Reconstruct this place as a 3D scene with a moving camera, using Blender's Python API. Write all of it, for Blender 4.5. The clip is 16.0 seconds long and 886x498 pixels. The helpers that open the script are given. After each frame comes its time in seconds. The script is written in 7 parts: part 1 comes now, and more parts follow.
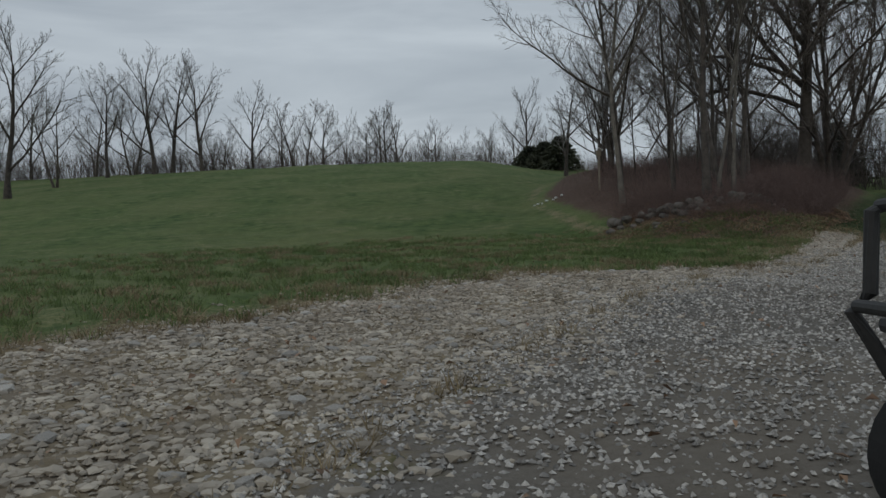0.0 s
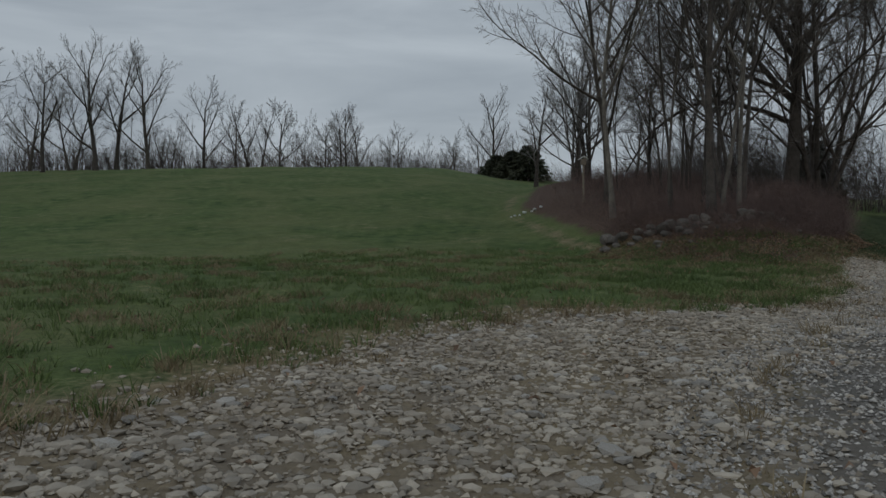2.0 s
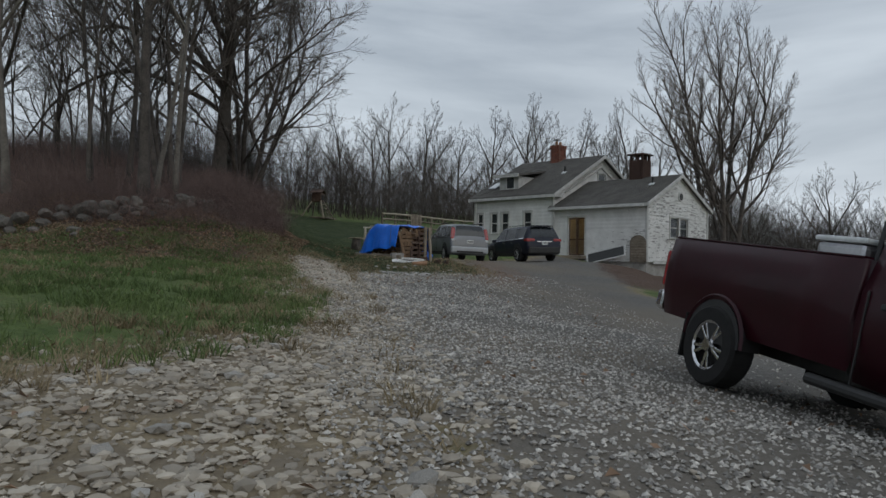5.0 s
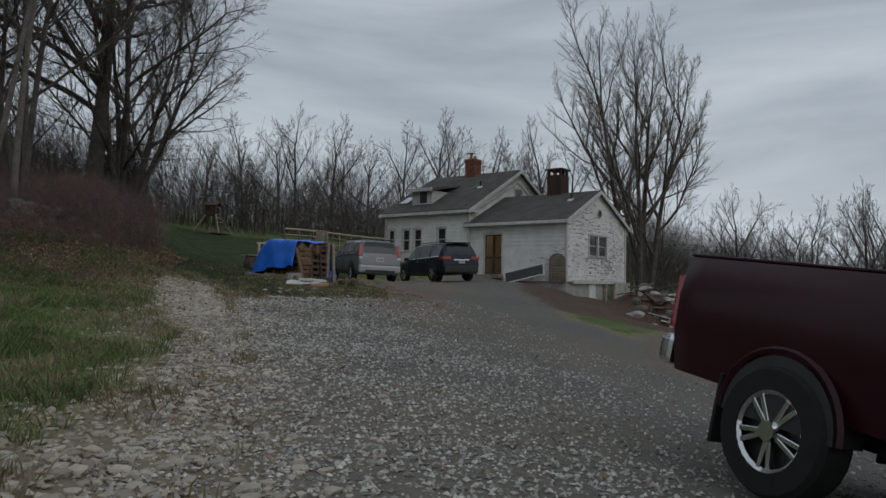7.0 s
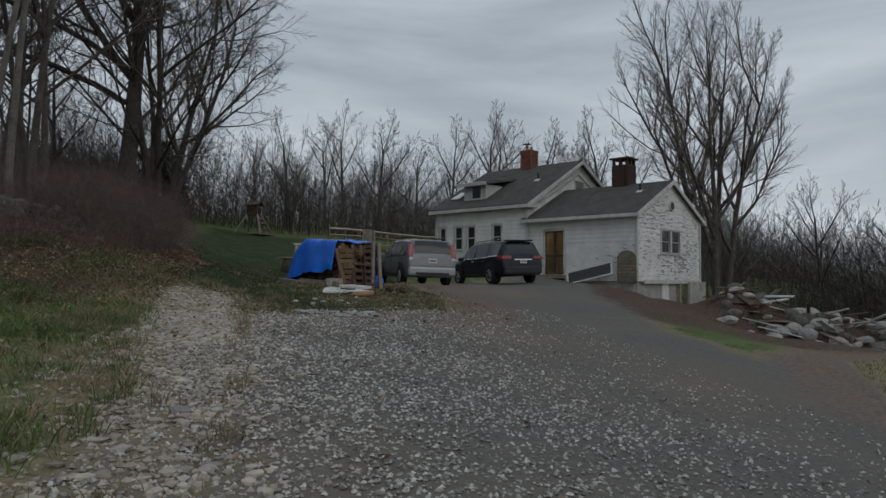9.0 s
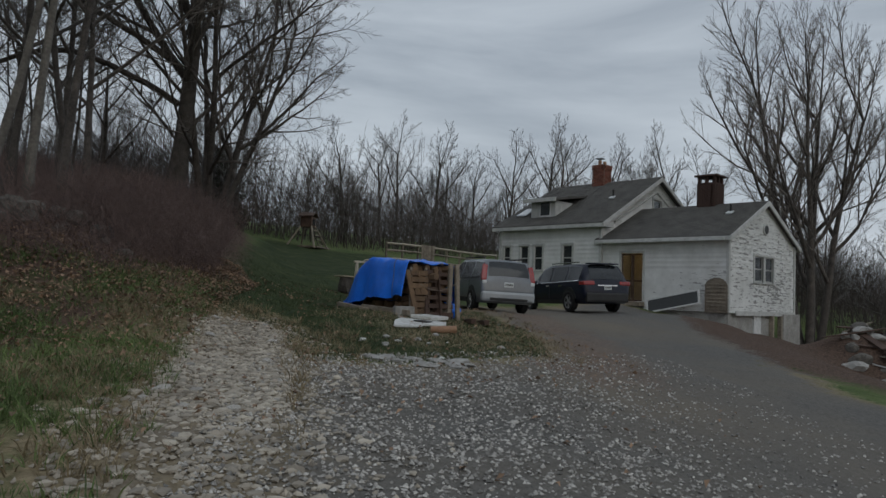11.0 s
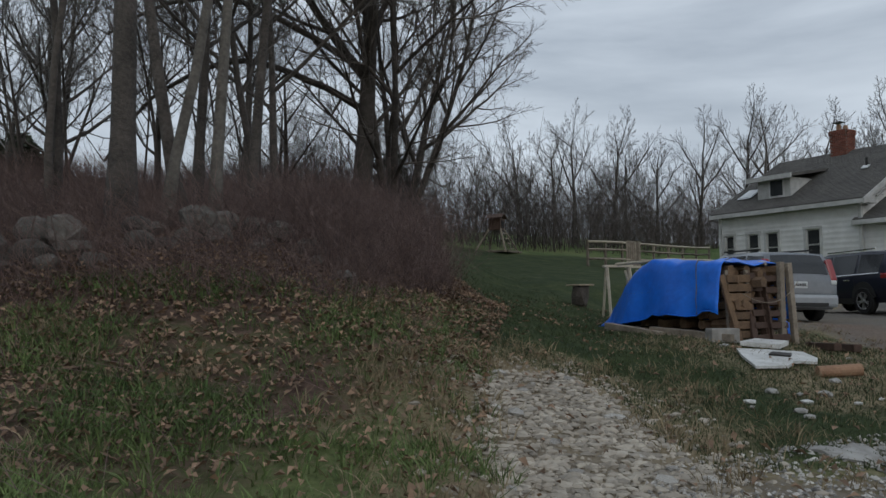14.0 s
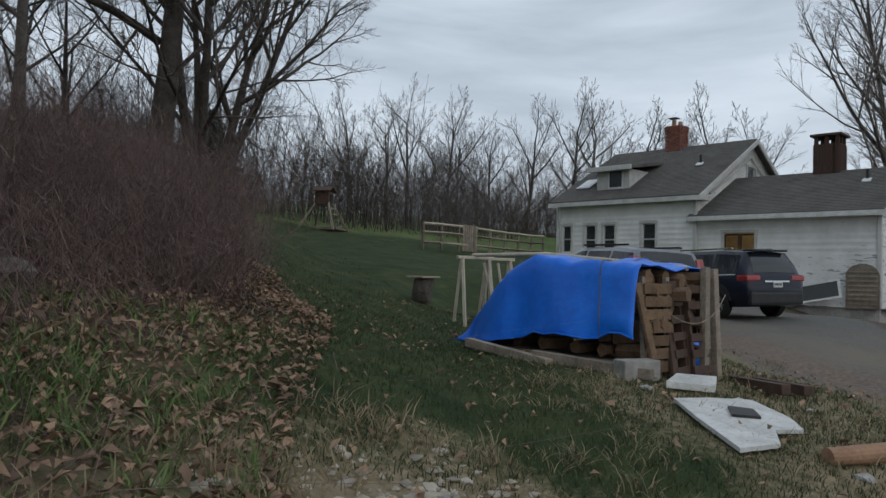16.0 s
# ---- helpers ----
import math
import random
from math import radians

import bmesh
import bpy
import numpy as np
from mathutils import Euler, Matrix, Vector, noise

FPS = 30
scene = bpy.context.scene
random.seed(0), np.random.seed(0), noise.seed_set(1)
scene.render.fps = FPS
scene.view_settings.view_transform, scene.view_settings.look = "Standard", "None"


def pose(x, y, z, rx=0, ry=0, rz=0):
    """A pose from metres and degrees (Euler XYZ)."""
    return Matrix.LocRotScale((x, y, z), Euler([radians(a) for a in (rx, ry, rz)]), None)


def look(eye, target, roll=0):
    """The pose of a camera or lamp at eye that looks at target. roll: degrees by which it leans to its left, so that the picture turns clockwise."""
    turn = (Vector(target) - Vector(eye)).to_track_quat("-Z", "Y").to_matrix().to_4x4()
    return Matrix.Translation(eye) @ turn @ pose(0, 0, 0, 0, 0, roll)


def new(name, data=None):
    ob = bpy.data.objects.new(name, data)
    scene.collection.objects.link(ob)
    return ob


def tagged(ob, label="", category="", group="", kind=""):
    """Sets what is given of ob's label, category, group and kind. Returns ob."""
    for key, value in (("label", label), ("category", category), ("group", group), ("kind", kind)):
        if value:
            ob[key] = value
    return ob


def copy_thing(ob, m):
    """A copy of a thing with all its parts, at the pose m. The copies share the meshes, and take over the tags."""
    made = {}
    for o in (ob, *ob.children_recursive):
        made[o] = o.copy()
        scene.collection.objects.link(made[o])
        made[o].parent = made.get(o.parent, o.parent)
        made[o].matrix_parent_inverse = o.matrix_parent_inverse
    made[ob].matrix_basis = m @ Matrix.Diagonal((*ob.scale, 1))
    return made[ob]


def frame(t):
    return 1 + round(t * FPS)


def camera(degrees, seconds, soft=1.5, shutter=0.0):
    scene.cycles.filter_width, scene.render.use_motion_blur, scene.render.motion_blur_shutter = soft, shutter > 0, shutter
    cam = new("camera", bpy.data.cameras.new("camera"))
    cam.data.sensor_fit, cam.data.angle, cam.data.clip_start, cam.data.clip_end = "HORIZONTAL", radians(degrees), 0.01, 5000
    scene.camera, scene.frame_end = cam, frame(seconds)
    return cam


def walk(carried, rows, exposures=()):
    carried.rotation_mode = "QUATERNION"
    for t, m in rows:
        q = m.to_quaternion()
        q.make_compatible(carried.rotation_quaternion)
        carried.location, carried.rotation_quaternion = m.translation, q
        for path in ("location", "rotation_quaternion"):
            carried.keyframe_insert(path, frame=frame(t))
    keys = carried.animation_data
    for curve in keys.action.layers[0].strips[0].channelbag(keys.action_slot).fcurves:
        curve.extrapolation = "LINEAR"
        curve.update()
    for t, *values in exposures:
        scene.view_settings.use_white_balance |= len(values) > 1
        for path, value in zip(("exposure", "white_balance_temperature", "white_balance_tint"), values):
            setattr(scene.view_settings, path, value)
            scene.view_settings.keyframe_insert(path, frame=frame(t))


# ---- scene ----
cam = camera(64.00, 16.0)
EXPO = [(0.0, -0.05, 6450, 5), (1.5, -0.26, 6380, 5), (2.5, -0.30, 6430, 5), (3.0, -0.04, 6460, 5), (3.5, -0.02, 6500, 6), (5.0, 0.20, 6400, 6), (7.5, -0.05, 6430, 6), (9.0, 0.0, 6420, 6), (11.5, 0.02, 6380, 6), (12.5, 0.08, 6350, 7), (16.0, 0.46, 6280, 6)]
PATH = [
    (0.0, (0.000, -0.000, 1.600), (0.000, 9.999, 1.773), -1.78),
    (0.5, (-0.154, 0.847, 1.671), (-0.414, 10.840, 1.952), -1.36),
    (1.0, (-0.324, 1.802, 1.764), (-0.305, 11.797, 2.072), -0.48),
    (1.5, (-0.420, 2.673, 1.852), (-0.104, 12.661, 2.226), -0.49),
    (2.0, (-0.511, 3.630, 1.905), (0.106, 13.607, 2.190), -0.27),
    (2.5, (-0.712, 4.469, 1.914), (0.492, 14.395, 2.056), -0.19),
    (3.0, (-0.551, 5.386, 1.967), (1.588, 15.154, 2.103), 0.17),
    (3.5, (-0.537, 6.133, 2.050), (2.827, 15.549, 2.214), 0.16),
    (4.0, (-0.136, 6.804, 2.115), (4.641, 15.588, 2.273), 0.35),
    (4.5, (0.273, 7.346, 2.098), (6.316, 15.314, 2.105), -0.04),
    (5.0, (0.748, 7.929, 2.092), (8.284, 14.499, 2.274), 0.99),
    (7.5, (3.833, 10.320, 2.235), (12.132, 15.881, 2.692), 0.93),
    (8.0, (4.474, 10.811, 2.278), (12.705, 16.473, 2.715), 0.47),
    (8.5, (5.052, 11.389, 2.319), (13.069, 17.353, 2.720), -0.07),
    (9.0, (5.614, 11.999, 2.345), (13.507, 18.124, 2.775), 0.25),
    (11.5, (7.812, 15.203, 2.656), (15.006, 22.119, 3.312), 2.95),
    (12.0, (8.253, 15.933, 2.589), (15.085, 23.207, 3.221), 3.25),
    (12.5, (8.373, 16.606, 2.635), (14.953, 24.110, 3.259), 2.93),
    (13.0, (8.498, 17.308, 2.689), (14.764, 25.085, 3.187), 2.19),
    (13.5, (8.667, 18.116, 2.696), (14.694, 26.080, 3.188), 0.69),
    (14.0, (8.728, 18.775, 2.883), (14.507, 26.912, 3.513), -0.75),
    (14.5, (9.107, 19.504, 2.906), (14.913, 27.619, 3.553), -0.87),
    (15.0, (9.559, 20.283, 2.976), (15.657, 28.189, 3.519), -0.97),
    (15.5, (10.027, 20.768, 3.098), (16.695, 28.210, 3.503), -0.00),
    (16.0, (11.034, 21.487, 3.147), (18.614, 28.002, 3.478), 1.55),
]
walk(cam, [(t, look(eye, target, roll)) for t, eye, target, roll in PATH], EXPO)

# ---- world and sun: overcast dusk ----
world = bpy.data.worlds.new("overcast_sky")
scene.world = world
world.use_nodes = True
wn = world.node_tree
wn.nodes.clear()


def wnode(kind, **kw):
    n = wn.nodes.new(kind)
    for k, v in kw.items():
        n.inputs[k].default_value = v
    return n


sky = wn.nodes.new("ShaderNodeTexSky")
sky.sky_type = "NISHITA"
sky.sun_disc = False
sky.sun_elevation, sky.sun_rotation = radians(14), radians(200)
sky.air_density, sky.dust_density = 1.5, 3.0
wco = wn.nodes.new("ShaderNodeTexCoord")
wmap = wn.nodes.new("ShaderNodeMapping")
wmap.inputs["Scale"].default_value = (1.3, 1.3, 6.5)
cloud = wnode("ShaderNodeTexNoise", Scale=1.5, Detail=7.0, Roughness=0.52, Distortion=0.4)
ramp = wn.nodes.new("ShaderNodeValToRGB")
ramp.color_ramp.elements[0].position, ramp.color_ramp.elements[0].color = 0.30, (0.335, 0.37, 0.435, 1)
ramp.color_ramp.elements[1].position, ramp.color_ramp.elements[1].color = 0.70, (0.585, 0.625, 0.695, 1)
low = wn.nodes.new("ShaderNodeMix")
low.data_type = "RGBA"
low.inputs[0].default_value = 0.93
skygain = wn.nodes.new("ShaderNodeVectorMath")
skygain.operation = "SCALE"
skygain.inputs["Scale"].default_value = 0.10
bg = wnode("ShaderNodeBackground", Strength=1.0)
wout = wn.nodes.new("ShaderNodeOutputWorld")
for a, b in ((wco.outputs["Generated"], wmap.inputs["Vector"]), (wmap.outputs[0], cloud.inputs["Vector"]),
             (cloud.outputs["Fac"], ramp.inputs[0]), (sky.outputs[0], skygain.inputs[0]),
             (skygain.outputs[0], low.inputs[6]), (ramp.outputs[0], low.inputs[7]),
             (low.outputs[2], bg.inputs[0]), (bg.outputs[0], wout.inputs[0])):
    wn.links.new(a, b)

sun = new("sun", bpy.data.lights.new("sun", "SUN"))
sun.data.energy, sun.data.angle, sun.data.color = 0.22, radians(40), (1.0, 0.97, 0.93)
sun.matrix_world = look((-20, -40, 40), (0, 0, 0))


# ---- materials ----
def material(name, build):
    m = bpy.data.materials.new(name)
    m.use_nodes = True
    nt = m.node_tree
    bsdf = nt.nodes["Principled BSDF"]
    build(nt, bsdf)
    return m


def node(nt, kind, **kw):
    n = nt.nodes.new(kind)
    for k, v in kw.items():
        n.inputs[k.replace("_", " ")].default_value = v
    return n


def ramp_node(nt, fac, stops):
    r = nt.nodes.new("ShaderNodeValToRGB")
    e = r.color_ramp.elements
    while len(e) < len(stops):
        e.new(0.5)
    for i, (p, c) in enumerate(stops):
        e[i].position, e[i].color = p, (*c, 1)
    nt.links.new(fac, r.inputs[0])
    return r.outputs[0]


def mixc(nt, fac, a, b, mode="MIX"):
    n = nt.nodes.new("ShaderNodeMix")
    n.data_type, n.blend_type = "RGBA", mode
    for s, v in ((0, fac), (6, a), (7, b)):
        if hasattr(v, "links"):
            nt.links.new(v, n.inputs[s])
        else:
            n.inputs[s].default_value = v if s == 0 else (*v, 1)
    return n.outputs[2]


def noise_tex(nt, scale, detail=4.0, rough=0.55, vec=None, kind="ShaderNodeTexNoise"):
    n = nt.nodes.new(kind)
    n.inputs["Scale"].default_value = scale
    if "Detail" in n.inputs:
        n.inputs["Detail"].default_value, n.inputs["Roughness"].default_value = detail, rough
    if vec is None:
        vec = nt.nodes.new("ShaderNodeTexCoord").outputs["Object"]
    nt.links.new(vec, n.inputs["Vector"])
    return n


def bump(nt, bsdf, height, strength=0.4, dist=0.02):
    b = nt.nodes.new("ShaderNodeBump")
    b.inputs["Strength"].default_value, b.inputs["Distance"].default_value = strength, dist
    nt.links.new(height, b.inputs["Height"])
    nt.links.new(b.outputs[0], bsdf.inputs["Normal"])


def varied(name, dark, light, scale=6.0, rough=0.7, metal=0.0, relief=0.3, dist=0.01, coat=0.0, island=0.0, obrand=0.0, mid=None):
    """A surface whose colour wanders between two tones at two scales, with fine relief."""
    def build(nt, b):
        n1, n2 = noise_tex(nt, scale), noise_tex(nt, scale * 7, 3)
        mx = nt.nodes.new("ShaderNodeMath")
        mx.operation = "MULTIPLY_ADD"
        mx.inputs[1].default_value = 0.4
        nt.links.new(n2.outputs["Fac"], mx.inputs[0])
        m2 = nt.nodes.new("ShaderNodeMath")
        m2.operation = "MULTIPLY"
        m2.inputs[1].default_value = 0.6
        nt.links.new(n1.outputs["Fac"], m2.inputs[0])
        nt.links.new(m2.outputs[0], mx.inputs[2])
        stops = [(0.32, dark), (0.68, light)] if mid is None else [(0.30, dark), (0.5, mid), (0.70, light)]
        col = ramp_node(nt, mx.outputs[0], stops)
        for amount, src in ((island, "ShaderNodeNewGeometry"), (obrand, "ShaderNodeObjectInfo")):
            if amount:
                g = nt.nodes.new(src)
                out = g.outputs["Random Per Island"] if island and src.endswith("Geometry") else g.outputs["Random"]
                hs = nt.nodes.new("ShaderNodeHueSaturation")
                mr = nt.nodes.new("ShaderNodeMapRange")
                mr.inputs["To Min"].default_value, mr.inputs["To Max"].default_value = 1 - amount, 1 + amount
                nt.links.new(out, mr.inputs["Value"])
                nt.links.new(mr.outputs[0], hs.inputs["Value"])
                nt.links.new(col, hs.inputs["Color"])
                col = hs.outputs[0]
        nt.links.new(col, b.inputs["Base Color"])
        b.inputs["Roughness"].default_value, b.inputs["Metallic"].default_value = rough, metal
        b.inputs["Coat Weight"].default_value = coat
        if relief:
            bump(nt, b, n2.outputs["Fac"], relief, dist)
    return material(name, build)


def glass_dark(name, tint=(0.012, 0.014, 0.016)):
    def build(nt, b):
        n = noise_tex(nt, 3.0)
        col = ramp_node(nt, n.outputs["Fac"], [(0.3, tint), (0.7, tuple(c * 1.8 for c in tint))])
        nt.links.new(col, b.inputs["Base Color"])
        b.inputs["Roughness"].default_value = 0.06
        b.inputs["Specular IOR Level"].default_value = 0.6
    return material(name, build)


BARK = varied("bark", (0.036, 0.031, 0.027), (0.125, 0.106, 0.092), 3.0, 0.95, relief=0.8, dist=0.03, obrand=0.25)
BARK_PALE = varied("pale_bark", (0.075, 0.066, 0.057), (0.205, 0.185, 0.160), 2.5, 0.95, relief=0.7, dist=0.03, obrand=0.2)
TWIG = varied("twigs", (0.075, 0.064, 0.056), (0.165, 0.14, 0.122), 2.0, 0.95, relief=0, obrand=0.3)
# paler and greyer than the near twigs: distance haze put into the colour
TWIG_HAZED = varied("hazed_far_twigs", (0.15, 0.145, 0.145), (0.26, 0.25, 0.245), 0.6, 0.95, relief=0, obrand=0.25)
BUDS = varied("buds", (0.13, 0.13, 0.06), (0.24, 0.23, 0.11), 1.0, 0.9, relief=0, island=0.25)
BRUSH = varied("brush_stems", (0.090, 0.060, 0.053), (0.225, 0.152, 0.132), 0.5, 0.95, relief=0, island=0.35)
FARBRUSH = varied("far_brush", (0.055, 0.046, 0.042), (0.13, 0.108, 0.096), 0.12, 0.95, relief=0, island=0.4)
NEEDLES = varied("needles", (0.026, 0.032, 0.020), (0.065, 0.072, 0.044), 1.0, 0.9, relief=0, island=0.3)
BLADES = varied("grass_blades", (0.058, 0.098, 0.026), (0.145, 0.195, 0.062), 0.6, 0.8, relief=0, island=0.45)
LUSH = varied("lawn_blades", (0.027, 0.044, 0.014), (0.064, 0.082, 0.029), 0.6, 0.8, relief=0, island=0.4)
STRAW = varied("dry_straw", (0.155, 0.12, 0.068), (0.31, 0.25, 0.155), 0.6, 0.9, relief=0, island=0.3)
LEAFLIT = varied("dead_leaves", (0.10, 0.058, 0.036), (0.34, 0.225, 0.145), 0.9, 0.85, relief=0, island=0.45)
STONES = varied("pale_stones", (0.22, 0.188, 0.146), (0.46, 0.415, 0.345), 1.6, 0.9, relief=0.25, dist=0.006, island=0.32)
STONES_DARK = varied("grey_stones", (0.14, 0.133, 0.122), (0.54, 0.515, 0.475), 9.0, 0.9, relief=0.2, dist=0.004, island=0.55)
BOULDER = varied("field_stone", (0.052, 0.046, 0.040), (0.18, 0.165, 0.145), 2.2, 0.95, relief=0.7, dist=0.03, obrand=0.25)
SHINGLE = varied("asphalt_shingles", (0.064, 0.061, 0.056), (0.128, 0.120, 0.110), 1.2, 0.95, relief=0.5, dist=0.006)
BRICK = varied("chimney_brick", (0.13, 0.048, 0.034), (0.27, 0.105, 0.07), 5.0, 0.9, relief=0.5, dist=0.006, obrand=0.3)
MORTAR = varied("mortar", (0.19, 0.165, 0.145), (0.30, 0.27, 0.24), 8.0, 0.95)
SOOT = varied("sooty_brick", (0.028, 0.02, 0.018), (0.10, 0.055, 0.042), 4.0, 0.95, relief=0.5)
TRIM = varied("weathered_white_trim", (0.36, 0.36, 0.345), (0.62, 0.62, 0.60), 3.0, 0.6, relief=0.15)
CONCRETE = varied("foundation_concrete", (0.20, 0.19, 0.175), (0.42, 0.41, 0.385), 1.6, 0.9, relief=0.4)
# near-black that paints the shade inside openings onto solid panels
SHADE_BLACK = varied("painted_interior_shade", (0.010, 0.009, 0.008), (0.022, 0.02, 0.018), 2.0, 0.9, relief=0)
PANE = glass_dark("window_glass", (0.026, 0.029, 0.031))
CARGLASS = glass_dark("tinted_car_glass")
RUBBER = varied("tyre_rubber", (0.006, 0.006, 0.006), (0.014, 0.0135, 0.013), 9.0, 0.95, relief=0.3, dist=0.004)
BLACKPL = varied("black_plastic", (0.012, 0.012, 0.012), (0.026, 0.025, 0.025), 5.0, 0.6, relief=0.1)
CHROME = varied("chrome", (0.55, 0.55, 0.56), (0.70, 0.70, 0.71), 3.0, 0.16, metal=1.0, relief=0)
ALLOY = varied("alloy", (0.36, 0.36, 0.37), (0.50, 0.50, 0.51), 4.0, 0.35, metal=0.9, relief=0)
MAROON = varied("maroon_paint", (0.018, 0.0012, 0.0042), (0.028, 0.0020, 0.0065), 1.5, 0.4, relief=0.02, coat=0.12)
SILVER = varied("silver_grey_paint", (0.15, 0.163, 0.18), (0.20, 0.215, 0.235), 1.5, 0.35, metal=0.35, relief=0.03, coat=0.5)
NAVY = varied("dark_blue_paint", (0.006, 0.008, 0.018), (0.010, 0.013, 0.028), 1.5, 0.4, relief=0.0, coat=0.35)
REDLENS = varied("red_lens", (0.20, 0.012, 0.015), (0.36, 0.03, 0.03), 6.0, 0.2, relief=0, coat=0.6)
PLATE = varied("licence_plate", (0.50, 0.52, 0.52), (0.66, 0.68, 0.68), 6.0, 0.5, relief=0)
OLDWOOD = varied("weathered_wood", (0.13, 0.105, 0.08), (0.31, 0.265, 0.21), 5.0, 0.9, relief=0.5, dist=0.006, obrand=0.3)
RAWWOOD = varied("split_firewood", (0.07, 0.042, 0.025), (0.215, 0.135, 0.076), 6.0, 0.85, relief=0.4, obrand=0.3)
BROWNWOOD = varied("brown_painted_wood", (0.040, 0.022, 0.016), (0.10, 0.06, 0.042), 5.0, 0.8, relief=0.3)
PALEWOOD = varied("new_lumber", (0.36, 0.31, 0.23), (0.56, 0.50, 0.40), 4.0, 0.8, relief=0.3, obrand=0.15)
WHITEPAINT = varied("white_paint", (0.50, 0.50, 0.49), (0.72, 0.72, 0.71), 5.0, 0.6, relief=0.2)
SCREEN = varied("grey_screen_mesh", (0.045, 0.048, 0.05), (0.075, 0.078, 0.08), 30.0, 0.8, relief=0.2)
DRYWALL = varied("broken_white_board", (0.42, 0.42, 0.40), (0.70, 0.70, 0.68), 4.0, 0.9, relief=0.3)
TARP = varied("blue_tarpaulin", (0.006, 0.11, 0.58), (0.014, 0.19, 0.82), 1.6, 0.42, relief=0.25, dist=0.02)
TERRACOTTA = varied("rusty_pipe", (0.22, 0.12, 0.07), (0.38, 0.23, 0.14), 5.0, 0.8, relief=0.3)
STUMPTOP = varied("cut_wood", (0.25, 0.20, 0.14), (0.44, 0.37, 0.27), 8.0, 0.9, relief=0.4)
ORANGEPL = varied("orange_plastic", (0.42, 0.06, 0.015), (0.58, 0.11, 0.03), 4.0, 0.5, relief=0)
DARKMETAL = varied("dark_metal", (0.02, 0.02, 0.02), (0.05, 0.048, 0.045), 6.0, 0.5, metal=0.5, relief=0.1)

for paint_ in (MAROON, NAVY):
    paint_.node_tree.nodes["Principled BSDF"].inputs["Specular IOR Level"].default_value = 0.22


def siding_material():
    """White clapboard paint, flaking to grey wood in patches stretched along the boards."""
    def build(nt, b):
        co = nt.nodes.new("ShaderNodeTexCoord")
        mp = nt.nodes.new("ShaderNodeMapping")
        mp.inputs["Scale"].default_value = (1.0, 1.0, 5.5)
        nt.links.new(co.outputs["Object"], mp.inputs[0])
        flake = noise_tex(nt, 1.9, 8, 0.62, mp.outputs[0])
        big = noise_tex(nt, 0.30, 3, 0.5)
        at = nt.nodes.new("ShaderNodeAttribute")
        at.attribute_name = "flaking"
        ad = nt.nodes.new("ShaderNodeMath")
        ad.operation = "MULTIPLY_ADD"
        ad.inputs[1].default_value = 0.23
        nt.links.new(at.outputs["Fac"], ad.inputs[0])
        nt.links.new(flake.outputs["Fac"], ad.inputs[2])
        a2 = nt.nodes.new("ShaderNodeMath")
        a2.operation = "MULTIPLY_ADD"
        a2.inputs[1].default_value = 0.25
        nt.links.new(big.outputs["Fac"], a2.inputs[0])
        nt.links.new(ad.outputs[0], a2.inputs[2])
        mask = ramp_node(nt, a2.outputs[0], [(0.80, (0, 0, 0)), (0.84, (1, 1, 1))])
        dirt = noise_tex(nt, 1.1, 5, 0.6)
        white = ramp_node(nt, dirt.outputs["Fac"], [(0.3, (0.56, 0.56, 0.54)), (0.65, (0.76, 0.76, 0.745))])
        wood = ramp_node(nt, flake.outputs["Fac"], [(0.4, (0.16, 0.155, 0.15)), (0.7, (0.30, 0.29, 0.28))])
        nt.links.new(mixc(nt, mask, white, wood), b.inputs["Base Color"])
        b.inputs["Roughness"].default_value = 0.7
        bump(nt, b, flake.outputs["Fac"], 0.2, 0.01)
    return material("flaking_white_clapboard", build)


SIDING = siding_material()


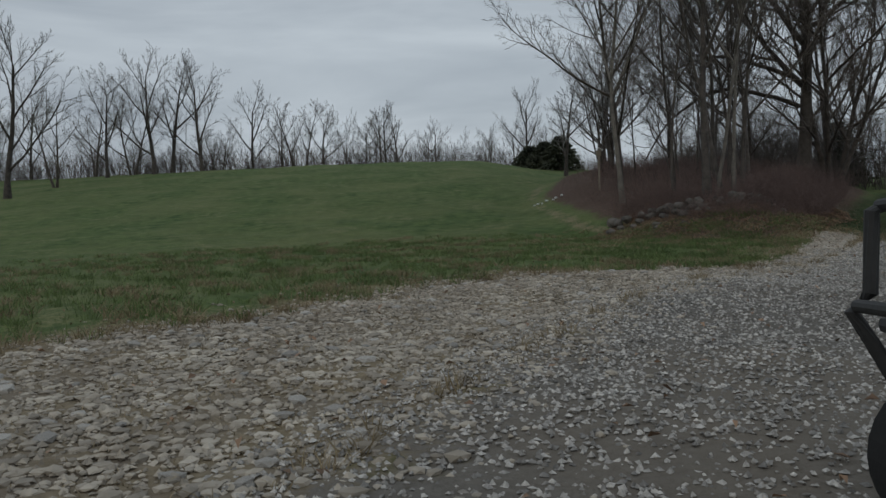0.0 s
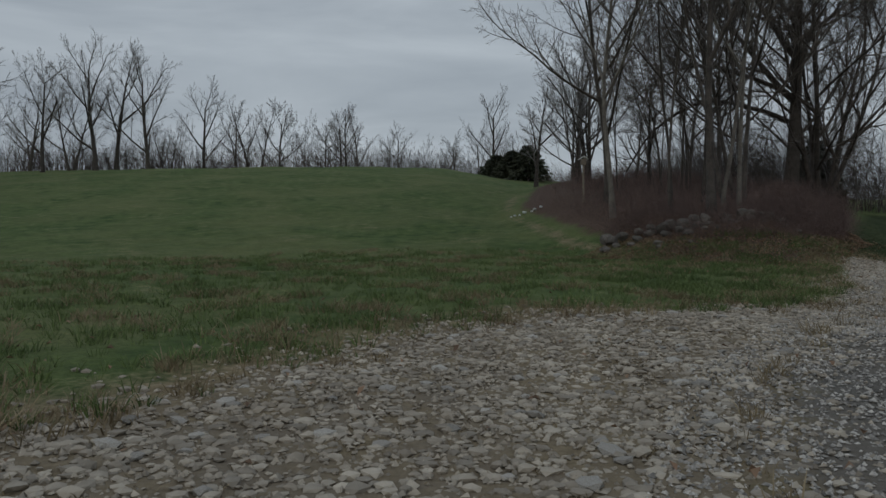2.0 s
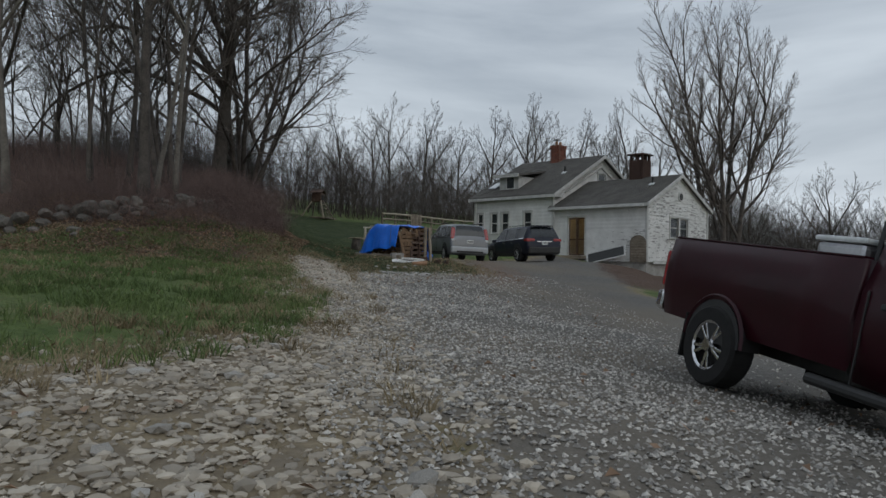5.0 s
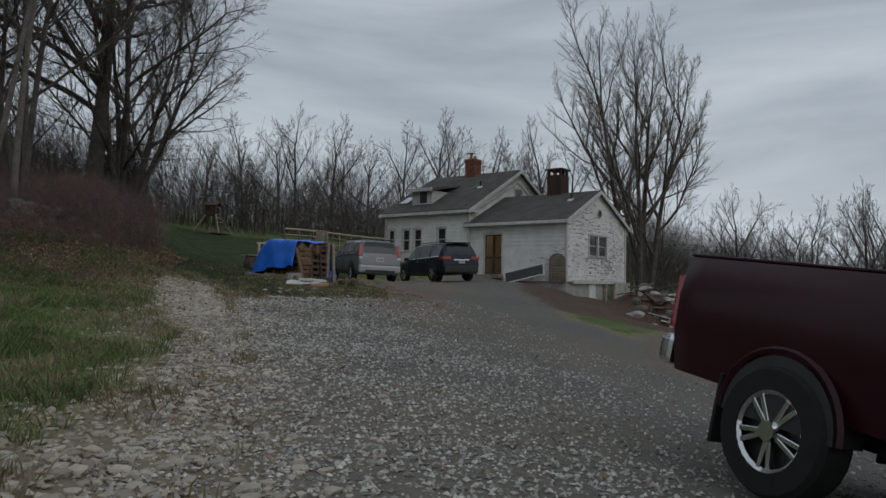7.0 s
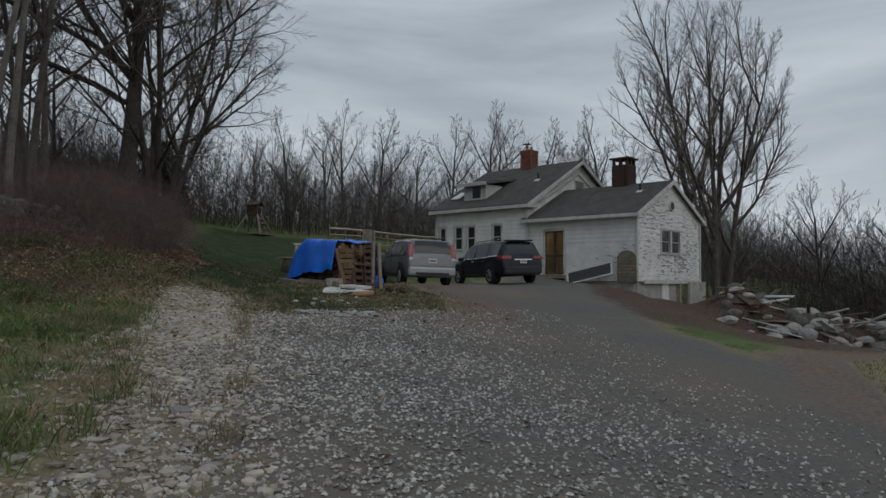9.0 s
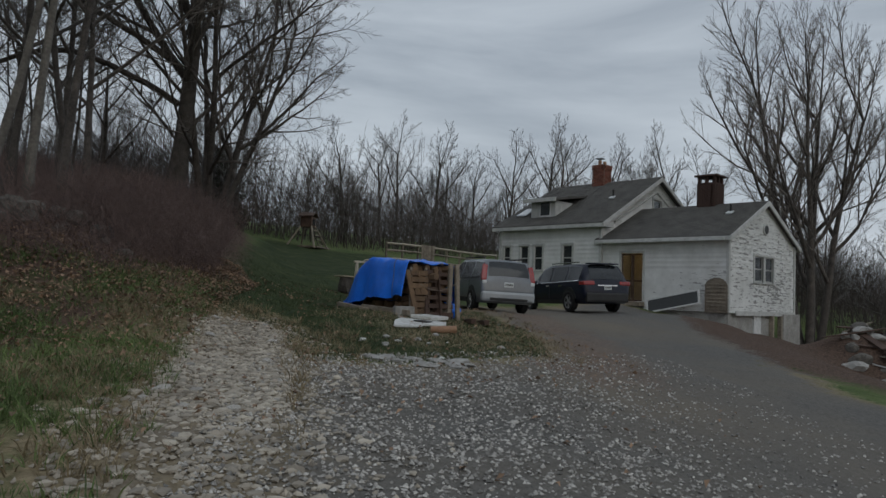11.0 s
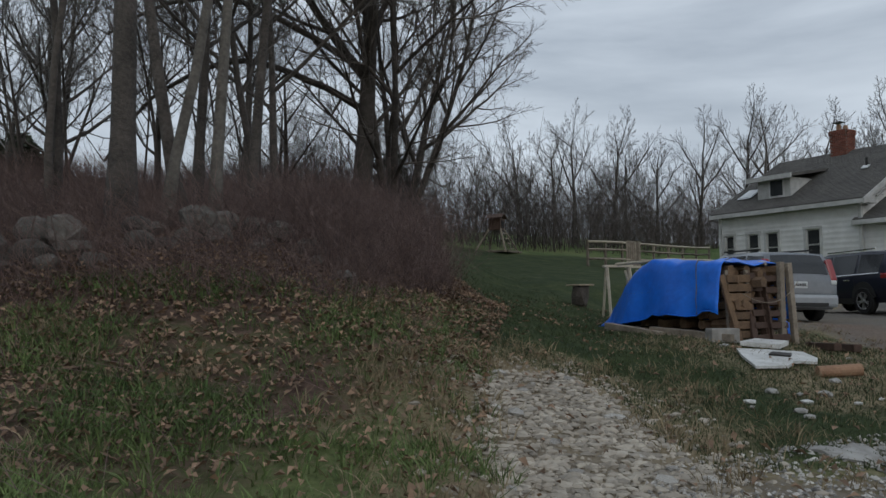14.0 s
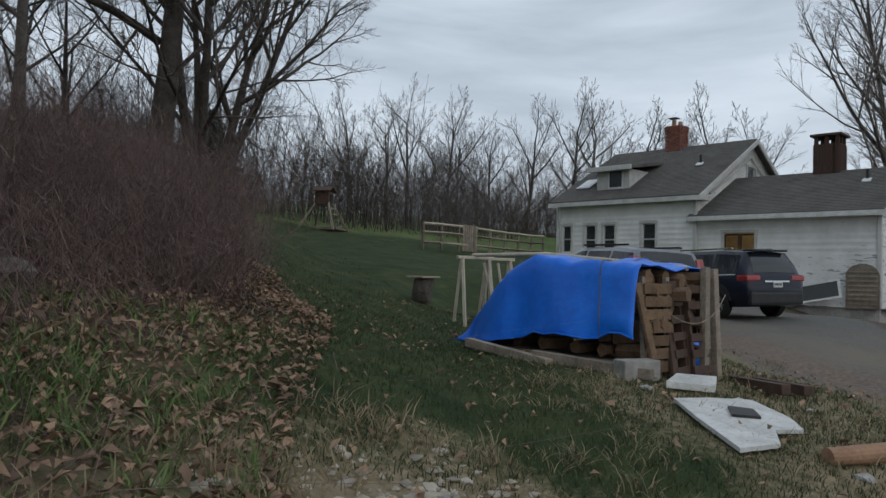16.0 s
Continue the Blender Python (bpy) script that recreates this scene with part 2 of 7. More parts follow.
def ground_material():
    """Grass, dry turf, pale pebbles, grey grit and leaf mould, by where each lies."""
    def build(nt, b):
        def attr(name):
            a = nt.nodes.new("ShaderNodeAttribute")
            a.attribute_name = name
            return a.outputs["Fac"]
        broad, mid, fine = noise_tex(nt, 0.22, 4), noise_tex(nt, 1.7, 6, 0.6), noise_tex(nt, 14.0, 6, 0.65)
        grit = noise_tex(nt, 38.0, 2, kind="ShaderNodeTexVoronoi")
        green = mixc(nt, ramp_node(nt, mid.outputs["Fac"], [(0.35, (0, 0, 0)), (0.68, (1, 1, 1))]),
                     (0.045, 0.086, 0.021), (0.140, 0.188, 0.062))
        green = mixc(nt, ramp_node(nt, broad.outputs["Fac"], [(0.40, (0, 0, 0)), (0.66, (0.75, 0.75, 0.75))]), green, (0.17, 0.185, 0.075))
        green = mixc(nt, ramp_node(nt, fine.outputs["Fac"], [(0.35, (0.55, 0.55, 0.55)), (0.6, (0, 0, 0))]), green, (0.024, 0.038, 0.014))
        straw = mixc(nt, ramp_node(nt, fine.outputs["Fac"], [(0.3, (0, 0, 0)), (0.7, (1, 1, 1))]), (0.13, 0.10, 0.058), (0.32, 0.26, 0.165))
        mould = mixc(nt, ramp_node(nt, fine.outputs["Fac"], [(0.35, (0, 0, 0)), (0.68, (1, 1, 1))]), (0.045, 0.030, 0.024), (0.15, 0.100, 0.074))
        cells = noise_tex(nt, 24.0, kind="ShaderNodeTexVoronoi")
        crumbs = noise_tex(nt, 55.0, kind="ShaderNodeTexVoronoi")

        def tone(tex, lo, mid_, hi):
            sp = nt.nodes.new("ShaderNodeSeparateColor")
            nt.links.new(tex.outputs["Color"], sp.inputs[0])
            c = ramp_node(nt, sp.outputs[0], [(0.0, lo), (0.5, mid_), (1.0, hi)])
            gap = ramp_node(nt, tex.outputs["Distance"], [(0.30, (0, 0, 0)), (0.62, (0.85, 0.85, 0.85))])
            return mixc(nt, gap, c, tuple(v * 0.7 for v in lo))
        pale = tone(cells, (0.20, 0.16, 0.115), (0.32, 0.28, 0.225), (0.50, 0.46, 0.40))
        pale = mixc(nt, ramp_node(nt, mid.outputs["Fac"], [(0.36, (0.1, 0.1, 0.1)), (0.58, (0.75, 0.75, 0.75))]), pale, straw)
        dark = mixc(nt, ramp_node(nt, fine.outputs["Fac"], [(0.3, (0, 0, 0)), (0.7, (1, 1, 1))]), (0.085, 0.080, 0.073), (0.25, 0.237, 0.215))
        dark = mixc(nt, 0.62, dark, tone(crumbs, (0.06, 0.057, 0.053), (0.16, 0.152, 0.14), (0.55, 0.53, 0.50)))
        dark = mixc(nt, ramp_node(nt, broad.outputs["Fac"], [(0.38, (0, 0, 0)), (0.66, (0.75, 0.75, 0.75))]), dark, (0.185, 0.155, 0.118))

        def layer(base, name, top, soft=0.30):
            # ragged edge: the mask is broken up by the grain
            s = nt.nodes.new("ShaderNodeMath")
            s.operation = "MULTIPLY_ADD"
            s.inputs[1].default_value = 0.9
            nt.links.new(mid.outputs["Fac"], s.inputs[0])
            nt.links.new(attr(name), s.inputs[2])
            s2 = nt.nodes.new("ShaderNodeMath")
            s2.operation = "MULTIPLY_ADD"
            s2.inputs[1].default_value = 0.6
            nt.links.new(fine.outputs["Fac"], s2.inputs[0])
            nt.links.new(s.outputs[0], s2.inputs[2])
            m = ramp_node(nt, s2.outputs[0], [(1.25 - soft / 2 - 0.3 + 0.30, (0, 0, 0)), (1.25 + soft / 2, (1, 1, 1))])
            sub = nt.nodes.new("ShaderNodeMath")
            sub.operation = "SUBTRACT"
            sub.inputs[1].default_value = 0.55
            nt.links.new(s2.outputs[0], sub.inputs[0])
            r = m.node
            nt.links.new(sub.outputs[0], r.inputs[0])
            r.color_ramp.elements[0].position, r.color_ramp.elements[1].position = 0.7 - soft / 2, 0.7 + soft / 2
            return mixc(nt, m, base, top)
        lush = mixc(nt, ramp_node(nt, mid.outputs["Fac"], [(0.35, (0, 0, 0)), (0.68, (1, 1, 1))]), (0.023, 0.038, 0.012), (0.054, 0.070, 0.025))
        earth = mixc(nt, ramp_node(nt, fine.outputs["Fac"], [(0.35, (0, 0, 0)), (0.65, (1, 1, 1))]), (0.11, 0.078, 0.060), (0.23, 0.172, 0.135))
        col = layer(green, "lush", lush, 0.4)
        col = layer(col, "dry", straw, 0.4)
        col = layer(col, "mould", mould, 0.3)
        col = layer(col, "pebble", pale, 0.2)
        col = layer(col, "grit", dark, 0.25)
        col = layer(col, "earth", earth, 0.5)
        nt.links.new(col, b.inputs["Base Color"])
        b.inputs["Roughness"].default_value = 0.95
        b.inputs["Specular IOR Level"].default_value = 0.2
        bump(nt, b, fine.outputs["Fac"], 0.6, 0.05)
    return material("farmyard_ground", build)


GROUND = ground_material()


# ---- building helpers ----
def part(name, bm, mat, parent=None, label="", smooth=False):
    """Links a bmesh as one mesh object under a thing or a part."""
    me = bpy.data.meshes.new(name)
    bm.to_mesh(me)
    bm.free()
    me.materials.append(mat)
    if smooth:
        me.polygons.foreach_set("use_smooth", [True] * len(me.polygons))
    ob = new(name, me)
    if parent is not None:
        ob.parent = parent
    return tagged(ob, label) if label else ob


def raw(name, verts, faces, mat, parent=None, label="", smooth=False):
    me = bpy.data.meshes.new(name)
    me.from_pydata([tuple(v) for v in verts], [], [tuple(f) for f in faces])
    me.materials.append(mat)
    if smooth:
        me.polygons.foreach_set("use_smooth", [True] * len(me.polygons))
    ob = new(name, me)
    if parent is not None:
        ob.parent = parent
    return tagged(ob, label) if label else ob


def thing(name, m, label, category, group="", kind=""):
    ob = new(name)
    ob.matrix_basis = m
    return tagged(ob, label, category, group, kind)


def bm_box(bm, size, at=(0, 0, 0), rot=None, bevel=0.0):
    """A box of that size centred at a point, its edges rounded by bevel."""
    r = bmesh.ops.create_cube(bm, size=1.0)
    vs = r["verts"]
    bmesh.ops.scale(bm, vec=size, verts=vs)
    if bevel:
        es = list({e for v in vs for e in v.link_edges})
        got = bmesh.ops.bevel(bm, geom=es, offset=bevel, segments=2, affect="EDGES", profile=0.6)
        vs = list({v for f in got["faces"] for v in f.verts} | {v for v in vs if v.is_valid})
    m = Matrix.Translation(at) @ (rot if rot is not None else Matrix.Identity(4))
    bmesh.ops.transform(bm, matrix=m, verts=vs)
    return vs


def box(name, size, at, mat, parent=None, label="", rot=None, bevel=0.008):
    bm = bmesh.new()
    bm_box(bm, size, at, rot, bevel)
    return part(name, bm, mat, parent, label)


def bm_tube(bm, a, b, r0, r1=None, n=10, cap=True):
    a, b = Vector(a), Vector(b)
    r1 = r0 if r1 is None else r1
    d = b - a
    q = d.to_track_quat("Z", "Y").to_matrix().to_4x4()
    got = bmesh.ops.create_cone(bm, cap_ends=cap, segments=n, radius1=r0, radius2=r1, depth=d.length)
    bmesh.ops.transform(bm, matrix=Matrix.Translation((a + b) / 2) @ q, verts=got["verts"])
    return got["verts"]


def tube(name, a, b, r0, mat, parent=None, r1=None, n=10, label=""):
    bm = bmesh.new()
    bm_tube(bm, a, b, r0, r1, n)
    return part(name, bm, mat, parent, label)


def bm_pipe(bm, pts, r, n=8):
    """A round bar bent through points."""
    pts = [Vector(p) for p in pts]
    rings = []
    for i, p in enumerate(pts):
        d = (pts[min(i + 1, len(pts) - 1)] - pts[max(i - 1, 0)]).normalized()
        q = d.to_track_quat("Z", "Y")
        rings.append([bm.verts.new(p + q @ Vector((r * math.cos(2 * math.pi * k / n), r * math.sin(2 * math.pi * k / n), 0))) for k in range(n)])
    for a, b in zip(rings, rings[1:]):
        for k in range(n):
            bm.faces.new((a[k], a[(k + 1) % n], b[(k + 1) % n], b[k]))
    bm.faces.new(rings[0][::-1])
    bm.faces.new(rings[-1])


def bm_prism(bm, poly, y0, y1, m=None):
    """A polygon in the xz plane, pushed from y0 to y1."""
    a = [bm.verts.new((x, y0, z)) for x, z in poly]
    b = [bm.verts.new((x, y1, z)) for x, z in poly]
    n = len(poly)
    fs = [bm.faces.new(a), bm.faces.new(b[::-1])]
    fs += [bm.faces.new((a[i], b[i], b[(i + 1) % n], a[(i + 1) % n])) for i in range(n)]
    bmesh.ops.recalc_face_normals(bm, faces=fs)
    if m is not None:
        bmesh.ops.transform(bm, matrix=m, verts=a + b)
    return a + b


# ---- lie of the land ----
def ease(a, b, v):
    q = np.clip((v - a) / (b - a), 0, 1)
    return q * q * (3 - 2 * q)


def inside(poly, x, y):
    """How far points lie inside a closed outline (negative outside)."""
    x, y = np.asarray(x, float), np.asarray(y, float)
    d2, odd = np.full(x.shape, 1e9), np.zeros(x.shape, bool)
    for (ax, ay), (bx, by) in zip(poly, poly[1:] + poly[:1]):
        ex, ey = bx - ax, by - ay
        s = np.clip(((x - ax) * ex + (y - ay) * ey) / (ex * ex + ey * ey), 0, 1)
        d2 = np.minimum(d2, (x - ax - s * ex) ** 2 + (y - ay - s * ey) ** 2)
        odd ^= ((ay > y) != (by > y)) & (x < ex * (y - ay) / (ey if ey else 1e-9) + ax)
    return np.where(odd, 1, -1) * np.sqrt(d2)


THICKET = [(6.4, 40), (7.2, 31), (8.6, 26.0), (11.5, 24.6), (14.6, 27.0), (17.2, 31.0), (22, 38), (27, 46), (24, 62), (11, 58)]
PEBBLES = [(-6, 4.2), (-4.0, 6.4), (-2.0, 8.7), (-0.6, 11.0), (1.3, 12.6), (3.9, 13.0), (6.4, 14.85), (7.7, 16.3), (9.2, 18.7), (10.4, 20.7),
           (11.65, 22.4), (12.3, 23.3), (12.9, 23.75), (13.75, 23.8), (13.6, 23.2), (13.1, 22.5), (12.35, 21.2), (11.0, 19.4), (8.6, 16.2), (6.2, 13.5), (4.0, 11.0), (2.2, 8.8), (0.9, 6.3), (-0.6, 3.2), (-3, -2)]
YARD = [(-40, -60), (-3, -2), (-0.6, 3.2), (0.9, 6.3), (2.2, 8.8), (4.0, 11.0), (6.2, 13.5), (8.6, 16.2), (11.0, 19.4), (12.4, 21.0), (14.2, 20.4), (16.4, 20.2),
        (19.8, 23.0), (22.4, 26.2), (24, 30.5), (39, 31.5), (38.0, 28.2), (30.0, 23.6), (25.3, 20.6), (20.6, 17.4), (19.4, 15.6), (24, 14.2), (60, 10), (60, 4), (26, 10.2), (18.5, 12.4), (13.4, 11.6), (12, 4), (14, -20), (0, -60)]

RUBBLE = [(24.5, 19.6), (30.5, 23.2), (38.4, 27.6), (39, 25), (50, 24), (52, 10), (36, 11.5), (23.5, 15.4)]


def height(x, y):
    x, y = np.asarray(x, float), np.asarray(y, float)
    yc = np.clip(y, -40, 80)
    h = 0.45 + 0.068 * yc - 0.012 * np.clip(x - 5, 0, 60)
    h = h + 0.12 * (np.sqrt(np.clip(yc - 26, 0, None) ** 2 + 9) - 3)
    h = h + 0.03 * np.clip(y - 82, 0, 200)
    h = h - 2.2 * ease(37.2, 41.5, x) * ease(29.0, 24.5, y) - 1.2 * ease(25, 37, x) * ease(22, 14, y)
    h = h - 0.055 * np.clip(x - 4, 0, 9) * ease(21, 13, y) * ease(-6, 2, y)
    h = h + 1.3 * ease(-2.8, 2.6, inside(THICKET, x, y))
    h = h - 0.75 * ease(0.2, 5.5, inside(RUBBLE, x, y))
    sa = np.clip(((x - 33.2) * 1.0 + (y - 19.4) * -4.2) / 18.64, 0, 1)
    h = h + 1.5 * np.exp(-((x - 33.2 - sa * 1.0) ** 2 + (y - 19.4 + sa * 4.2) ** 2) / 2.2)
    h = h + 0.22 * ease(5, 0, np.hypot(x - 17, y - 25))
    h = h - 0.34 * np.exp(-((x - 6.4) ** 2 + (y - 5.8) ** 2) / 7.0)
    h = h - 0.5 * ease(32, 42, y) * ease(19, 26, x) * ease(62, 48, x)
    h = h - 0.12 * np.exp(-((x - 8.9) ** 2 + (y - 10.2) ** 2) / 5.0)
    h = h + 0.95 * ease(32, 66, y) * ease(13, 2, x)
    h = h - 0.03 * np.clip(x - 2, 0, 60) * ease(50, 75, y) - 0.02 * np.clip(-x - 12, 0, 60) * ease(20, 60, y)
    pad = np.hypot(x - np.clip(x, 25, 33), y - 28.0)
    h = h + (2.16 - h) * ease(5.5, 2.2, pad)
    return h + 0.05 * np.sin(x * 0.61 + 1.3) * np.sin(y * 0.53) + 0.03 * np.sin(x * 1.7) * np.sin(y * 1.9 + 0.7)


def zat(x, y):
    return float(height(x, y))


def spread(lo, hi, fine0, fine1, step, far=1.16):
    mid = list(np.arange(fine0, fine1, step))
    up, dn, s, t = [fine1], [fine0], step, step
    while up[-1] < hi:
        s *= far
        up.append(up[-1] + s)
    while dn[-1] > lo:
        t *= far
        dn.append(dn[-1] - t)
    return np.array(dn[:0:-1] + mid + up)


gx, gy = spread(-900, 900, -8, 32, 0.16), spread(-500, 1200, -2, 34, 0.16)
GX, GY = np.meshgrid(gx, gy)
GZ = height(GX, GY)
rng = np.random.default_rng(5)
GZ = GZ + rng.normal(0, 0.006, GZ.shape)
nx, ny = len(gx), len(gy)
idx = np.arange(nx * ny).reshape(ny, nx)
quads = np.stack([idx[:-1, :-1], idx[:-1, 1:], idx[1:, 1:], idx[1:, :-1]], -1).reshape(-1, 4)
gme = bpy.data.meshes.new("ground")
gme.vertices.add(nx * ny)
gme.vertices.foreach_set("co", np.stack([GX, GY, GZ], -1).ravel())
gme.loops.add(quads.size)
gme.loops.foreach_set("vertex_index", quads.ravel())
gme.polygons.add(len(quads))
gme.polygons.foreach_set("loop_start", np.arange(len(quads)) * 4)
gme.polygons.foreach_set("loop_total", np.full(len(quads), 4))
gme.update(calc_edges=True)
gme.polygons.foreach_set("use_smooth", np.ones(len(quads), bool))
fx, fy = GX.ravel(), GY.ravel()
peb, yard, thick = inside(PEBBLES, fx, fy), inside(YARD, fx, fy), inside(THICKET, fx, fy)
LITTER = [(6.5, 24), (9.8, 21.8), (12.6, 23.8), (14.4, 26.4), (13.0, 27.5), (8, 27)]
PATCH = [(15.5, 12.1), (17, 12.9), (18.9, 13.65), (21.2, 14.2), (26, 12.9), (30, 11), (22, 8.5), (15, 8.5)]
VERGE = [(14.2, 21.6), (16.5, 20.6), (20.5, 23.6), (22.5, 26.5), (19.0, 26.0), (16.2, 24.6)]
masks = dict(
    pebble=ease(-0.9, 0.8, peb),
    grit=0.92 * ease(-1.5, 1.5, yard) * (1 - ease(-0.5, 0.5, inside(PATCH, fx, fy))),
    mould=np.maximum.reduce([ease(-1.6, 0.6, thick), 0.95 * ease(-3.4, 0.2, inside(RUBBLE, fx, fy)), 0.58 * ease(-1.2, 1.0, inside(LITTER, fx, fy))]),
    dry=np.maximum.reduce([0.16 + 0.16 * np.sin(fx * 0.9 + np.sin(fy * 0.7)) * np.sin(fy * 0.8 + 1.0) * (inside(THICKET, fx, fy) < -1) * (fx < 12), 0.8 * ease(-1.8, 0.2, peb), 0.75 * ease(-0.9, 0.2, yard), 0.62 * ease(-0.9, 0.9, inside(VERGE, fx, fy)),
                           0.55 * np.exp(-((inside(THICKET, fx, fy) + 1.5) / 0.6) ** 2) * (fx < 12) * (fy > 20) * (0.5 + 0.5 * np.sin(fx * 1.3))]))
LAWNSIDE = [(12.8, 24.3), (13.9, 23.9), (13.75, 23.1), (13.1, 22.2), (12.6, 21.4), (14.2, 20.6), (16.4, 20.4), (19.8, 23.2), (22.2, 26.4), (24, 30), (34, 34), (44, 44), (30, 48), (24, 40), (17.4, 31), (14.8, 27)]
masks["lush"] = 0.95 * ease(-0.8, 0.8, inside(LAWNSIDE, fx, fy))
verge_d, patch_d = inside(VERGE, fx, fy), inside(PATCH, fx, fy)
masks["earth"] = np.maximum(0.62 * np.exp(-((verge_d + 1.1) / 1.1) ** 2) * (fx > 15.5), 0.66 * np.exp(-((patch_d + 0.6) / 0.9) ** 2)) * (yard > -0.6)
for key, val in masks.items():
    gme.attributes.new(key, "FLOAT", "POINT").data.foreach_set("value", val.astype(np.float32))
gme.materials.append(GROUND)
tagged(new("ground", gme), "rising farmyard ground of grass, pebbles and grey grit", "ground", kind="structure")


# ---- farmhouse ----
def clip(poly, a, b, c):
    """The part of a convex polygon where a*s + b*z <= c."""
    out = []
    for p, q in zip(poly, poly[1:] + poly[:1]):
        dp, dq = a * p[0] + b * p[1] - c, a * q[0] + b * q[1] - c
        if dp <= 0:
            out.append(p)
        if dp * dq < 0:
            k = dp / (dp - dq)
            out.append((p[0] + k * (q[0] - p[0]), p[1] + k * (q[1] - p[1])))
    return out


def wall(name, m, outline, openings, parent, flaking, course=0.115, thick=0.14):
    """A framed wall with real openings, and clapboards on its outside. Local: x along, -y outward, z up."""
    edges = []
    for p, q in zip(outline, outline[1:] + outline[:1]):
        a, b = q[1] - p[1], p[0] - q[0]
        edges.append((a, b, a * p[0] + b * p[1]))

    def cells(z_lines):
        ss = sorted({min(p[0] for p in outline), max(p[0] for p in outline), *[o[0] for o in openings], *[o[1] for o in openings]})
        for z0, z1 in zip(z_lines, z_lines[1:]):
            for s0, s1 in zip(ss, ss[1:]):
                if any(o[0] <= s0 + 1e-6 and s1 <= o[1] + 1e-6 and o[2] < (z0 + z1) / 2 < o[3] for o in openings):
                    continue
                poly = [(s0, z0), (s1, z0), (s1, z1), (s0, z1)]
                for e in edges:
                    poly = clip(poly, *e) if poly else poly
                if len(poly) > 2:
                    yield poly, z0, z1
    bottom, top = min(p[1] for p in outline), max(p[1] for p in outline)
    lines = sorted({bottom, top, *[o[2] for o in openings], *[o[3] for o in openings]})
    bm = bmesh.new()
    for poly, _, _ in cells(lines):
        bm_prism(bm, poly, 0, thick)
    core = part(name, bm, WHITEPAINT, parent)
    core.matrix_basis = m
    zl = list(np.arange(bottom, top, course)) + [top]
    zl = sorted({*zl, *[o[2] for o in openings], *[o[3] for o in openings]})
    bm = bmesh.new()
    for poly, z0, z1 in cells(zl):
        out = [bm.verts.new((s, -0.022 + 0.018 * ((z - bottom) % course) / course if z < z1 - 1e-6 else -0.004, z)) for s, z in poly]
        f = bm.faces.new(out)
        low = [v for v in out if abs(v.co.z - z0) < 1e-6]
        if len(low) == 2:
            c = [bm.verts.new((v.co.x, -0.002, v.co.z)) for v in low]
            bm.faces.new((low[0], c[0], c[1], low[1]))
    bmesh.ops.recalc_face_normals(bm, faces=bm.faces)
    me_ob = part("siding", bm, SIDING, core)
    me_ob.data.attributes.new("flaking", "FLOAT", "POINT").data.foreach_set("value", [flaking(v.co.x, v.co.z) for v in me_ob.data.vertices])
    return core


def sash_window(parent, m, w, h, lights=1):
    """A sash window: casing, sill, meeting rail, panes set back in the opening."""
    win = part("window", _casing(w, h), TRIM, parent)
    win.matrix_basis = m
    box("window_sill", (w + 0.3, 0.09, 0.05), (w / 2, -0.06, -0.06), TRIM, win, bevel=0.006)
    for i in range(lights):
        w0 = i * w / lights
        ww = w / lights
        bm = bmesh.new()
        bm_box(bm, (ww - 0.02, 0.03, 0.045), (w0 + ww / 2, 0.05, h / 2))
        for sx in (w0 + 0.025, w0 + ww - 0.025):
            bm_box(bm, (0.05, 0.03, h), (sx, 0.05, h / 2))
        for sz in (0.025, h - 0.025):
            bm_box(bm, (ww, 0.03, 0.05), (w0 + ww / 2, 0.052, sz))
        part("sash", bm, TRIM, win)
        for k in (0, 1):
            pn = box("pane", (ww - 0.1, 0.008, h / 2 - 0.07), (w0 + ww / 2, 0.055, h * (0.25 + 0.5 * k)), PANE, win, bevel=0)
    return win


def _casing(w, h):
    bm = bmesh.new()
    for size, at in (((0.11, 0.05, h + 0.22), (-0.055, -0.03, h / 2)), ((0.11, 0.05, h + 0.22), (w + 0.055, -0.03, h / 2)),
                     ((w + 0.26, 0.06, 0.12), (w / 2, -0.035, h + 0.06))):
        bm_box(bm, size, at, bevel=0.006)
    return bm


house = thing("farmhouse", pose(39.34, 25.98, 2.30, 0, 0, -4.6), "white clapboard farmhouse with flaking paint and grey shingle roofs", "house")
LEFT = pose(0, 0, 0, 0, 0, -90)          # a side wall: its length runs along +y, out is -x


def side(y1):
    return pose(0, y1, 0, 0, 0, -90)


def patchy(s, z):
    return 0.75 if 0.2 < z < 5 else 0.4


# ell: 7.6 m wide gable, 6.6 m long
ELL_W, ELL_E, ELL_A, ELL_L = 7.6, 3.47, 5.32, 6.6
wall("gable_wall", pose(0, 0, 0), [(0, 0), (ELL_W, 0), (ELL_W, ELL_E), (ELL_W / 2, ELL_A), (0, ELL_E)], [(2.6, 5.05, 1.45, 2.75)], house,
     lambda s, z: 0.5 + 0.9 * math.exp(-((s - 3.8) / 1.0) ** 2 - ((z - 1.2) / 0.6) ** 2) + 0.9 * math.exp(-((s - 3.8) / 1.0) ** 2 - ((z - 3.25) / 0.5) ** 2))
wall("side_wall", side(ELL_L), [(0, 0), (ELL_L, 0), (ELL_L, ELL_E), (0, ELL_E)], [(1.15, 2.35, 0.35, 2.72)], house,
     lambda s, z: 0.45 if s > 3.2 and z < 1.9 else 0.08)
wall("far_side_wall", pose(ELL_W, 0, 0, 0, 0, 90), [(0, 0), (ELL_L, 0), (ELL_L, ELL_E), (0, ELL_E)], [], house, lambda s, z: 0.3)
win = sash_window(house, pose(2.72, 0, 1.5), 1.02, 1.2)
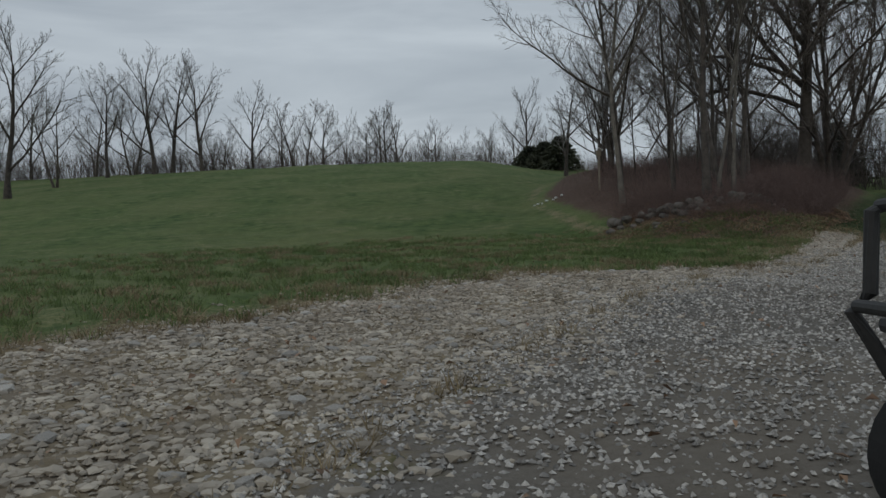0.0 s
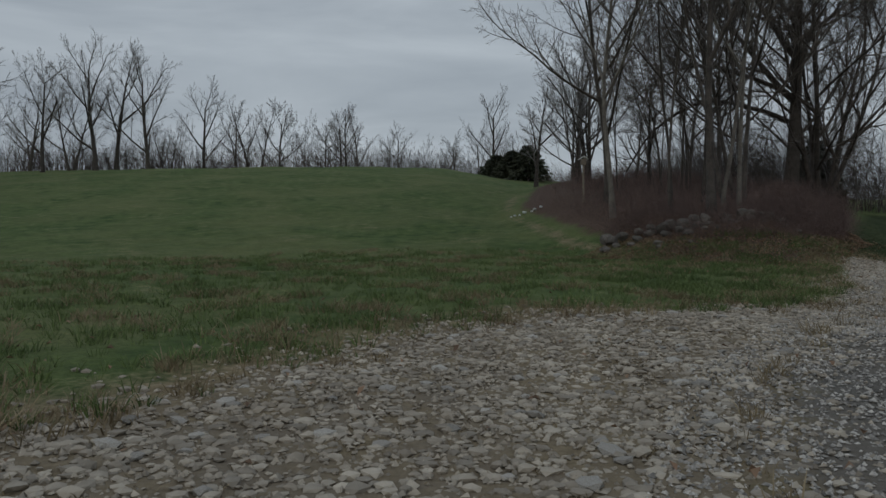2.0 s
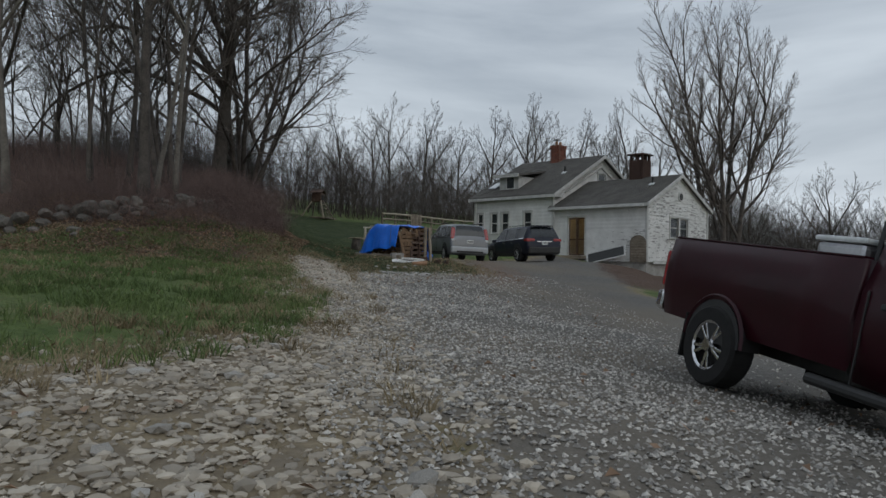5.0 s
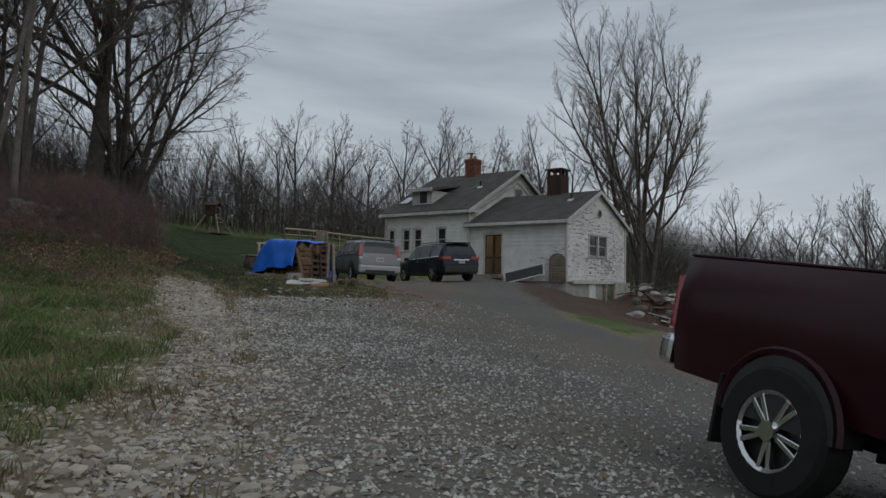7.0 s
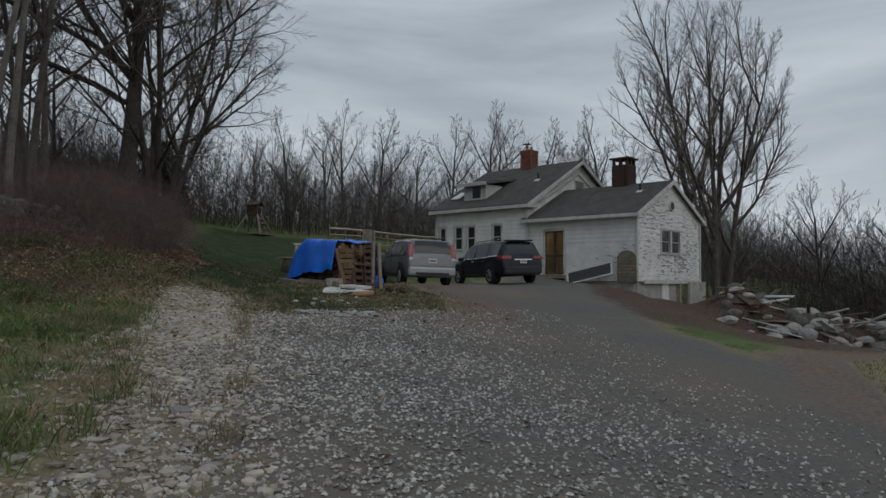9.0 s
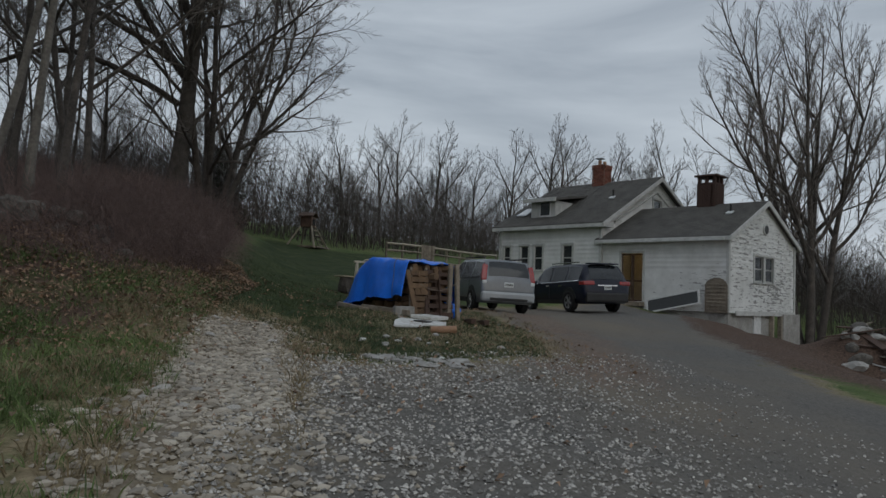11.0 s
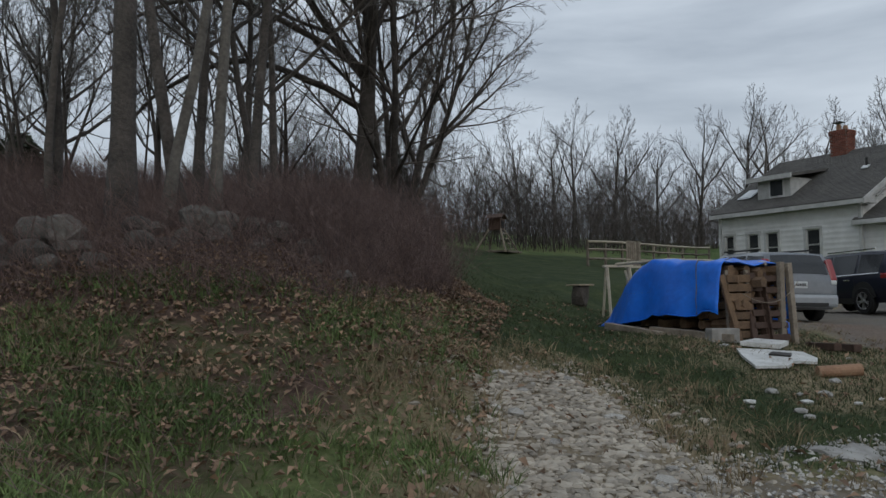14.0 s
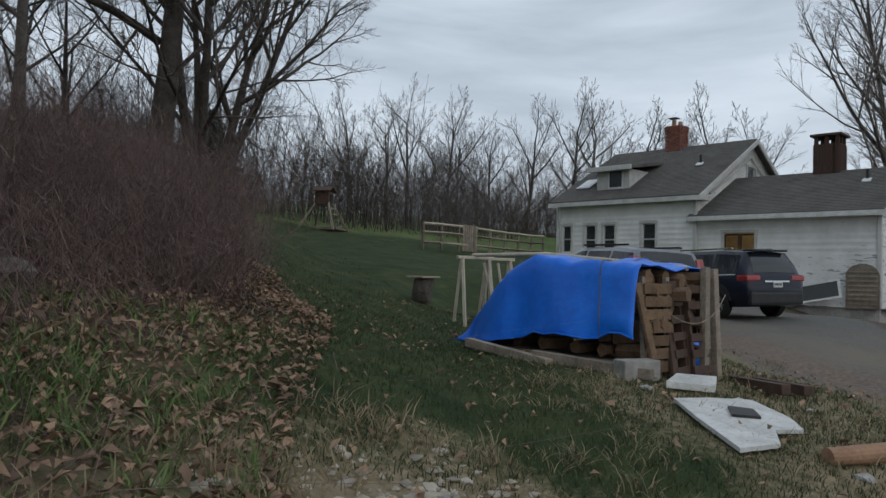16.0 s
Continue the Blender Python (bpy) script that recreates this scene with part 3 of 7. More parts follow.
win = sash_window(house, pose(3.92, 0, 1.5), 1.02, 1.2)
box("mullion", (0.16, 0.07, 1.3), (3.83, -0.03, 2.1), TRIM, house)
# round vent and bare patches in the gable
bm = bmesh.new()
bmesh.ops.create_cone(bm, cap_ends=True, segments=20, radius1=0.30, radius2=0.27, depth=0.08)
bmesh.ops.transform(bm, matrix=pose(3.95, -0.04, 4.05, 90), verts=bm.verts)
v = part("round_vent", bm, TRIM, house)
bm = bmesh.new()
bmesh.ops.create_cone(bm, cap_ends=True, segments=20, radius1=0.21, radius2=0.2, depth=0.02)
bmesh.ops.transform(bm, matrix=pose(3.95, -0.09, 4.05, 90), verts=bm.verts)
part("louvre", bm, DARKMETAL, v)
# corner boards and water table
for n_, x_, y_ in (("corner_board", 0.0, 0.0), ("corner_board", ELL_W, 0.0)):
    box(n_, (0.14, 0.14, ELL_E), (x_ + (-0.01 if x_ == 0 else 0.01), y_ - 0.01, ELL_E / 2), TRIM, house)
box("water_table", (ELL_W - 0.6, 0.06, 0.2), (ELL_W / 2 + 0.4, -0.05, -0.02), TRIM, house, "weathered white bottom board")


def pitched_roof(name, parent, x0, x1, xa, z0, za, y0, y1, over=0.32, thick=0.12, m=None, mat=SHINGLE):
    """Two slopes of shingle courses, each course lapping the one below."""
    ob = None
    for sx, tag in ((x0 - over, "l"), (x1 + over, "r")):
        edge = x0 if tag == "l" else x1
        slope = (za - z0) / (xa - edge)
        ze = z0 + slope * (sx - edge)
        n = max(6, int(math.hypot(xa - sx, za - ze) / 0.16))
        prof = [(sx, ze), (xa, za)]
        for i in range(n - 1, -1, -1):
            f0, f1 = i / n, (i + 1) / n
            prof += [(sx + (xa - sx) * f1, ze + (za - ze) * f1 + thick), (sx + (xa - sx) * f0, ze + (za - ze) * f0 + thick + 0.02)]
        bm = bmesh.new()
        bm_prism(bm, prof, y0, y1)
        r = part(name, bm, mat, parent)
        ob = ob or r
        bm = bmesh.new()
        bm_prism(bm, [(sx - 0.02 * (1 if tag == "l" else -1), ze - 0.10), (sx + 0.1 * (1 if tag == "l" else -1), ze - 0.06),
                      (sx + 0.1 * (1 if tag == "l" else -1), ze + 0.07), (sx - 0.02 * (1 if tag == "l" else -1), ze + 0.09)], y0, y1)
        part("eave_board", bm, TRIM, parent)
        for yy in (y0 - 0.03, y1 + 0.03):
            bm = bmesh.new()
            bm_prism(bm, [(sx, ze - 0.12), (xa, za - 0.12), (xa, za + 0.10), (sx, ze + 0.10)], yy - 0.03, yy + 0.03)
            part("rake_board", bm, TRIM, parent)
    return ob


pitched_roof("ell_roof", house, 0, ELL_W, ELL_W / 2, ELL_E, ELL_A, -0.22, ELL_L + 0.25)
box("gutter", (0.12, ELL_L, 0.10), (-0.44, ELL_L / 2, ELL_E - 0.22), TRIM, house, "white metal gutter")
# floor and inner room behind the glass door
box("room_floor", (ELL_W - 0.3, ELL_L - 0.2, 0.1), (ELL_W / 2, ELL_L / 2, 0.1), RAWWOOD, house)
box("room_ceiling", (ELL_W - 0.3, ELL_L - 0.2, 0.08), (ELL_W / 2, ELL_L / 2, ELL_E - 0.1), WHITEPAINT, house)
box("inner_wall", (0.1, ELL_L - 0.2, ELL_E - 0.3), (2.6, ELL_L / 2, ELL_E / 2), PALEWOOD, house)
lampd = bpy.data.lights.new("kitchen_lamp", "POINT")
lampd.energy, lampd.color, lampd.shadow_soft_size = 8, (1.0, 0.70, 0.34), 0.06
lamp = new("kitchen_lamp", lampd)
lamp.parent = house
lamp.location = (0.9, 4.9, 2.92)
CLEAR = bpy.data.materials.new("clear_glass")
CLEAR.use_nodes = True
_b = CLEAR.node_tree.nodes["Principled BSDF"]
_b.inputs["Transmission Weight"].default_value, _b.inputs["Roughness"].default_value, _b.inputs["IOR"].default_value = 1.0, 0.02, 1.05
# sliding glass door
dm = side(ELL_L) @ pose(1.15, 0, 0.35)
door = part("glass_door", _casing(1.2, 2.37), TRIM, house, "lit sliding glass door in white casing")
door.matrix_basis = dm
for k in range(2):
    bm = bmesh.new()
    for sx in (0.03, 0.57):
        bm_box(bm, (0.06, 0.04, 2.3), (0.6 * k + sx, 0.05 + 0.045 * k, 1.18))
    for sz in (0.05, 1.0, 2.3):
        bm_box(bm, (0.56, 0.036, 0.07), (0.6 * k + 0.3, 0.05 + 0.045 * k, sz))
    part("door_frame", bm, BROWNWOOD, door)
    g = box("pane", (0.48, 0.008, 2.1), (0.6 * k + 0.3, 0.052 + 0.045 * k, 1.18), CLEAR, door, bevel=0)
    g.visible_shadow = False
box("step", (1.5, 0.5, 0.2), (0.6, -0.3, -0.12), OLDWOOD, door)
# foundation under the ell, of odd panels; a near-black slab paints the cellar opening's shade
for s0, s1, mat, d, nm in ((0.0, 2.9, CONCRETE, 0.1, "stone_foundation"), (2.9, 3.7, WHITEPAINT, 0.02, "white_panel"), (3.7, 4.9, CONCRETE, 0.12, "grey_panel"),
                           (4.9, 6.0, SHADE_BLACK, 0.6, "cellar_opening"), (6.0, 8.2, CONCRETE, -0.15, "concrete_slab")):
    box(nm, (s1 - s0 - 0.01, 0.16, 2.5), ((s0 + s1) / 2, 0.1 + d, -1.27), mat, house, bevel=0.015)
box("side_foundation", (0.18, ELL_L, 1.6), (0.12, ELL_L / 2, -0.82), CONCRETE, house)
for n_, s_ in (("cellar_jamb", 4.92), ("cellar_jamb", 5.95)):
    box(n_, (0.14, 0.2, 2.4), (s_, 0.02, -1.22), OLDWOOD, house)

# main block
MX, MW, ME, MA, MY0, MY1 = -0.15, 10.8, 4.38, 7.28, 6.6, 13.4
wall("main_side_wall", pose(MX, MY1, 0, 0, 0, -90), [(0, 0), (MY1 - MY0, 0), (MY1 - MY0, ME), (0, ME)],
     [(0.25, 0.72, 1.95, 3.2), (1.50, 2.06, 1.85, 3.2), (2.48, 3.06, 1.85, 3.2), (4.42, 5.04, 1.85, 3.2)], house, lambda s, z: 0.02)
for s_, z_, w_ in ((0.25, 1.95, 0.47), (1.50, 1.85, 0.56), (2.48, 1.85, 0.58), (4.42, 1.85, 0.62)):
    sash_window(house, pose(MX, MY1, 0, 0, 0, -90) @ pose(s_, 0, z_), w_, 3.2 - z_)
wall("main_gable_wall", pose(MX, MY0, 0), [(0, 0), (MW, 0), (MW, ME), (MW / 2, MA), (0, ME)], [(5.1, 6.0, 5.15, 6.1)], house, lambda s, z: 0.35 if z > 6 else 0.2)
sash_window(house, pose(MX, MY0, 0) @ pose(5.1, 0, 5.15), 0.9, 0.95)
wall("back_gable_wall", pose(MX + MW, MY1, 0, 0, 0, 180), [(0, 0), (MW, 0), (MW, ME), (MW / 2, MA), (0, ME)], [], house, lambda s, z: 0.2)
wall("main_far_wall", pose(MX + MW, MY0, 0, 0, 0, 90), [(0, 0), (MY1 - MY0, 0), (MY1 - MY0, ME), (0, ME)], [], house, lambda s, z: 0.2)
pitched_roof("main_roof", house, MX, MX + MW, MX + MW / 2, ME, MA, MY0 - 0.35, MY1 + 0.3, over=0.4, thick=0.14)
box("room_floor", (MW - 0.3, MY1 - MY0 - 0.3, 0.1), (MX + MW / 2, (MY0 + MY1) / 2, 0.1), RAWWOOD, house)
box("main_foundation", (MW, MY1 - MY0, 1.4), (MX + MW / 2, (MY0 + MY1) / 2, -0.72), CONCRETE, house)
box("eave_return", (0.95, 0.35, 0.22), (MX + 0.1, MY0 - 0.2, ME - 0.18), TRIM, house)
box("main_corner_board", (0.14, 0.14, ME), (MX - 0.02, MY0 - 0.02, ME / 2), TRIM, house)
box("main_corner_board", (0.14, 0.14, ME), (MX - 0.02, MY1 + 0.0, ME / 2), TRIM, house)
bm = bmesh.new()
for (ax, az), (bx, bz) in ((((MX + 1.2, ME + 0.1)), (MX + MW / 2, MA - 0.75)), ((MX + MW - 1.2, ME + 0.1), (MX + MW / 2, MA - 0.75))):
    bm_tube(bm, (ax, MY0 - 0.05, az), (bx, MY0 - 0.05, bz), 0.06, n=4)
part("gable_moulding", bm, TRIM, house)
# dormer and skylight on the near slope
SL = (MA - ME) / (MW / 2)


def roof_z(x):
    return ME + SL * (x - MX) + 0.14


dorm = box("dormer", (2.2, 1.7, 1.0), (MX + 1.75, 10.9, roof_z(MX + 0.65) + 0.42), TRIM, house, "small shed dormer with one dark window")
box("dormer_window", (0.05, 0.62, 0.72), (MX + 0.64, 10.75, roof_z(MX + 0.65) + 0.46), PANE, dorm)
box("dormer_casing", (0.03, 0.80, 0.88), (MX + 0.652, 10.75, roof_z(MX + 0.65) + 0.46), WHITEPAINT, dorm)
bm = bmesh.new()
bm_prism(bm, [(MX + 0.25, roof_z(MX + 0.65) + 0.86), (MX + 3.4, roof_z(MX + 3.2) + 0.02), (MX + 3.4, roof_z(MX + 3.2) + 0.14), (MX + 0.25, roof_z(MX + 0.65) + 1.0)], 9.8, 12.0)
part("dormer_roof", bm, SHINGLE, dorm)
bm = bmesh.new()
bm_prism(bm, [(MX + 0.22, roof_z(MX + 0.65) + 0.82), (MX + 0.32, roof_z(MX + 0.65) + 0.82), (MX + 0.32, roof_z(MX + 0.65) + 1.03), (MX + 0.22, roof_z(MX + 0.65) + 1.03)], 9.75, 12.05)
part("dormer_fascia", bm, TRIM, dorm)
ang = -math.degrees(math.atan(SL))
skl = box("skylight", (1.1, 0.75, 0.12), (MX + 1.3, 12.65, roof_z(MX + 1.3) + 0.05), CHROME, house, "roof skylight with metal frame", rot=pose(0, 0, 0, 0, ang, 0))
box("pane", (0.95, 0.6, 0.02), (MX + 1.3, 12.65, roof_z(MX + 1.3) + 0.125), PLATE, skl, rot=pose(0, 0, 0, 0, ang, 0))


def chimney(parent, cx, cy, z0, z1, w, name, label, sooty=False):
    """A brick stack: courses of single bricks round a mortar core."""
    core = box(name, (w - 0.03, w - 0.03, z1 - z0), (cx, cy, (z0 + z1) / 2), SOOT if sooty else MORTAR, parent, label, bevel=0)
    n = max(3, int(round(w / 0.22)))
    L = w / n
    rows = int((z1 - z0) / 0.085)
    me = None
    for r in range(rows):
        z = z0 + (r + 0.5) * 0.085
        grow_ = 0.05 if r >= rows - 3 and not sooty else 0.0
        for f in range(4):
            for i in range(n):
                s = (i + 0.5) * L - w / 2 + (L / 2 if r % 2 else 0) * (1 if i < n - 1 else 0)
                if me is None:
                    bm = bmesh.new()
                    bm_box(bm, (L - 0.016, 0.05, 0.07))
                    me = part("brick", bm, SOOT if sooty else BRICK, core).data
                    b = bpy.data.objects[[o.name for o in core.children][-1]]
                else:
                    b = new("brick", me)
                    b.parent = core
                d = w / 2 + grow_ - 0.012
                off = ((s, -d), (d, s), (-s, d), (-d, -s))[f]
                b.matrix_basis = pose(cx + off[0], cy + off[1], z, 0, 0, 90 * f)
    return core


ch = chimney(house, MX + MW / 2 - 0.1, 10.18, MA - 0.3, 8.45, 0.8, "chimney", "red brick ridge chimney with clay pots")
for dy, hh in ((-0.18, 0.22), (0.15, 0.34)):
    bm = bmesh.new()
    bm_tube(bm, (MX + MW / 2 - 0.1, 10.18 + dy, 8.4), (MX + MW / 2 - 0.1, 10.18 + dy, 8.45 + hh), 0.12, 0.10, 14)
    part("clay_pot", bm, TERRACOTTA, ch)
box("chimney_cap", (0.45, 0.45, 0.03), (MX + MW / 2 - 0.1, 10.33, 8.88), DARKMETAL, ch)
ch2 = chimney(house, 4.0, 2.8, ELL_A - 0.75, 6.55, 0.98, "ell_chimney", "dark sooty brick chimney with an open arched cap", sooty=True)
for dx, dy in ((-0.4, -0.4), (-0.4, 0.0), (-0.4, 0.4), (0.4, -0.4), (0.4, 0.0), (0.4, 0.4), (0.0, -0.4)):
    box("cap_pier", (0.14, 0.14, 0.32), (4.0 + dx, 2.8 + dy, 6.70), SOOT, ch2, bevel=0.01)
box("cap_slab", (1.2, 1.2, 0.1), (4.0, 2.8, 6.91), SOOT, ch2, bevel=0.02)
box("flashing", (1.15, 1.5, 0.04), (3.35, 2.8, ELL_A - 0.20), PLATE, ch2, rot=pose(0, 0, 0, 0, -math.degrees(math.atan((ELL_A - ELL_E) / 3.8)), 0))
for nm, x_, y_, zb in (("vent_pipe", 2.4, 1.0, 4.66), ("vent_pipe", 2.6, 7.7, 5.9)):
    p_ = tube(nm, (x_, y_, zb), (x_, y_, zb + 0.55), 0.06, DARKMETAL, house, n=12)
    box("flashing", (0.3, 0.3, 0.05), (x_ - 0.12, y_, zb + 0.12), PLATE, p_, rot=pose(0, 0, 0, 0, -31, 0))


# ---- vehicles ----
def lerp_station(st, x):
    for a, b in zip(st, st[1:]):
        if a[0] <= x <= b[0]:
            k = (x - a[0]) / (b[0] - a[0])
            return [tuple(p + (q - p) * k for p, q in zip(u, w)) for u, w in zip(a[1], b[1])]
    return st[0][1] if x < st[0][0] else st[-1][1]


def shell(name, st, mat, parent, crown=0.03, sub=3, label=""):
    """A body lofted through half sections (half width, height), mirrored, with a crowned top."""
    xs = []
    for a, b in zip(st, st[1:]):
        xs += [a[0] + (b[0] - a[0]) * i / sub for i in range(sub)]
    xs.append(st[-1][0])
    bm = bmesh.new()
    rows = []
    for x in xs:
        sec = lerp_station(st, x)
        half = [(w, z) for w, z in sec]
        w, z = half[-1]
        half += [(w * 0.55, z + crown * 0.75), (0, z + crown)]
        ring = [bm.verts.new((x, -w_, z_)) for w_, z_ in half] + [bm.verts.new((x, w_, z_)) for w_, z_ in half[-2::-1]]
        rows.append(ring)
    n = len(rows[0])
    for a, b in zip(rows, rows[1:]):
        for k in range(n - 1):
            bm.faces.new((a[k], b[k], b[k + 1], a[k + 1]))
        bm.faces.new((a[n - 1], b[n - 1], b[0], a[0]))
    bm.faces.new(rows[0])
    bm.faces.new(rows[-1][::-1])
    bmesh.ops.recalc_face_normals(bm, faces=bm.faces)
    ob = part(name, bm, mat, parent, label, smooth=True)
    return ob


def strip(name, st, x0, x1, k, f0, f1, sgn, mat, parent, off=0.008, n=8):
    """A patch that lies on a body's side between layer k and k + 1."""
    verts, faces = [], []
    for i in range(n + 1):
        x = x0 + (x1 - x0) * i / n
        sec = lerp_station(st, x)
        (w0, z0), (w1, z1) = sec[k], sec[k + 1]
        for f in (f0, f1):
            w, z = w0 + (w1 - w0) * f, z0 + (z1 - z0) * f
            verts.append((x, sgn * (w + off), z + off * 0.4))
            verts.append((x, sgn * (w - 0.004), z - 0.002))
    for i in range(n):
        a = 4 * i
        faces += [(a, a + 4, a + 6, a + 2), (a, a + 1, a + 5, a + 4), (a + 2, a + 6, a + 7, a + 3)]
    faces += [(0, 2, 3, 1), (4 * n, 4 * n + 1, 4 * n + 3, 4 * n + 2)]
    return raw(name, verts, faces, mat, parent)


def top_patch(name, st, x0, x1, frac, mat, parent, crown=0.03, off=0.010, n=6, m=8, inset0=0.0):
    """A pane that lies on the top skin of a body (windscreen or rear window)."""
    verts, faces = [], []
    for i in range(n + 1):
        x = x0 + (x1 - x0) * i / n
        w, z = lerp_station(st, x)[-1]
        for j in range(m + 1):
            t = (2 * j / m - 1) * frac
            c = crown * (0.75 * (1 - abs(t)) / 0.45 if abs(t) > 0.55 else 0.75 + 0.25 * (0.55 - abs(t)) / 0.55)
            verts.append((x - (off if x0 < 0 else -off) * 0.8, t * w, z + c + off))
    for i in range(n):
        for j in range(m):
            a = i * (m + 1) + j
            faces.append((a, a + m + 1, a + m + 2, a + 1))
    return raw(name, verts, faces, mat, parent, smooth=True)


def wheel(parent, x, y, r, wid, spokes=5, rim_mat=None, rim=0.66):
    """A tyre with a rounded tread, a dished rim and spokes. The outer face looks along the sign of y."""
    s = 1 if y > 0 else -1
    bm = bmesh.new()
    prof = [(r * rim, -wid / 2), (r * 0.93, -wid / 2), (r, -wid * 0.36), (r, wid * 0.36), (r * 0.93, wid / 2), (r * rim, wid / 2)]
    n = 28
    rings = [[bm.verts.new((q * math.cos(2 * math.pi * k / n), w, q * math.sin(2 * math.pi * k / n))) for k in range(n)] for q, w in prof]
    for a, b in zip(rings, rings[1:]):
        for k in range(n):
            bm.faces.new((a[k], a[(k + 1) % n], b[(k + 1) % n], b[k]))
    for k in range(n):
        bm.faces.new((rings[-1][k], rings[-1][(k + 1) % n], rings[0][(k + 1) % n], rings[0][k]))
    bmesh.ops.recalc_face_normals(bm, faces=bm.faces)
    w_ = part("wheel", bm, RUBBER, parent)
    w_.matrix_basis = pose(x, y, r)
    bm = bmesh.new()
    bmesh.ops.create_cone(bm, cap_ends=True, segments=24, radius1=r * rim, radius2=r * rim, depth=wid * 0.5)
    bmesh.ops.transform(bm, matrix=pose(0, -s * 0.02, 0, 90), verts=bm.verts)
    part("brake_drum", bm, DARKMETAL, w_)
    bm = bmesh.new()
    for k in range(spokes):
        a = 2 * math.pi * k / spokes + 0.3
        for d in (-0.16, 0.16):
            vs = bm_box(bm, (r * rim * 0.86, 0.035, r * 0.085), (r * rim * 0.52, s * wid * 0.36, 0), bevel=0.008)
            bmesh.ops.rotate(bm, verts=vs, cent=(0, 0, 0), matrix=Matrix.Rotation(a + d, 3, "Y"))
    vs = bmesh.ops.create_cone(bm, cap_ends=True, segments=16, radius1=r * 0.2, radius2=r * 0.15, depth=0.07)["verts"]
    bmesh.ops.transform(bm, matrix=pose(0, s * wid * 0.40, 0, -90 * s), verts=vs)
    rr = [[bm.verts.new((q * math.cos(2 * math.pi * k / 24), w, q * math.sin(2 * math.pi * k / 24))) for k in range(24)] for q, w in ((r * rim * 1.02, s * wid * 0.46), (r * rim * 0.9, s * wid * 0.40))]
    for k in range(24):
        bm.faces.new((rr[0][k], rr[0][(k + 1) % 24], rr[1][(k + 1) % 24], rr[1][k]))
    part("rim", bm, rim_mat or ALLOY, w_)
    return w_


def arch(parent, x, y, r, mat=None):
    """The dark wheel opening and its lip on a body side."""
    s = 1 if y > 0 else -1
    bm = bmesh.new()
    n = 18
    a = [bm.verts.new((x + r * math.cos(math.pi * k / n), y, 0.10 + r * 0.95 + r * math.sin(math.pi * k / n) - r * 0.0)) for k in range(n + 1)]
    for v_ in a:
        v_.co.z = max(v_.co.z - r * 0.15, 0.22)
    b = [bm.verts.new((v_.co.x, y - s * 0.25, v_.co.z)) for v_ in a]
    bm.faces.new(a)
    bm.faces.new(b[::-1])
    for k in range(n):
        bm.faces.new((a[k], b[k], b[k + 1], a[k + 1]))
    bm.faces.new((a[-1], b[-1], b[0], a[0]))
    bmesh.ops.recalc_face_normals(bm, faces=bm.faces)
    return part("wheel_arch", bm, mat or BLACKPL, parent)


def plate(parent, x, y, z, w=0.30):
    p = box("licence_plate", (0.02, w, 0.15), (x, y, z), PLATE, parent, "white licence plate")
    for i in range(6):
        box("character_bar", (0.006, 0.026, 0.06), (x - 0.012, y - 0.10 + 0.04 * i, z), DARKMETAL, p, bevel=0)
    return p


SUV = [(-2.42, [(.70, .45), (.82, .60), (.80, .76), (.74, .78)]), (-2.36, [(.80, .36), (.92, .66), (.90, .98), (.82, 1.04)]),
       (-2.24, [(.86, .33), (.95, .69), (.93, 1.05), (.76, 1.34)]), (-2.04, [(.89, .30), (.96, .70), (.93, 1.08), (.68, 1.64)]),
       (-1.2, [(.90, .28), (.96, .70), (.93, 1.06), (.70, 1.70)]), (0.2, [(.90, .28), (.96, .70), (.93, 1.03), (.70, 1.70)]),
       (0.75, [(.90, .28), (.96, .70), (.92, 1.02), (.66, 1.60)]), (1.35, [(.90, .28), (.96, .70), (.90, 1.00), (.80, 1.07)]),
       (2.0, [(.86, .30), (.94, .68), (.86, .92), (.74, .97)]), (2.35, [(.76, .36), (.86, .62), (.80, .80), (.66, .84)]), (2.43, [(.60, .42), (.72, .58), (.66, .70), (.50, .72)])]
VAN = [(-2.30, [(.66, .42), (.78, .55), (.78, .68), (.72, .70)]), (-2.26, [(.74, .32), (.85, .60), (.84, .93), (.78, .98)]),
       (-2.16, [(.80, .30), (.88, .64), (.86, 1.00), (.74, 1.30)]), (-2.00, [(.82, .28), (.88, .66), (.86, 1.02), (.67, 1.56)]),
       (-1.2, [(.83, .26), (.88, .66), (.86, 1.00), (.66, 1.61)]), (0.2, [(.83, .26), (.88, .66), (.86, .97), (.65, 1.61)]),
       (0.85, [(.83, .26), (.88, .66), (.85, .95), (.60, 1.48)]), (1.55, [(.82, .26), (.87, .64), (.82, .92), (.74, .98)]),
       (2.0, [(.78, .28), (.84, .60), (.76, .82), (.66, .87)]), (2.28, [(.66, .34), (.74, .54), (.68, .68), (.56, .71)]), (2.33, [(.5, .4), (.6, .5), (.55, .6), (.4, .62)])]


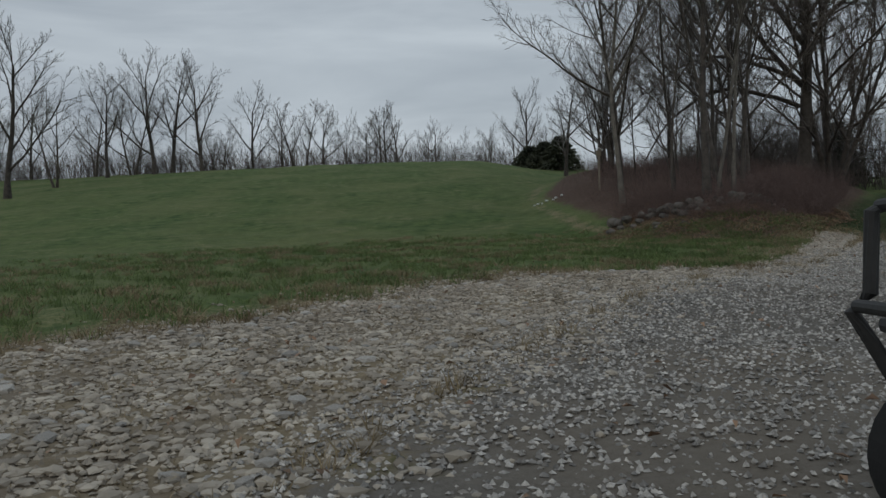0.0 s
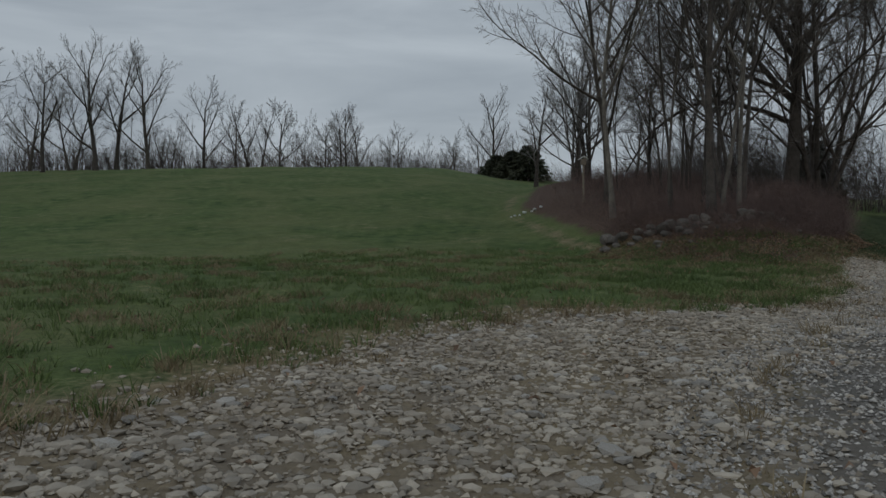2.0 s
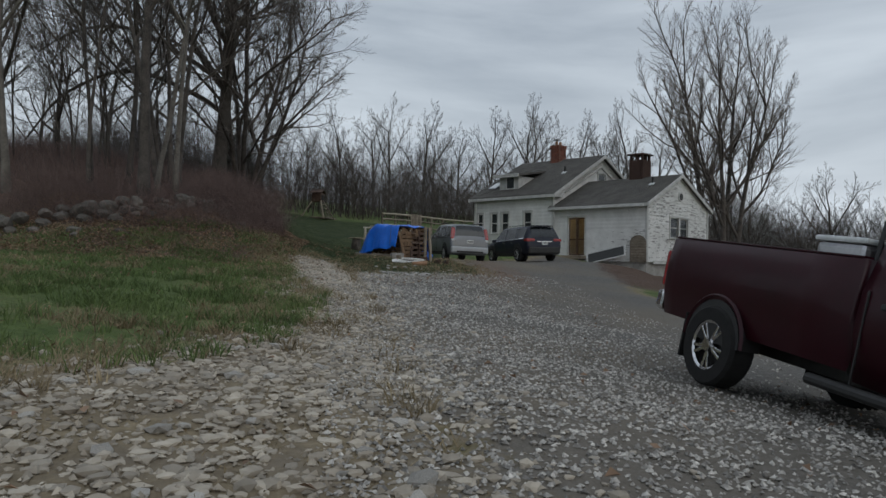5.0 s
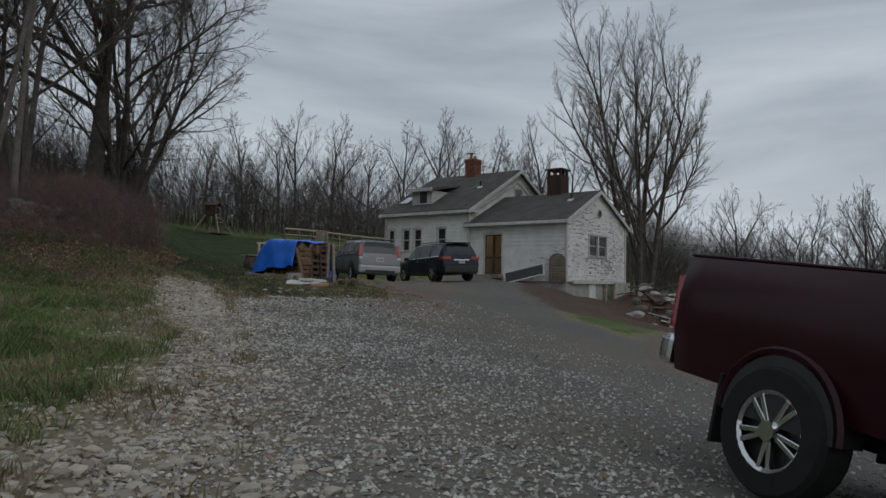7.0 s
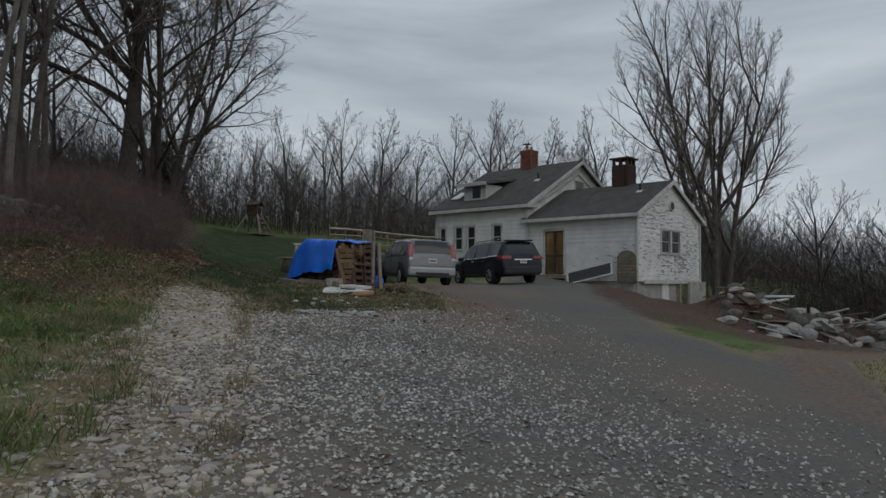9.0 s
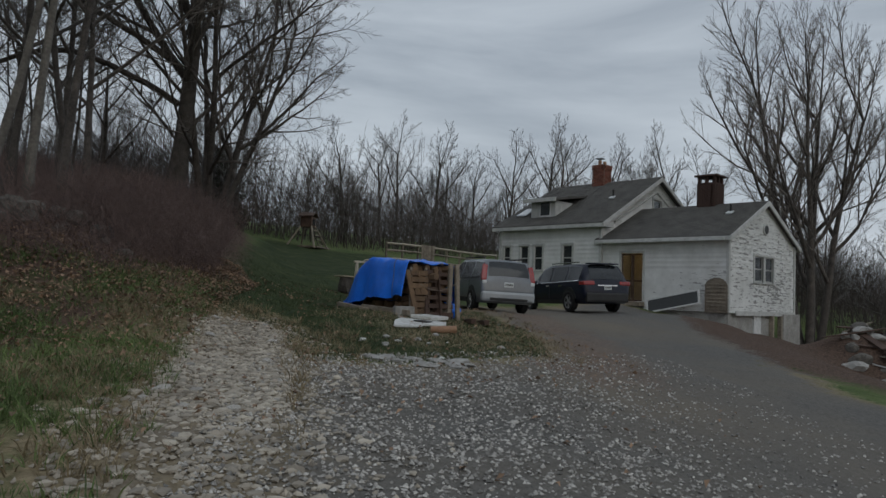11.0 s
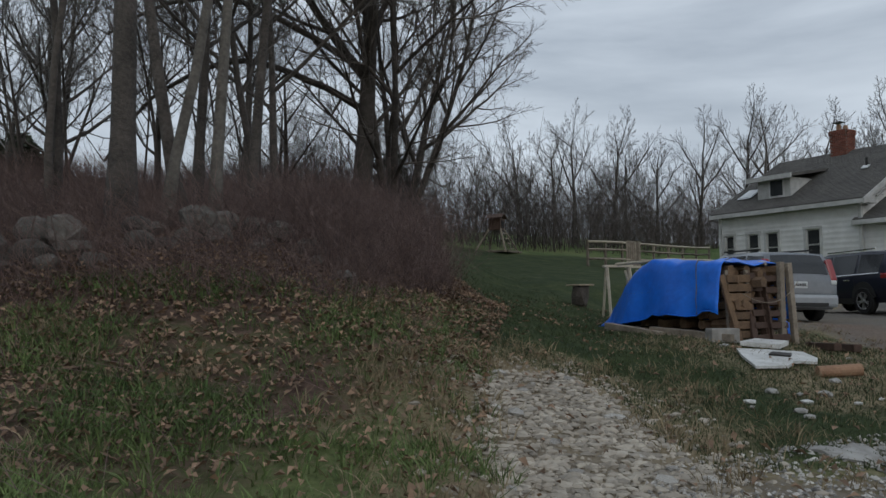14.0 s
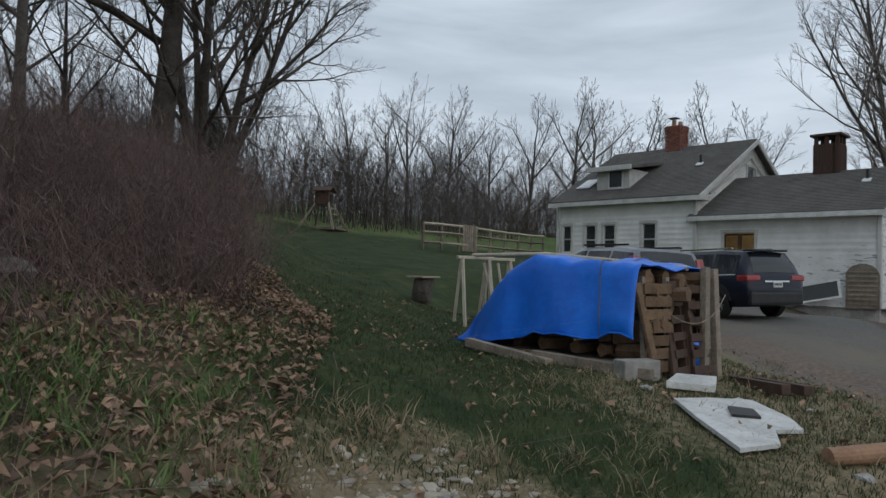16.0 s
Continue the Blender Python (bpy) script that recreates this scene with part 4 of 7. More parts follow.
def family_car(name, m, st, paint, label, kind):
    car = thing(name, m, label, "car")
    body = shell("body", st, paint, car)
    L0, roofk = st[0][0], 2
    zr = st[4][1][3][1]
    for s in (-1, 1):
        for x0, x1 in ((-1.98, -1.18), (-1.08, -0.12), (-0.02, 0.78)):
            strip("side_window", st, x0, x1, 2, 0.08, 0.88, s, CARGLASS, body)
        strip("side_window", st, 0.86, 1.16, 2, 0.05, 0.5, s, CARGLASS, body)
        strip("belt_trim", st, -2.0, 1.2, 2, 0.0, 0.05, s, CHROME if kind == "suv" else BLACKPL, body, off=0.012)
        box("roof_rail", (1.9, 0.04, 0.04), (-0.7, s * (st[4][1][3][0] - 0.04), zr + 0.06), CHROME if kind == "suv" else BLACKPL, body)
        box("door_mirror", (0.16, 0.2, 0.15), (0.95, s * (st[5][1][2][0] + 0.12), 1.06), paint, body, bevel=0.03)
        strip("sill_trim", st, -1.2, 1.2, 0, 0.0, 0.35, s, BLACKPL, body, off=0.012)
        for hx in (-0.2, 0.7):
            box("door_handle", (0.2, 0.03, 0.04), (hx - 0.6, s * (st[5][1][2][0] + 0.02), 0.93), CHROME if kind == "suv" else paint, body)
        for x_ in (-1.1, -0.07, 0.98):
            box("door_gap", (0.012, 0.012, 0.5), (x_, s * (st[5][1][1][0] + 0.001), 0.68), BLACKPL, body, bevel=0)
    top_patch("rear_window", st, st[1][0] + 0.03, st[3][0] - 0.03, 0.86, CARGLASS, body)
    top_patch("windscreen", st, 0.80, st[7][0] - 0.04, 0.88, CARGLASS, body)
    xr = st[1][0]
    if kind == "suv":
        for s in (-1, 1):
            box("tail_lamp", (0.34, 0.44, 0.15), (xr + 0.14, s * 0.73, 1.01), REDLENS, body, bevel=0.04)
        box("chrome_strip", (0.03, 0.8, 0.05), (xr - 0.045, 0, 0.93), CHROME, body)
        plate(body, xr - 0.065, 0, 0.86)
        box("rear_bumper", (0.18, 1.72, 0.34), (st[0][0] + 0.07, 0, 0.52), BLACKPL, body, bevel=0.07)
        box("spoiler", (0.28, 1.2, 0.05), (st[3][0] - 0.02, 0, zr + 0.0), paint, body, bevel=0.02)
    else:
        for s in (-1, 1):
            box("tail_lamp", (0.14, 0.17, 0.52), (xr + 0.12, s * 0.755, 1.19), REDLENS, body, rot=pose(0, 0, 0, s * 7, 16, 0), bevel=0.05)
            box("lamp_foot", (0.1, 0.14, 0.1), (xr + 0.02, s * 0.77, 0.92), PLATE, body, bevel=0.03)
        bm = bmesh.new()
        bm_box(bm, (0.22, 1.70, 0.30), (st[0][0] + 0.06, 0, 0.50), bevel=0.08)
        bmp = part("rear_bumper", bm, varied("pale_silver_paint", (0.30, 0.32, 0.34), (0.38, 0.40, 0.42), 2.0, 0.35, metal=0.3, relief=0), body, "paler silver rear bumper")
        plate(body, xr - 0.03, 0, 0.86)
        box("bumper_slot", (0.02, 1.2, 0.08), (st[0][0] - 0.055, 0, 0.42), BLACKPL, bmp)
    r = 0.36 if kind == "suv" else 0.325
    yy = st[4][1][1][0] - 0.09
    for x_ in (-1.42 if kind == "suv" else -1.38, 1.40):
        for s in (-1, 1):
            arch(body, x_, s * (st[4][1][1][0] + 0.004), r * 1.2)
            wheel(car, x_, s * (yy + 0.02), r, 0.22, 5)
    return car


def on_ground(x, y, az, dz=0.0, span=2.8):
    """A pose on the land, tilted to it."""
    c, s = math.cos(radians(az)), math.sin(radians(az))
    ax = Vector((c * span, s * span, zat(x + c * span / 2, y + s * span / 2) - zat(x - c * span / 2, y - s * span / 2))).normalized()
    ay = Vector((-s * 1.6, c * 1.6, zat(x - s * 0.8, y + c * 0.8) - zat(x + s * 0.8, y - c * 0.8))).normalized()
    az_ = ax.cross(ay).normalized()
    ay = az_.cross(ax)
    z = (zat(x + c * span / 2, y + s * span / 2) + zat(x - c * span / 2, y - s * span / 2)) / 2 + dz
    return Matrix(((ax.x, ay.x, az_.x, x), (ax.y, ay.y, az_.y, y), (ax.z, ay.z, az_.z, z), (0, 0, 0, 1)))


def car_at(rear_left_x, rear_left_y, az, half_l, half_w):
    c, s = math.cos(radians(az)), math.sin(radians(az))
    return on_ground(rear_left_x + c * half_l + s * half_w, rear_left_y + s * half_l - c * half_w, az)


family_car("suv", car_at(28.75, 27.0, 63, 2.4, 0.93), SUV, NAVY, "dark blue family SUV parked facing the house", "suv")
family_car("minivan", car_at(23.9, 27.7, 57, 2.25, 0.85), VAN, SILVER, "silver-grey compact minivan parked facing the house", "van")

# pickup: origin under the rear axle, nose along +x
TR = 0.415
truck = thing("pickup_truck", on_ground(8.84, 10.16, 235.0, -0.02, 3.6) @ pose(0, 0, 0, -2.0, 2.6, 0), "dark maroon heavy pickup truck with black trim", "truck")
BED = [(-1.13, [(.88, .62), (.96, .90), (.97, 1.16), (.93, 1.45)]), (-1.08, [(.92, .60), (.99, .90), (1.0, 1.18), (.97, 1.47)]),
       (0.0, [(.92, .58), (1.01, .90), (1.02, 1.18), (.97, 1.47)]), (1.66, [(.92, .56), (1.0, .90), (1.0, 1.18), (.97, 1.47)])]
CAB = [(1.22, [(.92, .50), (1.0, .90), (.99, 1.22), (.78, 1.90)]), (1.5, [(.92, .48), (1.0, .90), (.99, 1.23), (.78, 1.98)]), (2.6, [(.92, .48), (1.0, .90), (.99, 1.22), (.78, 1.99)]),
       (3.1, [(.92, .48), (1.0, .90), (.98, 1.21), (.74, 1.86)]), (3.75, [(.92, .48), (1.0, .90), (.96, 1.20), (.88, 1.30)]),
       (4.6, [(.92, .55), (1.0, .90), (.93, 1.18), (.80, 1.25)]), (4.85, [(.90, .55), (.97, .85), (.90, 1.12), (.76, 1.18)]), (4.92, [(.8, .6), (.9, .8), (.84, 1.0), (.7, 1.05)])]
# the bed is an open box: outer skin in two sides, tailgate, floor, rails
for s in (-1, 1):
    bm = bmesh.new()
    xs = [-1.13, -1.08, -0.9, -0.6, -0.3, 0.0, 0.5, 1.1, 1.66]
    rows = []
    for x in xs:
        sec = lerp_station(BED, x)
        ring = [(w, z) for w, z in sec] + [(sec[3][0] - 0.03, 1.485), (sec[3][0] - 0.12, 1.48), (sec[3][0] - 0.13, 0.85)]
        rows.append([bm.verts.new((x, s * w, z)) for w, z in ring])
    for a, b in zip(rows, rows[1:]):
        for k in range(len(a) - 1):
            bm.faces.new((a[k], b[k], b[k + 1], a[k + 1]))
    bm.faces.new(rows[0])
    bm.faces.new(rows[-1][::-1])
    bmesh.ops.recalc_face_normals(bm, faces=bm.faces)
    bs = part("bed_side", bm, MAROON, truck, smooth=True)
    box("rail_cap", (2.72, 0.10, 0.02), (0.28, s * 0.91, 1.492), MAROON, bs)
    box("tail_lamp", (0.09, 0.13, 0.42), (-1.115, s * 0.925, 1.12), REDLENS, bs, bevel=0.03)
    arch(bs, 0.0, s * 1.012, 0.44)
    bm = bmesh.new()
    n = 16
    ro = [[bm.verts.new((q * math.cos(math.pi * k / n), s * w, 0.46 + q * math.sin(math.pi * k / n))) for k in range(n + 1)] for q, w in ((0.45, 1.012), (0.475, 1.026), (0.50, 1.004))]
    for a, b in zip(ro, ro[1:]):
        for k in range(n):
            bm.faces.new((a[k], a[k + 1], b[k + 1], b[k]))
    bmesh.ops.recalc_face_normals(bm, faces=bm.faces)
    part("arch_lip", bm, MAROON, bs)
box("tailgate", (0.08, 1.78, 0.68), (-1.09, 0, 1.13), MAROON, truck, bevel=0.02)
box("bed_floor", (2.70, 1.76, 0.05), (0.28, 0, 0.86), BLACKPL, truck)
box("bed_front", (0.05, 1.76, 0.62), (1.62, 0, 1.10), MAROON, truck)
bmpr = box("rear_bumper", (0.16, 1.86, 0.24), (-1.22, 0, 0.74), CHROME, truck, "chrome rear step bumper", bevel=0.05)
box("step_pad", (0.14, 1.5, 0.02), (-1.22, 0, 0.862), BLACKPL, bmpr)
box("hitch", (0.3, 0.12, 0.12), (-1.24, 0, 0.52), DARKMETAL, bmpr)
for s in (-1, 1):
    box("mud_flap", (0.03, 0.34, 0.48), (-0.50, s * 0.84, 0.44), RUBBER, truck, bevel=0.01)
cab = shell("cab", CAB, MAROON, truck)
cab.location = (0.5, 0, 0)
for s in (-1, 1):
    strip("side_window", CAB, 1.40, 2.08, 2, 0.10, 0.84, s, CARGLASS, cab)
    strip("side_window", CAB, 2.18, 3.02, 2, 0.08, 0.84, s, CARGLASS, cab)
    for x_ in (1.3, 2.13, 3.2):
        box("door_gap", (0.014, 0.014, 0.75), (x_, s * 1.0, 0.85), BLACKPL, cab, bevel=0)
    for x_ in (1.55, 2.35):
        box("door_handle", (0.2, 0.05, 0.05), (x_, s * 1.0, 1.12), BLACKPL, cab, bevel=0.015)
    box("tow_mirror", (0.14, 0.26, 0.36), (3.05, s * 1.22, 1.36), BLACKPL, cab, bevel=0.04)
    tube("running_board", (0.85, s * 0.98, 0.42), (3.3, s * 0.98, 0.42), 0.05, BLACKPL, cab)
    arch(cab, 3.80, s * 1.004, 0.54)
top_patch("windscreen", CAB, 3.14, 3.70, 0.9, CARGLASS, cab)
box("rear_glass", (0.02, 1.3, 0.42), (1.21, 0, 1.62), CARGLASS, cab, bevel=0)
box("grille", (0.06, 1.1, 0.42), (4.93, 0, 0.92), CHROME, cab)
box("front_bumper", (0.2, 1.9, 0.3), (5.43, 0, 0.6), CHROME, truck, bevel=0.06)
for s in (-1, 1):
    box("headlamp", (0.1, 0.3, 0.28), (4.86, s * 0.72, 0.98), PLATE, cab, bevel=0.04)
    for x_ in (0.0, 4.3):
        wheel(truck, x_, s * 0.905, TR, 0.28, 5, CHROME, rim=0.62)
box("chassis", (6.1, 0.9, 0.2), (1.95, 0, 0.52), DARKMETAL, truck)
tb = box("tool_box", (0.55, 1.7, 0.22), (1.25, 0, 1.50), ALLOY, truck, "pale metal tool box across the bed", bevel=0.05)
box("lid", (0.58, 1.74, 0.05), (1.25, 0, 1.635), PLATE, tb, bevel=0.02)
bm = bmesh.new()
for pts in (((1.12, -0.82, 1.5), (1.12, -0.80, 1.86), (1.12, 0.80, 1.86), (1.12, 0.82, 1.5)), ((1.12, -0.82, 1.66), (1.12, 0.82, 1.66))):
    bm_pipe(bm, pts, 0.025)
for k in range(5):
    bm_pipe(bm, ((1.12, -0.6 + 0.3 * k, 1.5), (1.12, -0.6 + 0.3 * k, 1.86)), 0.014)
part("headache_rack", bm, BLACKPL, truck).location = (0.5, 0, -0.06)


# ---- trees ----
def branch_mesh(name, branches, mat, parent):
    """Tapered round branches (polyline, radii, sides) joined into one mesh."""
    verts, faces, base = [], [], 0
    for pts, rad, n in branches:
        pts, rad = np.asarray(pts, float), np.asarray(rad, float)
        d = np.gradient(pts, axis=0)
        d /= np.linalg.norm(d, axis=1)[:, None] + 1e-9
        ref = np.where(np.abs(d[:, 2:3]) > 0.9, np.array([[1.0, 0, 0]]), np.array([[0, 0, 1.0]]))
        a = np.cross(d, ref)
        a /= np.linalg.norm(a, axis=1)[:, None] + 1e-9
        b = np.cross(d, a)
        ang = 2 * math.pi * np.arange(n) / n
        ring = pts[:, None] + rad[:, None, None] * (np.cos(ang)[None, :, None] * a[:, None] + np.sin(ang)[None, :, None] * b[:, None])
        verts.append(ring.reshape(-1, 3))
        k = len(pts)
        i, j = np.meshgrid(np.arange(k - 1), np.arange(n), indexing="ij")
        j2 = (j + 1) % n
        faces.append((np.stack([i * n + j, i * n + j2, (i + 1) * n + j2, (i + 1) * n + j], -1) + base).reshape(-1, 4))
        base += k * n
    return quad_mesh(name, np.concatenate(verts), np.concatenate(faces), mat, parent)


def quad_mesh(name, v, f, mat, parent=None, smooth=True):
    me = bpy.data.meshes.new(name)
    k = f.shape[1]
    me.vertices.add(len(v))
    me.vertices.foreach_set("co", np.ascontiguousarray(v, dtype=np.float32).ravel())
    me.loops.add(f.size)
    me.loops.foreach_set("vertex_index", np.ascontiguousarray(f, dtype=np.int32).ravel())
    me.polygons.add(len(f))
    me.polygons.foreach_set("loop_start", np.arange(len(f), dtype=np.int32) * k)
    me.polygons.foreach_set("loop_total", np.full(len(f), k, dtype=np.int32))
    me.update(calc_edges=True)
    me.polygons.foreach_set("use_smooth", np.full(len(f), smooth))
    me.materials.append(mat)
    ob = new(name, me)
    if parent is not None:
        ob.parent = parent
    return ob


def unit(v):
    return v / (np.linalg.norm(v) + 1e-9)


def limb(rg, p, d, length, r0, r1, segs, wander, rise):
    pts, rad = [p], [r0]
    for i in range(segs):
        d = unit(d + rg.normal(0, wander, 3) + np.array([0, 0, rise]))
        p = p + d * length / segs
        pts.append(p)
        rad.append(r0 + (r1 - r0) * (i + 1) / segs)
    return np.array(pts), np.array(rad), d


def bare_tree(seed, tall, girth, stems=1, clear=0.3, angle=44, twigs=5, dense=1.0, fine=0.006, rise=0.10, lean=(0, 0), splay=0.22, coarse=False, droop=0.0, reach=1.0):
    """Wood of a leafless tree: stout wood and fine twigs, as two lists of branches. Boughs leave low at a wide angle and sweep up into a domed crown."""
    rg = np.random.default_rng(seed)
    wood, fine_ = [], []
    counts = (9, 7, 6, twigs) if not coarse else (7, 6, 5, twigs)
    segs_ = (8, 6, 4, 2, 1) if not coarse else (6, 4, 3, 2, 1)
    sides_ = (9, 6, 4, 3, 3) if not coarse else (6, 4, 3, 3, 3)
    share = (0.60, 0.56, 0.52, 0.50)

    def fork(p, d, length, r, level):
        segs = segs_[level]
        tip = max(r * (0.30 if level == 0 else 0.35), fine * 0.6)
        pts, rad, dd = limb(rg, p, d, length, r, tip, segs, (0.035, 0.06, 0.085, 0.11, 0.13)[level], (0.02, rise, rise, rise * 0.6 - droop, -droop)[level])
        (wood if level < 2 else fine_).append((pts, rad, sides_[level]))
        if level == 4:
            return
        start = clear if level == 0 else 0.20
        kids = max(2, int(round(counts[level] * dense * (0.85 + 0.3 * rg.random()))))
        az = rg.uniform(0, 6.28)
        for i in range(kids):
            f = min(1.0, start + (1 - start) * (i + 0.3 + rg.random() * 0.6) / kids)
            q = f * segs
            a = int(min(q, segs - 1))
            pos = pts[a] + (pts[a + 1] - pts[a]) * (q - a)
            rr = rad[a] + (rad[a + 1] - rad[a]) * (q - a)
            along = unit(pts[a + 1] - pts[a])
            e1 = unit(np.cross(along, (0.31, 0.17, 0.93) if abs(along[2]) < 0.9 else (1.0, 0.2, 0)))
            e2 = np.cross(along, e1)
            az += 2.4 + rg.normal(0, 0.35)
            an = radians((angle + 14 * (1 - f) - 12 * f) * (0.8 + 0.4 * rg.random()) * (0.82 if level else 1.0))
            way = along * math.cos(an) + (e1 * math.cos(az) + e2 * math.sin(az)) * math.sin(an)
            ln = length * share[level] * (1.12 - 0.62 * f) * (0.72 + 0.5 * rg.random()) * (reach if level == 0 else 1.0)
            fork(pos, unit(way), ln, max(min(rr * 0.75, r * (0.50 if level == 0 else 0.46)), fine), level + 1)
        for _ in range(1 if coarse else 2):
            fork(pts[-1], unit(dd + rg.normal(0, 0.28, 3)), length * 0.34 * (0.8 + 0.4 * rg.random()), max(tip * 0.9, fine), level + 1)
    for s in range(stems):
        a = 2 * math.pi * (s + rg.random() * 0.5) / max(stems, 1)
        off = 0.0 if stems == 1 else girth * 0.9
        sp = 0.0 if stems == 1 else splay
        d0 = np.array([math.cos(a) * sp + lean[0], math.sin(a) * sp + lean[1], 1.0])
        p0 = np.array([math.cos(a) * off, math.sin(a) * off, -0.3])
        rad = girth * (1.0 if stems == 1 else 0.8 - 0.15 * s / stems)
        fork(p0, unit(d0), tall * (0.72 if stems == 1 else 0.68 * (0.85 + 0.3 * rg.random())), rad, 0)
    # root flare
    for pts, rad, n in wood:
        if abs(pts[0][2] + 0.3) < 1e-6:
            rad[0] *= 1.45
    return wood, fine_


def tree(name, x, y, label, wood, fine_, bark=BARK, twig=TWIG, turn=0.0, group="", extra=()):
    t_ = thing(name, pose(x, y, zat(x, y) - 0.05, 0, 0, turn), label, "tree", group)
    if group:
        branch_mesh("trunk", wood, bark, t_)
    else:
        for k_, br in enumerate(wood):
            branch_mesh("trunk" if br[0][0][2] < -0.2 else "limb", [br], bark, t_)
    for e_ in extra:
        branch_mesh("bough", [e_], bark, t_)
    branch_mesh("crown", fine_, twig, t_)
    return t_


# the hedgerow trees behind the bank
DARK_TREE = "tall leafless tree with dark bark above the bank"
w, f = bare_tree(11, 17, 0.165, clear=0.42, lean=(-0.03, 0), twigs=5, dense=0.78)
tree("tall_tree", 10.5, 28.0, DARK_TREE, w, f)
w, f = bare_tree(12, 15, 0.085, clear=0.5, lean=(0.12, 0.02), twigs=4, dense=0.78)
tree("leaning_tree", 11.1, 28.6, "slim leaning leafless tree with pale bark", w, f, BARK_PALE)
w, f = bare_tree(18, 15, 0.10, clear=0.45, lean=(-0.15, 0.06), twigs=4, dense=0.78)
tree("leaning_tree", 11.6, 28.9, "slim leaning leafless tree with dark bark", w, f)
w, f = bare_tree(13, 15, 0.095, clear=0.5, lean=(0.15, 0.03), twigs=4, dense=0.78)
tree("leaning_tree", 11.85, 28.7, "slim leaning leafless tree with pale bark", w, f, BARK_PALE)
w, f = bare_tree(14, 17, 0.115, clear=0.35, lean=(-0.04, 0), twigs=5)
tree("tall_tree", 8.1, 31.6, "tall leafless tree with dark bark in the hedgerow", w, f, BARK_PALE)
w, f = bare_tree(15, 17, 0.085, stems=2, clear=0.3, twigs=4, splay=0.1, dense=0.78)
tree("twin_trunk_tree", 10.1, 30.6, "leafless tree with two dark trunks", w, f)
w, f = bare_tree(16, 15, 0.11, clear=0.4, twigs=4, dense=0.78)
tree("slim_tree", 13.4, 31.4, "slim leafless tree in the thicket", w, f)
w, f = bare_tree(17, 16, 0.14, clear=0.22, angle=56, twigs=6, droop=0.05)
tree("slim_tree", 9.0, 35.5, "slim leafless tree with fine drooping twigs", w, f)
w, f = bare_tree(19, 16, 0.12, clear=0.3, twigs=5)
tree("slim_tree", 13.6, 35.6, "slim leafless tree deep in the hedgerow", w, f)
w, f = bare_tree(20, 16, 0.13, clear=0.3, twigs=5)
tree("slim_tree", 16.4, 40.2, "slim leafless tree deep in the hedgerow", w, f)
# the old oak with long low boughs
w, f = bare_tree(21, 20, 0.44, clear=0.36, angle=52, twigs=9, dense=1.1, fine=0.007)
rg = np.random.default_rng(77)
boughs = []
for z_, way, ln in ((4.5, (-0.93, 0.15, 0.34), 11.0), (6.2, (-0.90, 0.05, 0.45), 10.0)):
    p_, r_, d_ = limb(rg, np.array([0, 0, z_]), np.array(way), ln * 0.42, 0.15, 0.115, 6, 0.05, -0.02)
    p2, r2, d_ = limb(rg, p_[-1], d_, ln * 0.62, 0.115, 0.04, 7, 0.07, -0.19)
    boughs += [(p_, r_, 7), (p2, r2, 6)]
    for k in range(10):
        src, sr = (p_, r_) if k < 4 else (p2, r2)
        i = rg.integers(1, len(src))
        q_, s_, _ = limb(rg, src[i], unit(np.array(way) + rg.normal(0, 0.7, 3)), 2.6, sr[i] * 0.45, 0.012, 5, 0.2, 0.05)
        f.append((q_, s_, 4))
        for _ in range(5):
            j = rg.integers(1, 5)
            q2, s2, _ = limb(rg, q_[j], rg.normal(0, 1, 3), 1.1, 0.012, 0.005, 3, 0.3, 0.05)
            f.append((q2, s2, 3))
tree("old_oak", 22.5, 44.0, "broad leafless oak with long low boughs", w, f, extra=boughs)
w, f = bare_tree(22, 17, 0.25, stems=5, clear=0.14, angle=50, lean=(0.10, -0.06), twigs=7, splay=0.34, droop=0.03, dense=0.92, fine=0.007)
tree("clump_tree", 24.3, 44.0, "many-stemmed leafless tree spreading over the lawn edge", w, f)
w, f = bare_tree(23, 15, 0.16, stems=2, clear=0.25, twigs=4)
tree("clump_tree", 16.0, 37.0, "many-stemmed leafless tree in the thicket", w, f)
# the big maple beside the house
w, f = bare_tree(36, 21.5, 0.34, stems=4, clear=0.28, angle=40, twigs=6, rise=0.12, splay=0.16, droop=0.01, dense=0.95, reach=0.88)
tree("yard_maple", 50.0, 25.4, "tall multi-stemmed leafless maple beside the house", w, f)

# young trees standing close through the hedgerow
saplings = []
for i, (tall, girth) in enumerate(((12, 0.07), (10, 0.055), (13, 0.08))):
    w, f = bare_tree(60 + i, tall, girth, 1 + i % 2, clear=0.22, angle=38, twigs=4, fine=0.008, rise=0.12, coarse=True)
    saplings.append(tree("young_tree", 0, 0, "young leafless tree in the hedgerow", w, f, BARK, TWIG, group="hedgerow saplings"))
rg = np.random.default_rng(19)
for i in range(7):
    x_, y_ = 12.0 + 12.0 * i / 10 + rg.normal(0, 0.5), 42.0 + 7.0 * i / 10 + rg.normal(0, 0.9)
    m = pose(x_, y_, zat(x_, y_) - 0.1, 0, 0, rg.uniform(0, 360))
    if i < 3:
        saplings[i].matrix_basis = m
        t_ = saplings[i]
    else:
        t_ = copy_thing(saplings[i % 3], m)
    sc = rg.uniform(0.75, 1.1)
    t_.scale = (sc, sc, sc)

